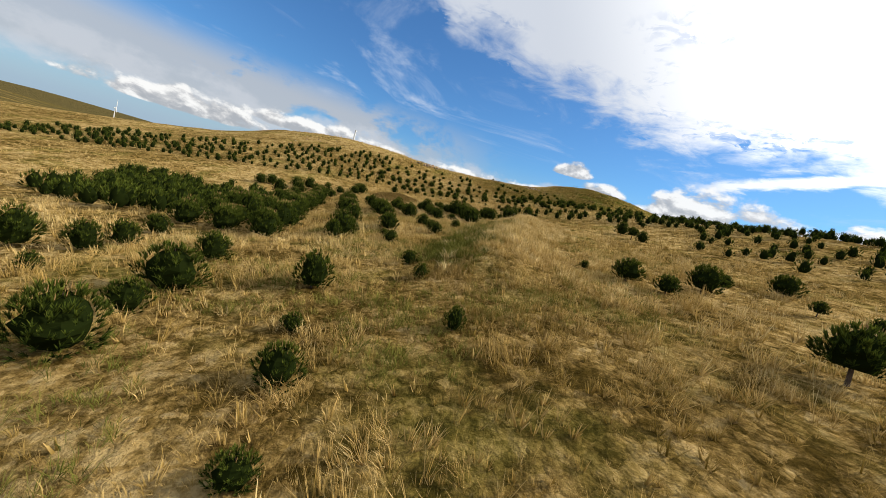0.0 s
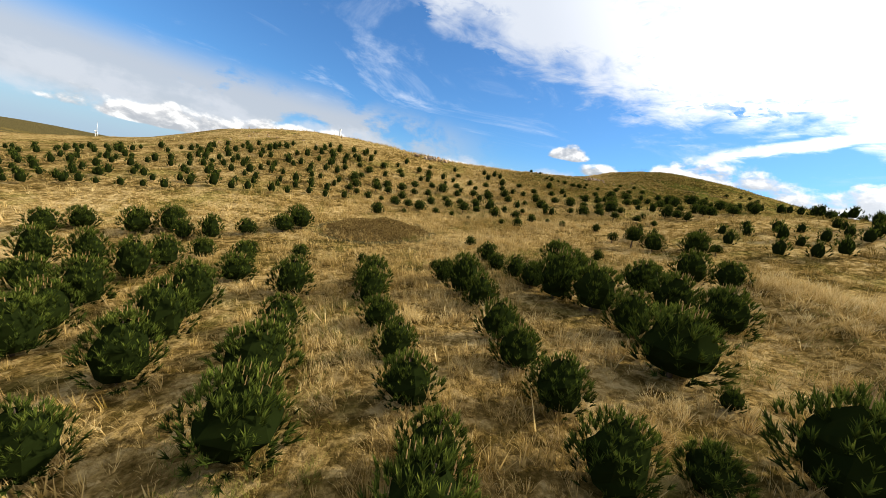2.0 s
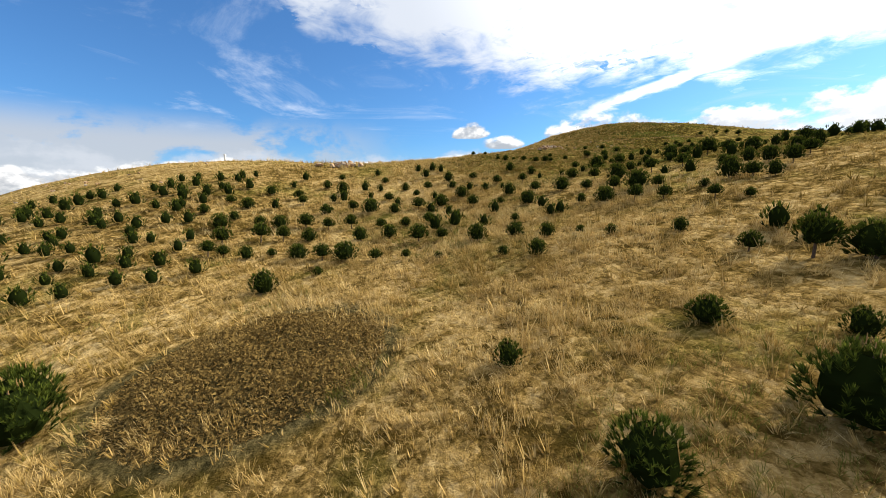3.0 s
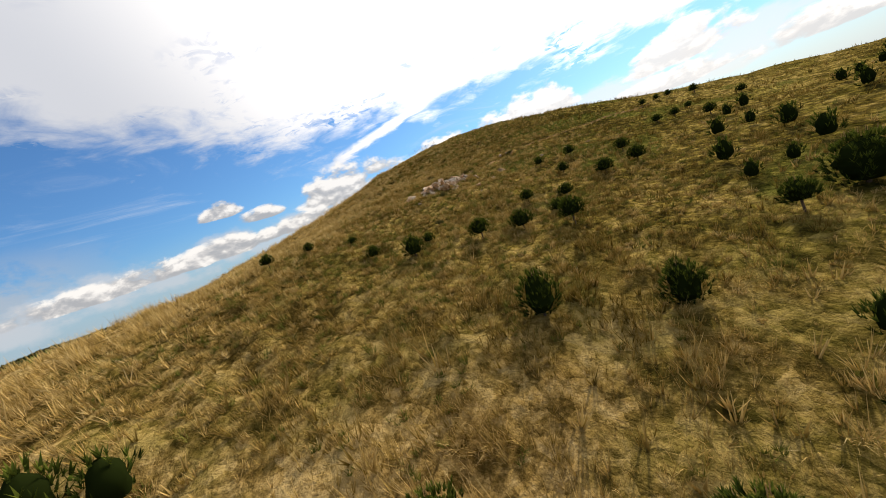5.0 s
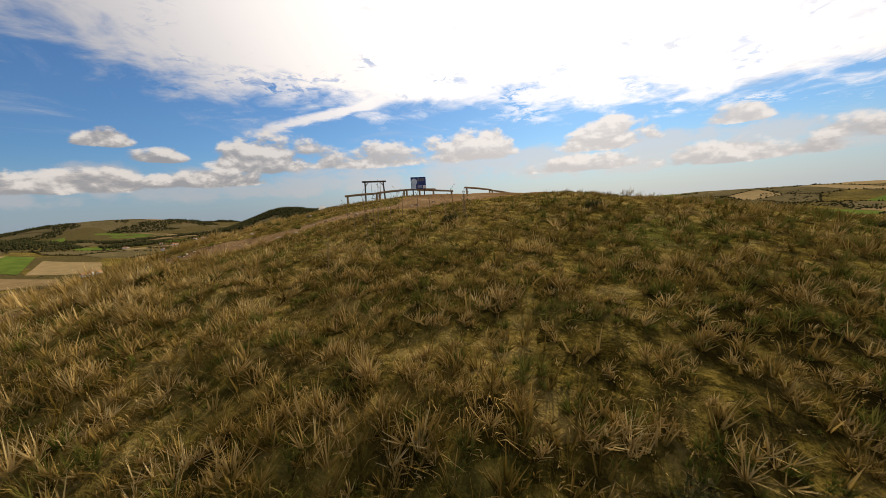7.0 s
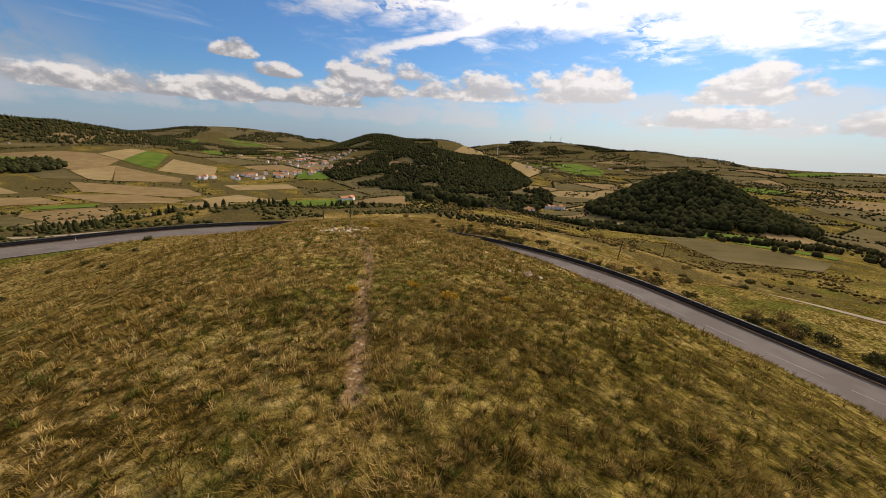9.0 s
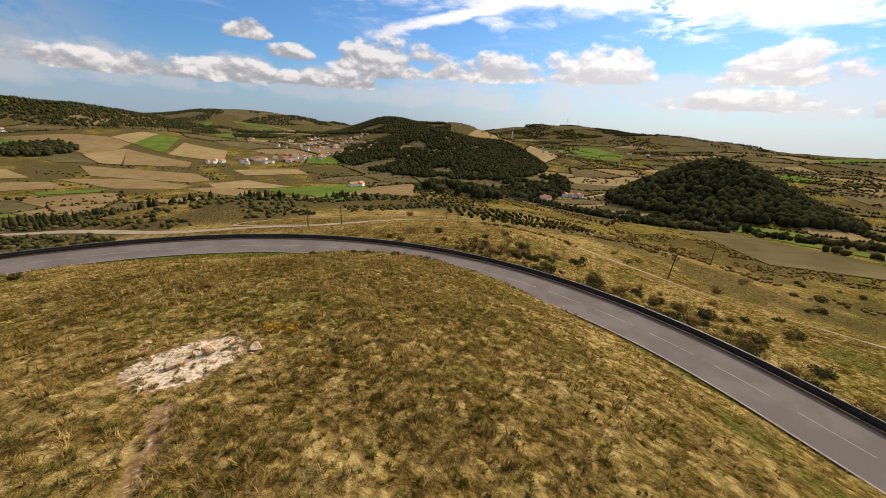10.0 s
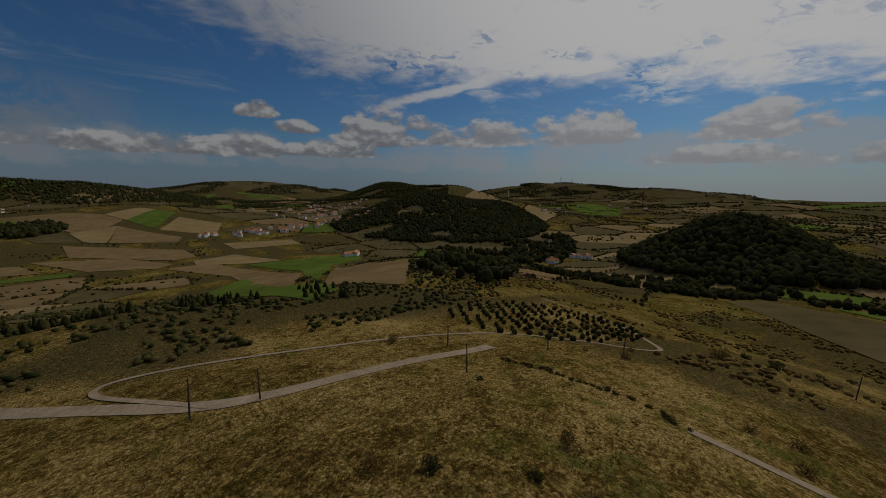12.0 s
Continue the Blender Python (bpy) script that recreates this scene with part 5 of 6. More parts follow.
# the heap beside the footpath
for x, y, s, h, seat in ((26.4, 160.0, 0.62, 0.50, 0.6), (27.9, 159.2, 0.70, 0.52, 0.7), (27.7, 158.1, 0.52, 0.42, 0.6), (28.4, 157.4, 0.58, 0.40, 0.6), (28.5, 156.3, 0.42, 0.30, 0.5), (28.9, 159.7, 0.80, 0.55, 1.0), (29.7, 157.6, 0.75, 0.65, 0.9), (31.0, 159.4, 0.72, 0.50, 0.8), (32.2, 158.4, 0.62, 0.50, 0.8), (32.1, 157.6, 0.45, 0.35, 0.6), (31.9, 156.2, 0.40, 0.30, 0.5), (34.2, 155.0, 0.45, 0.32, 0.5), (29.3, 154.3, 0.28, 0.22, 0.5), (27.2, 160.9, 0.45, 0.38, 0.6), (29.9, 158.8, 0.60, 0.62, 1.3), (31.0, 158.2, 0.66, 0.60, 1.2), (30.6, 157.0, 0.5, 0.45, 0.8), (28.6, 158.5, 0.5, 0.45, 1.0), (30.3, 159.9, 0.42, 0.3, 0.7), (27.1, 158.9, 0.30, 0.25, 0.5), (31.6, 154.4, 0.3, 0.2, 0.5)):
    rock(x, y, s * 1.18, s * 1.18 * random.uniform(0.75, 1.0), h * 1.08, seat * 0.75, "pale limestone block with rusty stains in a heap", "rock heap")
for x, y, s in ((31.9, 161.9, 0.42), (30.4, 162.0, 0.22), (40.5, 158.9, 0.50), (41.4, 158.5, 0.35), (38.1, 152.7, 0.35), (40.4, 151.0, 0.4), (42.5, 149.7, 0.3), (36.0, 157.3, 0.22), (24.6, 157.0, 0.22), (25.5, 155.6, 0.18), (23.4, 158.6, 0.2), (33.6, 160.3, 0.16)):
    rock(x, y, s, s * 0.75, s * 0.55, 0.3)
for k in range(22):
    s = random.uniform(0.10, 0.26)
    rock(29.3 + random.gauss(0, 2.6), 157.8 + random.gauss(0, 1.9), s, s * 0.8, s * 0.7, 0.35, "small pale limestone chunk beside the heap", "rock heap")
for k in range(90):
    f, s = random.random(), random.uniform(0.03, 0.06) if random.random() < 0.7 else random.uniform(0.07, 0.15)
    rock(47 + 10.5 * f + random.gauss(0, 0.45), 192.8 - 8.6 * f + random.gauss(0, 0.45), s, s * 0.8, s * 0.6, 0.3, "small pale stone on the worn path", "stones on the worn path")
# outcrops on the far ridge and stones in the slope
for k in range(10):
    rock(-15 + random.gauss(0, 2.0), 159.4 + random.gauss(0, 0.9), random.uniform(0.6, 1.5), random.uniform(0.5, 1.0), random.uniform(0.5, 0.95), 0.4, "grey limestone outcrop on the ridge")
for k in range(16):
    rock(random.uniform(-85, -18), random.uniform(150, 185), random.uniform(0.3, 0.6), random.uniform(0.25, 0.5), random.uniform(0.2, 0.35), 0.4)
# bare stony patch on the spur
for k in range(26):
    a, q = random.uniform(0, 6.28), math.sqrt(random.random())
    s = random.uniform(0.07, 0.2)
    rock(96.8 + 2.7 * q * math.cos(a), 236.8 + 2.6 * q * math.sin(a), s, s * 0.8, s * 0.6, 0.3, "small pale stone on bare earth", "stones on the bare patch")
rock(95.9, 236.0, 0.36, 0.30, 0.30, 0.5, "ochre limestone boulder on bare earth")
rock(97.3, 236.4, 0.30, 0.48, 0.38, 0.5, "ochre limestone boulder on bare earth")
rock(99.0, 235.6, 0.45, 0.4, 0.22, 0.4)
for x, y, s in ((99.4, 216.3, 0.6), (100.2, 215.7, 0.35), (98.6, 217.0, 0.22), (101.6, 213.4, 0.3), (86.8, 244.0, 0.40), (88.0, 243.2, 0.3), (116.4, 256.0, 0.25), (55.0, 190.6, 0.22), (52.4, 191.6, 0.18), (69.5, 181.0, 0.16), (66.0, 178.5, 0.14)):
    rock(x, y, s, s * 0.8, s * 0.5, 0.35)

# ---- the summit ----


def rail(x0, y0, x1, y1, h=0.62, label="low log rail on short posts with concrete feet"):
    """A log on two posts set in rough concrete."""
    root = new("log_rail")
    root.matrix_basis = pose(x0, y0, ground_at(x0, y0))
    dx, dy = x1 - x0, y1 - y0
    z1 = ground_at(x1, y1) - ground_at(x0, y0)
    ln = math.hypot(dx, dy)
    ux, uy = dx / ln, dy / ln
    rod("rail", [(-ux * 0.18, -uy * 0.18, h + 0.04), (dx * 0.5, dy * 0.5, h + z1 / 2 + 0.05), (dx + ux * 0.18, dy + uy * 0.18, h + z1 + 0.03)], (0.075, 0.085, 0.07), M_TIMBER, root)
    for px, py, pz in ((0, 0, 0), (dx, dy, z1)):
        post = rod("post", [(px, py, pz - 0.3), (px + 0.01, py, pz + h)], (0.075, 0.07), M_TIMBER, root)
        bm = bmesh.new()
        bmesh.ops.create_icosphere(bm, subdivisions=2, radius=1.0)
        for v in bm.verts:
            v.co *= 1 + 0.25 * noise.noise(v.co * 1.8 + Vector((px, py, x0)))
        bmesh.ops.transform(bm, matrix=pose(px, py, pz + 0.01) @ Matrix.Diagonal((0.42, 0.38, 0.09, 1)), verts=bm.verts)
        part("footing", bm, M_CONCRETE, post, "splash of pale concrete round the post")
    return tagged(root, label, "rail", "log rails")


rail(61.3, 194.4, 63.1, 193.2)
rail(63.3, 193.1, 65.0, 192.1)
rail(65.2, 192.0, 66.7, 190.5)
rail(66.9, 192.0, 69.9, 190.8)
rail(68.9, 188.7, 71.7, 188.0)
rail(72.0, 187.9, 74.4, 186.9)


def lectern(x, y, turn):
    """A sloping reading board on two posts."""
    root = new("lectern")
    root.matrix_basis = pose(x, y, ground_at(x, y), 0, 0, turn)
    for q, h in ((-0.3, 0.85), (0.3, 1.1)):
        post = rod("post", [(q, 0, -0.3), (q, 0, h)], (0.06, 0.055), M_DARKWOOD, root)
        bm = bmesh.new()
        bmesh.ops.create_icosphere(bm, subdivisions=2, radius=1.0)
        bmesh.ops.transform(bm, matrix=pose(q, 0, 0.01) @ Matrix.Diagonal((0.34, 0.32, 0.08, 1)), verts=bm.verts)
        part("footing", bm, M_CONCRETE, post, "splash of pale concrete round the post")
    bm = box(0.95, 0.6, 0.04, (0, 0, 0), 0.006)
    bmesh.ops.transform(bm, matrix=pose(0, 0, 1.02, 0, -22, 0), verts=bm.verts)
    part("panel", bm, M_CONCRETE, root, "pale sloping panel")
    return tagged(root, "pale sloping reading board on dark posts", "sign")


lectern(67.7, 205.3, 40)


def swing(x, y, turn):
    root = new("swing")
    root.matrix_basis = pose(x, y, ground_at(x, y), 0, 0, turn)
    H, Wd = 2.55, 2.5
    for s in (-1, 1):
        rod("post", [(s * Wd / 2 * 1.06, 0.0, -0.4), (s * Wd / 2 * 0.96, 0, H)], (0.10, 0.09), M_DARKWOOD, root)
        rod("brace", [(s * Wd / 2, 0, H - 0.55), (s * (Wd / 2 - 0.45), 0, H - 0.02)], (0.05, 0.05), M_DARKWOOD, root)
        rod("rope", [(s * 0.42, 0, 0.55), (s * 0.42, 0, H - 0.05)], (0.018, 0.018), M_DARKWOOD, root, segs=5)
    rod("crossbeam", [(-Wd / 2 - 0.3, 0, H + 0.06), (Wd / 2 + 0.3, 0, H + 0.06)], (0.11, 0.11), M_DARKWOOD, root)
    part("seat", box(1.05, 0.3, 0.05, (0, 0, 0.55), 0.008), M_TIMBER, root)
    return tagged(root, "dark timber panoramic swing on the summit crest", "swing")


swing(76.6, 206.0, -24)


def sign_board(x, y, turn):
    root = new("information_board")
    root.matrix_basis = pose(x, y, ground_at(x, y), 0, 0, turn) @ Matrix.Scale(0.88, 4)
    for s in (-0.52, 0.52):
        part("post", box(0.08, 0.06, 1.55, (s, 0.05, 0.55), 0.006), M_DARKWOOD, root)
    panel = part("panel", box(1.38, 0.04, 0.98, (0, 0, 1.12), 0.006), M_BOARD_BLUE, root, "dark blue printed panel")
    part("picture_disc", disc(0.27, 0.012, (-0.40, -0.026, 1.22)), M_BOARD_PALE, panel, "pale round picture shape")
    part("print_block", box(0.42, 0.012, 0.40, (-0.46, -0.026, 0.84), 0.002), M_BOARD_PALE, panel, "pale blue printed block")
    part("print_block", box(0.28, 0.012, 0.27, (0.52, -0.026, 0.79), 0.002), M_WHITE, panel, "white printed block")
    for k in range(3):
        part("picture", box(0.20, 0.012, 0.27, (-0.02 + 0.24 * k, -0.026, 1.38), 0.002), M_BOARD_GREY, panel, "grey picture shape")
    for k in range(4):
        part("text_bar", box(0.42, 0.01, 0.022, (0.10, -0.025, 0.90 - 0.06 * k)), M_BOARD_PALE, panel, "pale bar of print")
    return tagged(root, "blue printed information board on two posts", "sign")


def disc(r, depth, at):
    bm = bmesh.new()
    bmesh.ops.create_cone(bm, cap_ends=True, segments=28, radius1=r, radius2=r, depth=depth)
    bmesh.ops.transform(bm, matrix=pose(*at, 90, 0, 0), verts=bm.verts)
    return bm


sign_board(64.6, 190.35, -28)


def dry_stalk(x, y, h, lean):
    root = new("dry_stalk")
    root.matrix_basis = pose(x, y, ground_at(x, y), lean, lean * 0.7, random.uniform(0, 360))
    rod("stem", [(0, 0, -0.1), (0.02, 0, h * 0.55), (0.05, 0.02, h)], (0.014, 0.011, 0.006), M_TIMBER, root, segs=5)
    for k in range(4):
        z, a = h * (0.55 + 0.15 * k), random.uniform(0, 6.28)
        e = (0.03 + 0.16 * math.cos(a), 0.16 * math.sin(a), z + 0.16)
        rod("branch", [(0.03, 0.01, z), e], (0.006, 0.004), M_TIMBER, root, segs=4)
        bm = bmesh.new()
        bmesh.ops.create_icosphere(bm, subdivisions=1, radius=0.016)
        bmesh.ops.transform(bm, matrix=pose(*e) @ Matrix.Diagonal((1, 1, 1.4, 1)), verts=bm.verts)
        part("seed_head", bm, M_TIMBER, root)
    return tagged(root, "tall dry thistle stalk with dark seed heads", "plant", "dry stalks")


for k in range(18):
    dry_stalk(52.6 + random.gauss(0, 1.3), 182.6 + random.gauss(0, 1.5), random.uniform(0.7, 1.25), random.uniform(-9, 9))


def picnic_table(x, y, turn):
    root = new("picnic_table")
    root.matrix_basis = pose(x, y, ground_at(x, y), 0, 0, turn)
    for k in range(4):
        part("plank", box(1.7, 0.17, 0.045, (0, -0.285 + 0.19 * k, 0.75), 0.006), M_TIMBER, root)
    for s in (-1, 1):
        part("bench", box(1.7, 0.26, 0.05, (0, s * 0.72, 0.45), 0.006), M_TIMBER, root)
        part("bearer", box(0.07, 1.6, 0.09, (s * 0.6, 0, 0.39), 0.006), M_TIMBER, root)
        for t in (-1, 1):
            rod("leg", [(s * 0.6, t * 0.62, -0.1), (s * 0.6, t * 0.25, 0.73)], (0.045, 0.045), M_TIMBER, root, segs=6)
    return tagged(root, "weathered wooden picnic table with fixed benches", "table")


picnic_table(74.6, 198.0, 12)

# ---- along the road ----


def guard_rail():
    root = new("guard_rail")
    line = offset(ROAD[60:300], ROAD_W / 2 + 0.55)
    prof = [(0.0, 0.06), (-0.03, 0.10), (-0.03, 0.34), (0.0, 0.36), (-0.08, 0.42), (-0.08, 0.48), (-0.01, 0.57), (-0.01, 0.65), (-0.08, 0.71), (-0.08, 0.78), (0.0, 0.86)]
    # separate pale strip for the top edge that catches the sun
    rim = [(-0.015, 0.855), (0.05, 0.855), (0.05, 0.885), (-0.015, 0.885)]
    step = 4
    for k in range(0, len(line) - step, step):
        verts, faces = [], []
        for i in range(step + 1):
            p = line[k + i]
            a, b = line[max(k + i - 1, 0)], line[min(k + i + 1, len(line) - 1)]
            l = math.hypot(b[0] - a[0], b[1] - a[1])
            nx, ny = (b[1] - a[1]) / l, -(b[0] - a[0]) / l
            for o, z in prof:
                verts.append((p[0] + nx * o, p[1] + ny * o, ROAD_Z + z))
            for o, z in prof[::-1]:
                verts.append((p[0] + nx * (o + 0.006), p[1] + ny * (o + 0.006), ROAD_Z + z))
        n = len(prof) * 2
        for i in range(step):
            for j in range(n):
                a0, a1 = i * n + j, i * n + (j + 1) % n
                faces.append((a0, a1, a1 + n, a0 + n))
        beam = mesh_object("beam", verts, faces, M_STEEL, root)
        verts, faces = [], []
        for i in range(step + 1):
            p = line[k + i]
            a, b = line[max(k + i - 1, 0)], line[min(k + i + 1, len(line) - 1)]
            l = math.hypot(b[0] - a[0], b[1] - a[1])
            verts += [(p[0] + (b[1] - a[1]) / l * o, p[1] - (b[0] - a[0]) / l * o, ROAD_Z + z) for o, z in rim]
        for i in range(step):
            faces += [(i * 4 + j, i * 4 + (j + 1) % 4, i * 4 + 4 + (j + 1) % 4, i * 4 + 4 + j) for j in range(4)]
        mesh_object("rim", verts, faces, M_RIM, beam)["label"] = "galvanised top rim coloured pale as a sunlit edge"
        p = line[k]
        part("post", box(0.10, 0.10, 1.1, (p[0] + 0.10, p[1], ROAD_Z + 0.16), 0.01), M_STEEL, root)
    return tagged(root, "steel crash barrier along the outer bend, coloured dark for shade", "barrier")


guard_rail()


def pole(x, y, h, lean):
    root = new("utility_pole")
    root.matrix_basis = pose(x, y, ground_at(x, y), lean, lean * 0.6, random.uniform(0, 360))
    rod("shaft", [(0, 0, -0.6), (0, 0, h * 0.5), (0, 0, h)], (0.15, 0.13, 0.10), M_DARKWOOD, root)
    part("crossarm", box(0.9, 0.09, 0.11, (0, 0.12, h - 0.35), 0.01), M_DARKWOOD, root)
    return tagged(root, "dark wooden utility pole standing in rough grass", "pole", "utility poles")


for x, y, h, lean in ((132.6, 316.8, 6.3, 6), (142.0, 315.7, 5.4, 0), (186.0, 318.5, 5.5, 0), (174.5, 300.5, 6.0, 1), (207.5, 303.5, 5.5, 3), (222.0, 290.5, 6.5, 3), (197.0, 245.2, 6.5, 4), (262.0, 249.0, 6.5, 2)):
    pole(x, y, h, lean)



def road_marker(x, y):
    """A short white delineator post with a dark band."""
    root = new("road_marker")
    root.matrix_basis = pose(x, y, ROAD_Z - 0.1)
    part("body", box(0.12, 0.10, 1.0, (0, 0, 0.45), 0.02), M_WHITE, root)
    part("band", box(0.124, 0.104, 0.16, (0, 0, 0.78), 0.02), M_DARKWOOD, root, "dark band near the top")
    return tagged(root, "white roadside marker post with a dark band", "post")


road_marker(74.8, 300.5)

# ---- shrubs ----


def shrub_mesh(seed, leaves, mat, flat=0.75, leaf=0.10, twigs=26):
    """Leaf clumps over crooked twigs, unit radius."""
    g = np.random.default_rng(seed)
    verts, faces, tint = [], [], []
    lumps = [(g.uniform(0, 6.28), g.uniform(0.2, 0.72), g.uniform(0.25, 0.75), g.uniform(0.30, 0.48)) for _ in range(8)]
    for k in range(leaves):
        a, q, zc, rr = lumps[k % 8]
        d = g.normal(0, 1, 3)
        d /= np.linalg.norm(d)
        rad = rr * g.uniform(0.65, 1.05)
        c = np.array([q * math.cos(a), q * math.sin(a), zc * flat]) + d * rad * np.array([1, 1, flat])
        if c[2] < 0.02:
            c[2] = g.uniform(0.02, 0.2)
        u = g.normal(0, 1, 3)
        w = np.cross(u, d)
        w /= np.linalg.norm(w) + 1e-6
        u = np.cross(d, w) + 0.5 * d
        s = leaf * g.uniform(0.7, 1.5)
        i = len(verts)
        verts += [tuple(c - w * s * 0.5), tuple(c + w * s * 0.5), tuple(c + u * s * 1.3)]
        faces.append((i, i + 1, i + 2))
        # leaf tint rises with height
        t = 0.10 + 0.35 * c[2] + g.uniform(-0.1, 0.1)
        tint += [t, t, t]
    return verts, faces, tint


def shrub(seed, mat, label, leaves=420, leaf=0.13, flat=0.75):
    root = new("shrub")
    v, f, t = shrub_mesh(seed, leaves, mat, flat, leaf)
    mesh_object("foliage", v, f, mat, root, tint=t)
    g = random.Random(seed)
    bv, bf = [], []
    for k in range(9):
        a = g.uniform(0, 6.28)
        q = g.uniform(0.3, 0.8)
        tv, tf = tube([(0.05 * math.cos(a), 0.05 * math.sin(a), -0.08), (q * 0.5 * math.cos(a + 0.3), q * 0.5 * math.sin(a + 0.3), 0.35 * flat), (q * math.cos(a), q * math.sin(a), g.uniform(0.6, 1.05) * flat)], (0.03, 0.02, 0.007), 4)
        bf += [tuple(i + len(bv) for i in face) for face in tf]
        bv += tv
    tw = mesh_object("twig_mass", bv, bf, M_BARK, root)
    return tagged(root, label, "shrub")


SHRUBS = [shrub(11, M_BUSH, "brownish green scrub bush beside the road"), shrub(12, M_BUSH, "brownish green scrub bush beside the road"), shrub(13, M_BUSH, "brownish green scrub bush beside the road", 360, 0.15)]
BROWN = [shrub(21, M_BRAMBLE, "leafless brown bush in dry grass", 300, 0.10, 1.0), shrub(22, M_BRAMBLE, "leafless brown bush in dry grass", 280, 0.10, 0.9)]
GORSE = [shrub(31, M_GORSE, "low gorse bush with orange yellow flowers", 340, 0.12, 0.8)]
placed = {}


def bush(pool, x, y, r, h=None):
    k = random.randrange(len(pool))
    m = pose(x, y, ground_at(x, y) - 0.03, 0, 0, random.uniform(0, 360)) @ Matrix.Diagonal((r, r * random.uniform(0.8, 1.2), h or r * random.uniform(0.8, 1.2), 1))
    ob = pool[k]
    if ob.name not in placed:
        placed[ob.name] = 1
        ob.matrix_basis = m
        return
    copy_thing(ob, m).matrix_basis = m


outer = {o: offset(ROAD, o) for o in range(6, 24)}
for k in range(105):
    f = random.random() ** 0.8
    o = int(min(23, 6.5 + (5 + 12 * f) * random.random() ** 1.3))
    p = outer[o][int(104 + 92 * (1 - f))]
    bush(SHRUBS if random.random() < 0.7 else BROWN, p[0] + random.gauss(0, 0.5), p[1] + random.gauss(0, 0.5), random.uniform(0.45, 0.9 + 0.8 * f))
for k in range(75):
    a, o = radians(random.uniform(-16, 26)), 70.5 + abs(random.gauss(0, 10))
    bush(SHRUBS if random.random() < 0.6 else BROWN, ROAD_C[0] + o * math.cos(a), ROAD_C[1] + o * math.sin(a), random.uniform(0.7, 1.7))
for x, y, r in ((255, 276, 3.2), (263, 300, 1.6), (146, 287, 1.5), (150, 282, 1.2), (138.5, 284.5, 1.0), (168, 276, 0.9), (173, 296, 0.8), (120.2, 262.2, 0.7), (123, 259.8, 0.75), (118.2, 262.8, 0.55), (113.5, 265.5, 0.55), (126, 256.5, 0.6), (178, 331, 2.2), (176, 328.5, 1.5), (232, 292, 1.6)):
    bush(BROWN if r > 1.4 else SHRUBS, x, y, r)
for k in range(20):
    bush(BROWN, random.uniform(195, 300), random.uniform(215, 300), random.uniform(0.8, 2.0))
for k in range(16):
    bush(SHRUBS, random.uniform(210, 310), random.uniform(205, 275), random.uniform(0.8, 2.2))
for x, y, r in ((91.0, 214.9, 0.45), (87.9, 219.0, 0.42), (93.5, 213.6, 0.3), (100.0, 236.8, 0.5), (100.9, 236.2, 0.4), (90.6, 217.2, 0.35)):
    bush(GORSE, x, y, r, r * 1.1)
for x, y, r in ((84.5, 281.5, 0.8), (79.0, 277.5, 0.6), (82.0, 270.0, 0.5), (76.5, 270.0, 0.5), (88.5, 264.0, 0.45), (73.0, 272.0, 0.5), (78.5, 262.0, 0.5), (92.0, 268.0, 0.4), (70.0, 262.0, 0.5)):
    bush(SHRUBS, x, y, r, r * 1.2)
# dark hedge in the ditch between the two tracks
for x, y in resample([(188, 303), (190, 296), (190, 289), (192, 281), (192, 274), (190.5, 268)], 1.3):
    bush(SHRUBS, x + random.gauss(0, 0.4), y + random.gauss(0, 0.4), random.uniform(0.5, 1.0))
# dark low tufts scattered on the spur
for k in range(26):
    f = random.random()
    bush(SHRUBS, 84 + 40 * f + random.gauss(0, 7), 206 + 48 * f + random.gauss(0, 8), random.uniform(0.12, 0.28))
for k in range(24):
    f = random.random()
    x, y = 14 + 46 * f + random.gauss(0, 6), 150 + 34 * f + random.gauss(0, 7)
    if yard_reach(np.array([x]), np.array([y]))[0] > 1.15 and segment_distance(np.array([x]), np.array([y]), WORN)[0] > 1.5:
        bush(SHRUBS, x, y, random.uniform(0.18, 0.42))


def bramble():
    """A wide thicket of bramble in the grass."""
    root = new("bramble_thicket")
    g = np.random.default_rng(5)
    n = 24000
    a, q = g.uniform(0, 6.28, n), np.sqrt(g.uniform(0, 1, n))
    x, y = -16.5 + 6.6 * q * np.cos(a), 99 + 5.6 * q * np.sin(a)
    q = np.clip(q + (value_noise(x, y, 2.5, 22) - 0.5) * 0.35, 0, 1)
    top = (1 - q ** 2.2) * 1.15 * (0.7 + 0.6 * value_noise(x, y, 1.6, 21))
    z = height(x, y) + top * g.uniform(0.55, 1.05, n)
    d = g.normal(0, 1, (n, 3))
    d[:, 2] = np.abs(d[:, 2]) * 0.6
    d /= np.linalg.norm(d, axis=1)[:, None]
    w = np.cross(d, g.normal(0, 1, (n, 3)))
    w /= np.linalg.norm(w, axis=1)[:, None]
    c = np.stack([x, y, z], -1)
    s = g.uniform(0.06, 0.15, n)[:, None]
    v = np.stack([c - w * s * 0.45, c + w * s * 0.45, c + d * s * 1.4], 1).reshape(-1, 3)
    t = np.repeat(g.uniform(0.0, 0.35, n), 3)
    me = array_mesh("foliage", v, np.arange(n * 3).reshape(-1, 3), M_BRAMBLE, t)
    ob = new("foliage", me)
    ob.parent = root
    tagged(root, "wide brown bramble thicket in the dry grass", "thicket")


bramble()

# ---- the valley ----
FIELDS = []


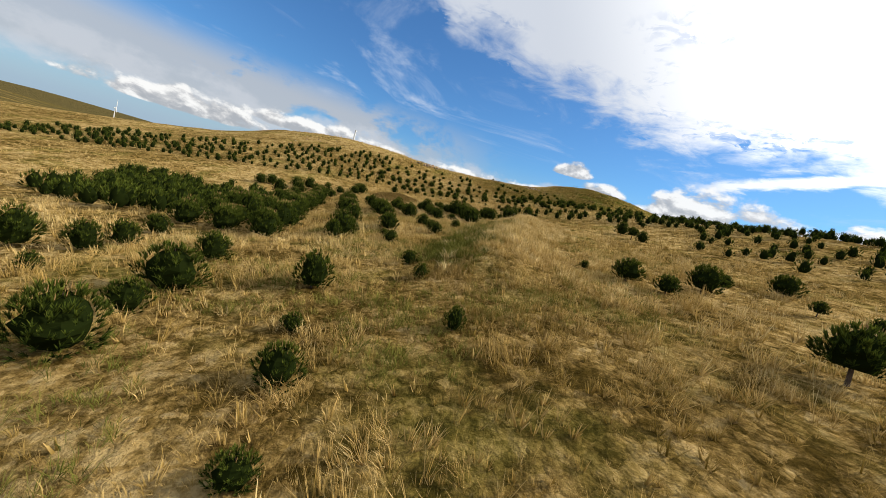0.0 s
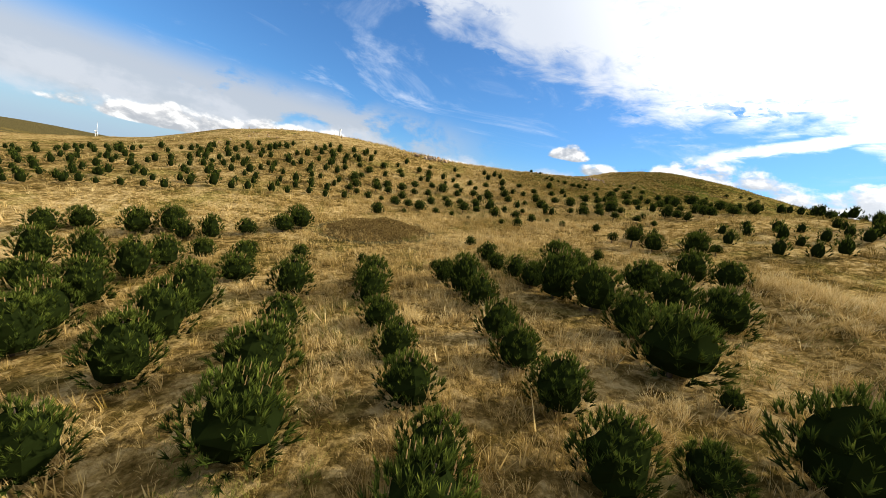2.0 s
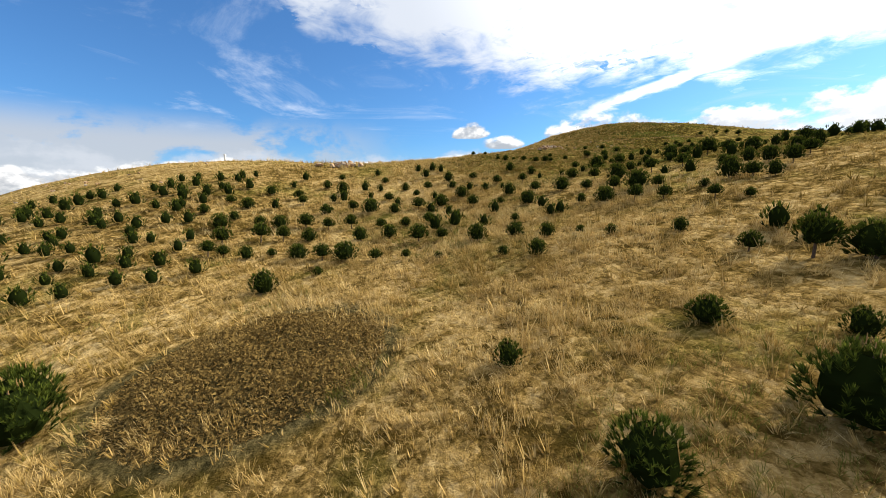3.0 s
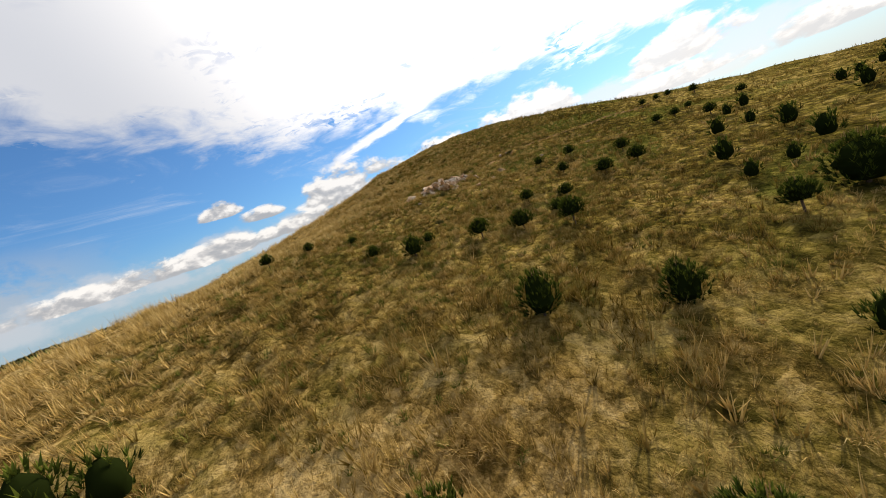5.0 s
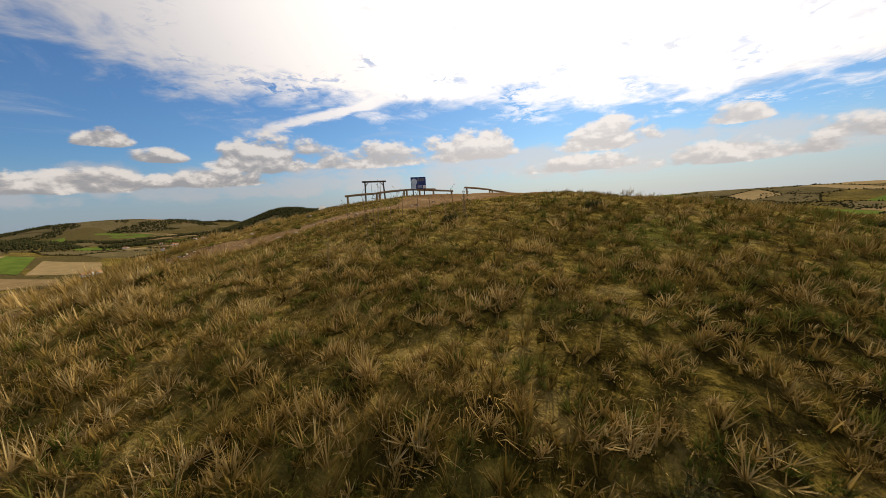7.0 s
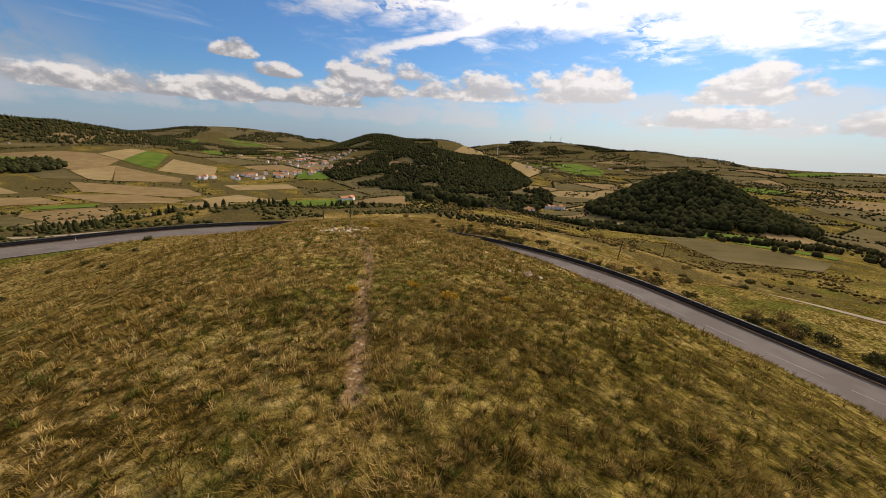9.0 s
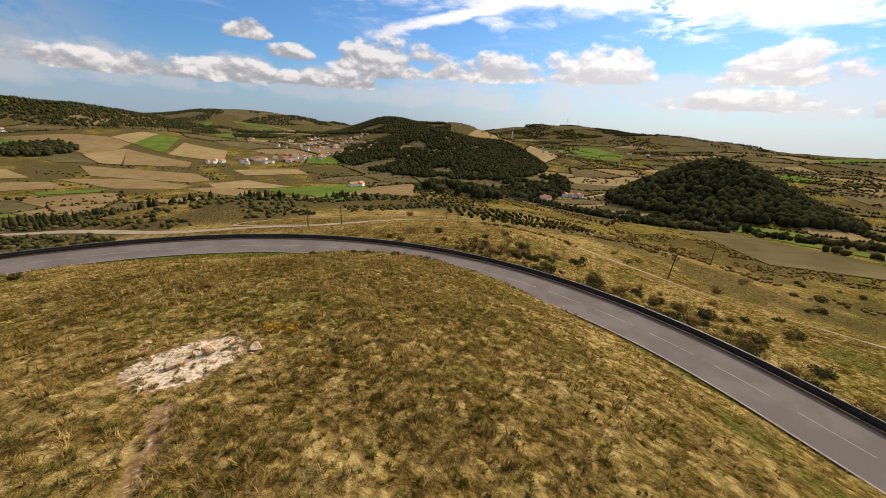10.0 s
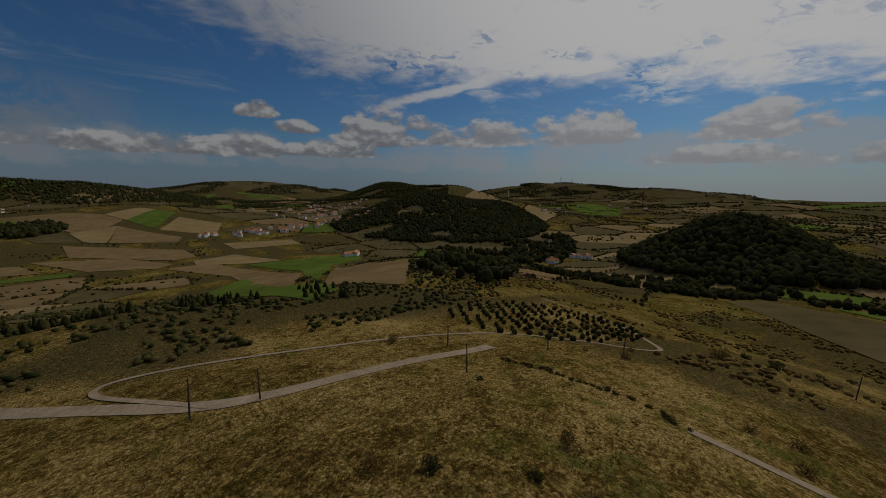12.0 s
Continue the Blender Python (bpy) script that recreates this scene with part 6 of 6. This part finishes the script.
def field(kind, corners):
    """A field draped over the ground."""
    mat, label = kind
    FIELDS.append(list(corners))
    bm = bmesh.new()
    bm.faces.new([bm.verts.new((x, y, 0)) for x, y in corners])
    bmesh.ops.triangulate(bm, faces=bm.faces)
    size = max(math.hypot(a[0] - b[0], a[1] - b[1]) for a in corners for b in corners)
    cuts = min(3, max(2, int(math.log2(size / 25))))
    for _ in range(cuts):
        bmesh.ops.subdivide_edges(bm, edges=bm.edges, cuts=1, use_grid_fill=True)
    xs, ys = np.array([v.co.x for v in bm.verts]), np.array([v.co.y for v in bm.verts])
    d = np.hypot(xs - HUB[0], ys - HUB[1])
    zs = height(xs, ys) + 0.25 + d * 0.0006
    for v, z in zip(bm.verts, zs):
        v.co.z = z
    ob = part("field", bm, mat)
    tagged(ob, label, "field", kind="structure")


crop = (M_CROP, "bright green crop field in the valley")
stubble = (M_STUBBLE, "tan stubble field in the valley")
plough = (M_PLOUGH, "brown ploughed field in the valley")
meadow = (M_MEADOW, "rough olive meadow in the valley")
field(crop, [(137, 1465), (205, 1611), (249, 1567), (186, 1353)])
field(stubble, [(193, 1336), (249, 1498), (334, 1399), (286, 1219)])
field(stubble, [(96, 1542), (172, 1639), (205, 1611), (137, 1465)])
field(plough, [(-125, 1613), (19, 1593), (92, 1544), (133, 1465), (83, 1347), (49, 1348), (7, 1434)])
field(meadow, [(-52, 1421), (15, 1420), (65, 1231), (3, 1259)])
field(stubble, [(42, 1351), (120, 1402), (102, 1204), (71, 1227)])
field(plough, [(120, 1402), (223, 1218), (208, 1148), (105, 1202)])
field(crop, [(-189, 1573), (-85, 1567), (5, 1474), (0, 1431), (-110, 1415), (-161, 1433)])
field(plough, [(42, 1205), (207, 1049), (216, 966), (183, 944), (59, 1067)])
field(plough, [(18, 1049), (129, 1000), (179, 911), (158, 881), (87, 912)])
field(plough, [(166, 874), (222, 885), (283, 687), (217, 522), (221, 754)])
field(crop, [(260, 838), (366, 854), (371, 790), (229, 504), (294, 714)])
field(crop, [(366, 854), (443, 846), (417, 777), (353, 741)])
field(crop, [(182, 651), (229, 719), (220, 484), (204, 415), (182, 398), (172, 471)])
field(stubble, [(205, 925), (268, 955), (315, 852), (272, 848), (203, 880)])
field(plough, [(340, 714), (284, 513), (306, 498), (232, 401), (207, 446)])
field(stubble, [(-126, 1265), (-48, 1182), (-11, 1076), (-87, 1080)])
field(plough, [(-79, 1042), (14, 1020), (43, 936), (-31, 947), (-66, 977)])
field(crop, [(8, 913), (78, 914), (75, 881), (15, 883)])
field(stubble, [(278, 1095), (408, 1081), (404, 1013), (282, 1014)])
field(crop, [(2406, 1620), (2561, 1437), (1999, 1024), (1626, 881), (1574, 996)])
field(crop, [(503, 259), (469, 187), (443, 190), (467, 237)])
field(meadow, [(462, 311), (505, 294), (412, 192), (362, 196), (357, 240)])
field(meadow, [(1515, 317), (1414, 187), (1267, 108), (1063, 126), (1191, 195)])
field(plough, [(1559, 262), (1689, 73), (1303, 107), (1469, 213)])
field(stubble, [(1876, 2004), (2844, 2573), (1209, 1063), (1045, 1062)])


def inside(p, poly):
    hit = False
    for (x0, y0), (x1, y1) in zip(poly, poly[1:] + poly[:1]):
        if (y0 > p[1]) != (y1 > p[1]) and p[0] < (x1 - x0) * (p[1] - y0) / (y1 - y0) + x0:
            hit = not hit
    return hit


def clip_half(poly, m, n):
    """Keep the part of a polygon that lies behind the line through m with normal n."""
    out = []
    for a, b in zip(poly, poly[1:] + poly[:1]):
        da = (a[0] - m[0]) * n[0] + (a[1] - m[1]) * n[1]
        db = (b[0] - m[0]) * n[0] + (b[1] - m[1]) * n[1]
        if da <= 0:
            out.append(a)
        if da * db < 0:
            f = da / (da - db)
            out.append((a[0] + (b[0] - a[0]) * f, a[1] + (b[1] - a[1]) * f))
    return out


HEDGES = []


def patchwork():
    """Irregular fields over the rest of the farmland, with hedges along their borders."""
    g = random.Random(91)
    drawn = list(FIELDS)
    seeds, r = [], 360.0
    while r < 4600:
        wide = 4200 / (r + 260) + 2.2
        az = -22 + g.uniform(0, wide)
        while az < 116:
            seeds.append(bearing(az + g.uniform(-0.3, 0.3) * wide, r * g.uniform(0.94, 1.07)))
            az += wide * g.uniform(0.8, 1.3)
        r *= 1.135
    for i, c in enumerate(seeds):
        near = sorted(seeds, key=lambda q: (q[0] - c[0]) ** 2 + (q[1] - c[1]) ** 2)[1:15]
        reach = 0.16 * math.hypot(c[0] - HUB[0], c[1] - HUB[1]) + 20
        poly = [(c[0] - reach, c[1] - reach), (c[0] + reach, c[1] - reach), (c[0] + reach, c[1] + reach), (c[0] - reach, c[1] + reach)]
        for q in near:
            poly = clip_half(poly, ((c[0] + q[0]) / 2, (c[1] + q[1]) / 2), (q[0] - c[0], q[1] - c[1]))
        if len(poly) < 3:
            continue
        clash = any(inside(c, f) or any(inside(p, f) for p in poly) or any(inside(p, poly) for p in f) for f in drawn)
        if clash:
            continue
        for a, b in zip(poly, poly[1:] + poly[:1]):
            if g.random() < 0.62:
                HEDGES.append((a, b))
        d = math.hypot(c[0] - HUB[0], c[1] - HUB[1])
        pick = g.random()
        if pick < 0.30 or d < 430 and pick < 0.6:
            continue
        kind = meadow if pick < 0.62 else plough if pick < 0.80 else stubble if pick < 0.90 else crop if pick < 0.95 else meadow
        shrink = [(c[0] + (x - c[0]) * 0.97, c[1] + (y - c[1]) * 0.97) for x, y in poly]
        field(kind, shrink)


patchwork()


def icosphere(div):
    bm = bmesh.new()
    bmesh.ops.create_icosphere(bm, subdivisions=div, radius=1.0)
    v = np.array([tuple(p.co) for p in bm.verts])
    f = np.array([[q.index for q in face.verts] for face in bm.faces])
    bm.free()
    return v, f


OCTA = (np.array([(1, 0, 0), (-0.5, 0.87, 0), (-0.5, -0.87, 0), (0.1, 0.1, 1), (0, -0.1, -0.9)], float), np.array([(0, 1, 3), (1, 2, 3), (2, 0, 3), (1, 0, 4), (2, 1, 4), (0, 2, 4)]))
BALLS = {0: OCTA, 1: icosphere(1), 2: icosphere(2)}


def crowns(name, x, y, radius, tall, mat, label, category, div=1, seed=3, cone=False):
    """Many tree crowns with broken outlines, joined: woods too far off to count."""
    g = np.random.default_rng(seed)
    v0, f0 = BALLS[div]
    n, m = len(x), len(v0)
    lump = 1 + g.uniform(-0.38, 0.30, (n, m))
    v = v0[None] * lump[..., None]
    if cone:
        squeeze = np.clip(1.05 - 0.62 * (v0[None, :, 2:3] + 1) * 0.5 * 1.35, 0.12, 1.2)
        v[..., :2] *= squeeze
    v = v * np.stack([radius, radius, tall * 0.5], -1)[:, None, :]
    z = height(x, y)
    v += np.stack([x, y, z + tall * 0.42], -1)[:, None, :]
    f = (f0[None] + (np.arange(n) * m)[:, None, None]).reshape(-1, 3)
    t = np.repeat(g.uniform(-0.05, 0.5, n), m)
    me = array_mesh(name, v.reshape(-1, 3), f, mat, t)
    return tagged(new(name, me), label, category, kind="stuff")


def scatter(az, d, across, deep, n, seed, keep=None):
    g = np.random.default_rng(seed)
    cx, cy = bearing(az, d)
    a, q = g.uniform(0, 2 * math.pi, n), np.sqrt(g.uniform(0, 1, n))
    u, w = across * q * np.cos(a), deep * q * np.sin(a)
    r = math.radians(az)
    x, y = cx + u * math.cos(r) + w * math.sin(r), cy - u * math.sin(r) + w * math.cos(r)
    if keep is not None:
        ok = value_noise(x, y, keep[0], seed) > keep[1]
        x, y = x[ok], y[ok]
    return x, y


g = np.random.default_rng(40)


def wood(name, az, d, across, deep, n, size, label, seed, keep=None, mat=M_WOOD_CROWN, div=1):
    x, y = scatter(az, d, across, deep, n, seed, keep)
    lo, hi = 1.5, 2.4
    if name == "scrub":
        lo, hi = 0.9, 1.5
        ok = road_distance(x, y) > 9
        for line in (TRACK, LOWER_TRACK, LOOP_TRACK):
            ok &= segment_distance(x, y, line) > 4.5
        if d < 1000:
            ok &= np.array([not any(inside(p, f) for f in FIELDS[:26]) for p in zip(x, y)])
        x, y = x[ok], y[ok]
    crowns(name, x, y, size * g.uniform(0.6, 1.15, len(x)), size * g.uniform(lo, hi, len(x)), mat, label, "wood", div, seed)


wood("woodland", 80, 635, 145, 150, 2300, 6.0, "dark evergreen wood covering a rounded hill", 51, None, M_WOOD_CROWN, 1)
wood("woodland", 41, 1150, 320, 340, 7000, 5.2, "dark mixed wood over the middle hill", 52, (70, 0.28))
wood("woodland", 33, 2600, 420, 420, 5000, 8.0, "distant dark wood on a bluff", 53, (160, 0.3), M_WOOD_CROWN, 0)
wood("woodland", -4, 2650, 620, 360, 3600, 8.0, "distant dark wood along the ridge", 54, (190, 0.36), M_WOOD_CROWN, 0)
wood("woodland", 16, 2450, 520, 420, 3000, 7.0, "patchy distant woods behind the village", 55, (120, 0.5), M_WOOD_CROWN, 0)
wood("woodland", 68, 3000, 1100, 700, 4000, 6.5, "scattered copses on the far slopes", 56, (150, 0.62), M_WOOD_CROWN, 0)
wood("woodland", 51, 900, 150, 330, 1300, 5.5, "dark trees along the valley side", 57, (60, 0.42))
wood("woodland", 66, 430, 150, 60, 420, 3.6, "dark thicket along the foot of the hill", 58, (30, 0.35), M_WOOD_CROWN, 2)
wood("woodland", -7, 1180, 66, 75, 320, 6.0, "small dark plantation among the fields", 59)
wood("woodland", 45, 330, 40, 110, 240, 3.6, "dark trees on the end of the spur", 60, (24, 0.3), M_WOOD_CROWN, 2)
wood("woodland", 90, 470, 150, 150, 1100, 3.2, "hedges and thickets below the hill", 61, (40, 0.6), M_HEDGE, 1)
wood("scrub", 20, 700, 440, 440, 2600, 1.9, "scattered bushes among the valley fields", 62, (45, 0.58))
wood("scrub", 12, 300, 200, 95, 2600, 1.6, "low dark scrub on the slope below the track", 63, (22, 0.45), M_BUSH)
wood("scrub", 6, 190, 170, 70, 2800, 1.2, "low dark scrub below the track", 68, (20, 0.42), M_BUSH)
wood("scrub", 62, 1600, 900, 700, 5200, 4.2, "hedgerows and trees over the far farmland", 64, (80, 0.55), M_WOOD_CROWN, 0)
wood("scrub", 96, 1500, 500, 700, 3800, 4.0, "hedgerow trees over the far farmland", 65, (70, 0.55), M_WOOD_CROWN, 0)
wood("scrub", 30, 1900, 500, 500, 2400, 4.5, "trees round the village", 66, (60, 0.5), M_WOOD_CROWN, 0)
wood("woodland", 14, 4150, 1000, 420, 4200, 8.5, "distant patchy woods on the far ridge", 69, (170, 0.5), M_WOOD_CROWN, 0)
wood("woodland", 60, 3700, 900, 420, 3600, 8.0, "distant patchy woods along the skyline", 74, (150, 0.52), M_WOOD_CROWN, 0)
wood("scrub", 76, 225, 135, 100, 4200, 0.95, "brown scrub on the lower slope", 67, (16, 0.5), M_BRAMBLE)


def hedges():
    """Bushes strung along the field borders."""
    gx = np.random.default_rng(92)
    xs, ys, rs = [], [], []
    for a, b in HEDGES:
        if math.hypot(a[0] - HUB[0], a[1] - HUB[1]) > 3000:
            continue
        ln = math.hypot(b[0] - a[0], b[1] - a[1])
        d = math.hypot(a[0] - HUB[0], a[1] - HUB[1])
        step = 3.0 + d * 0.0032
        n = int(ln / step)
        f = (np.arange(n) + gx.uniform(-0.3, 0.3, n)) / max(1, n)
        keep = gx.uniform(0, 1, n) < 0.8
        f = f[keep]
        xs.append(a[0] + (b[0] - a[0]) * f + gx.normal(0, 1.2, len(f)))
        ys.append(a[1] + (b[1] - a[1]) * f + gx.normal(0, 1.2, len(f)))
        rs.append(gx.uniform(0.6, 1.25, len(f)) * (1.3 + d * 0.0015))
    x, y, r = np.concatenate(xs), np.concatenate(ys), np.concatenate(rs)
    crowns("hedge", x, y, r, r * gx.uniform(1.3, 2.0, len(x)), M_HEDGE, "dark hedgerows between the valley fields", "hedge", 0, 93)


hedges()


def conifers():
    gx = np.random.default_rng(70)
    x = np.concatenate([gx.uniform(48, 148, 190), gx.uniform(140, 205, 70)])
    y = np.concatenate([gx.uniform(415, 500, 190), gx.uniform(395, 450, 70)])
    ok = value_noise(x, y, 26, 71) > 0.36
    x, y = x[ok], y[ok]
    crowns("conifer_wood", x, y, gx.uniform(1.0, 1.8, len(x)), gx.uniform(3.0, 5.5, len(x)), M_WOOD_CROWN, "dark green young conifers below the track", "wood", 2, 72, True)


conifers()


def olive_rows():
    xs, ys = [], []
    for i in range(17):
        for j in range(13):
            u, w = (i - 8) * 4.3 + random.gauss(0, 0.3), (j - 6) * 4.3 + random.gauss(0, 0.3)
            if (u / 36) ** 2 + (w / 27) ** 2 < 1 and random.random() < 0.93:
                xs.append(242 + u * 0.80 + w * 0.60)
                ys.append(327 - u * 0.60 + w * 0.80)
    n = len(xs)
    crowns("olive_grove", np.array(xs), np.array(ys), np.random.default_rng(3).uniform(0.6, 1.0, n), np.random.default_rng(4).uniform(1.3, 2.0, n), M_WOOD_CROWN, "rows of small dark trees in a plantation", "grove", 2, 73)


olive_rows()


def house(w, l, h, seed):
    root = new("house")
    part("wall", box(w, l, h + 1.5, (0, 0, h / 2 - 0.75)), M_WHITE, root, "whitewashed walls")
    e = 0.4
    v = [(-w / 2 - e, -l / 2 - e, h), (w / 2 + e, -l / 2 - e, h), (w / 2 + e, l / 2 + e, h), (-w / 2 - e, l / 2 + e, h), (0, -l / 2 - e, h + w * 0.28), (0, l / 2 + e, h + w * 0.28)]
    mesh_object("roof", v, [(0, 1, 4), (2, 3, 5), (1, 2, 5, 4), (3, 0, 4, 5), (3, 2, 1, 0)], M_TILE_ROOF, root)
    for s in (-1, 1):
        for k in (-1, 1):
            part("window", box(0.06, 0.9, 1.1, (s * (w / 2 + 0.01), k * l * 0.26, h * 0.55)), M_PANE, root)
    return tagged(root, "white house with an orange tiled roof", "house", "village houses")


HOUSES = [house(8, 12, 5.5, 1), house(7, 9, 6.5, 2), house(10, 18, 5, 3)]
first = [True] * 3


def put_house(x, y):
    k = random.randrange(3)
    s = random.uniform(0.9, 1.25)
    m = pose(x, y, ground_at(x, y), 0, 0, random.uniform(0, 180)) @ Matrix.Diagonal((s, s, s, 1))
    if first[k]:
        first[k] = False
        HOUSES[k].matrix_basis = m
        return
    copy_thing(HOUSES[k], m).matrix_basis = m


for x, y, spread, n in ((440, 1235, 45, 16), (350, 1205, 30, 8), (540, 1290, 50, 14), (640, 1480, 70, 16), (780, 1780, 110, 24), (1000, 2080, 150, 26), (650, 1240, 30, 8), (-85, 1395, 22, 7), (650, 575, 16, 4), (725, 556, 18, 4), (275, 1200, 14, 3), (420, 840, 20, 3), (560, 90, 18, 6), (640, -20, 25, 5), (-300, 2300, 160, 10), (1700, 1250, 300, 14)):
    for k in range(n):
        put_house(x + random.gauss(0, spread), y + random.gauss(0, spread * 0.6))


def ruin(x, y, w, l, turn):
    root = new("stone_hut")
    root.matrix_basis = pose(x, y, ground_at(x, y), 0, 0, turn)
    for px, py, sx, sy, h in ((-w / 2, 0, 0.5, l, 2.2), (w / 2, 0, 0.5, l, 1.8), (0, -l / 2, w, 0.5, 2.6), (0, l / 2, w, 0.5, 1.6)):
        part("wall", box(sx, sy, h + 1, (px, py, h / 2 - 0.5), 0.05), M_DARKWOOD, root)
    return tagged(root, "dark ruined stone hut with broken walls", "hut")


ruin(318, 404, 7, 9, 20)
ruin(334, 398, 6, 7, 60)


def turbine(x, y, h, turn):
    root = new("wind_turbine")
    root.matrix_basis = pose(x, y, ground_at(x, y), 0, 0, turn)
    rod("tower", [(0, 0, -2), (0, 0, h * 0.5), (0, 0, h)], (2.2, 1.8, 1.2), M_WHITE, root, segs=12)
    part("nacelle", box(3, 8, 3, (0, 1, h + 1), 0.4), M_WHITE, root)
    for k in range(3):
        a = radians(90 + 120 * k)
        r = h * 0.52
        rod("blade", [(0, -3.6, h + 1), (0.35 * r * math.cos(a), -3.7, h + 1 + 0.35 * r * math.sin(a)), (r * math.cos(a), -3.8, h + 1 + r * math.sin(a))], (0.8, 1.1, 0.25), M_WHITE, root, segs=6)
    return tagged(root, "white three bladed wind turbine on a ridge", "turbine", "wind turbines")


for az, d, h, t in ((51.5, 3300, 62, 30), (59, 4100, 60, 10), (60.5, 4150, 60, 50)):
    x, y = bearing(az, d)
    turbine(x, y, h, t)


def white_tower(x, y, top):
    root = new("white_tower")
    base = ground_at(x, y)
    root.matrix_basis = pose(x, y, base)
    h = top - base
    rod("shaft", [(0, 0, -2), (0, 0, h * 0.5), (0, 0, h)], (1.7, 1.4, 0.9), M_WHITE, root, segs=12)
    part("head", box(1.6, 3.4, 1.6, (0, 0.5, h + 0.5), 0.2), M_WHITE, root)
    return tagged(root, "slim white tower standing behind the ridge", "tower")


white_tower(-160, 509, 59)
turbine(-1450, 1500, 70, 140)
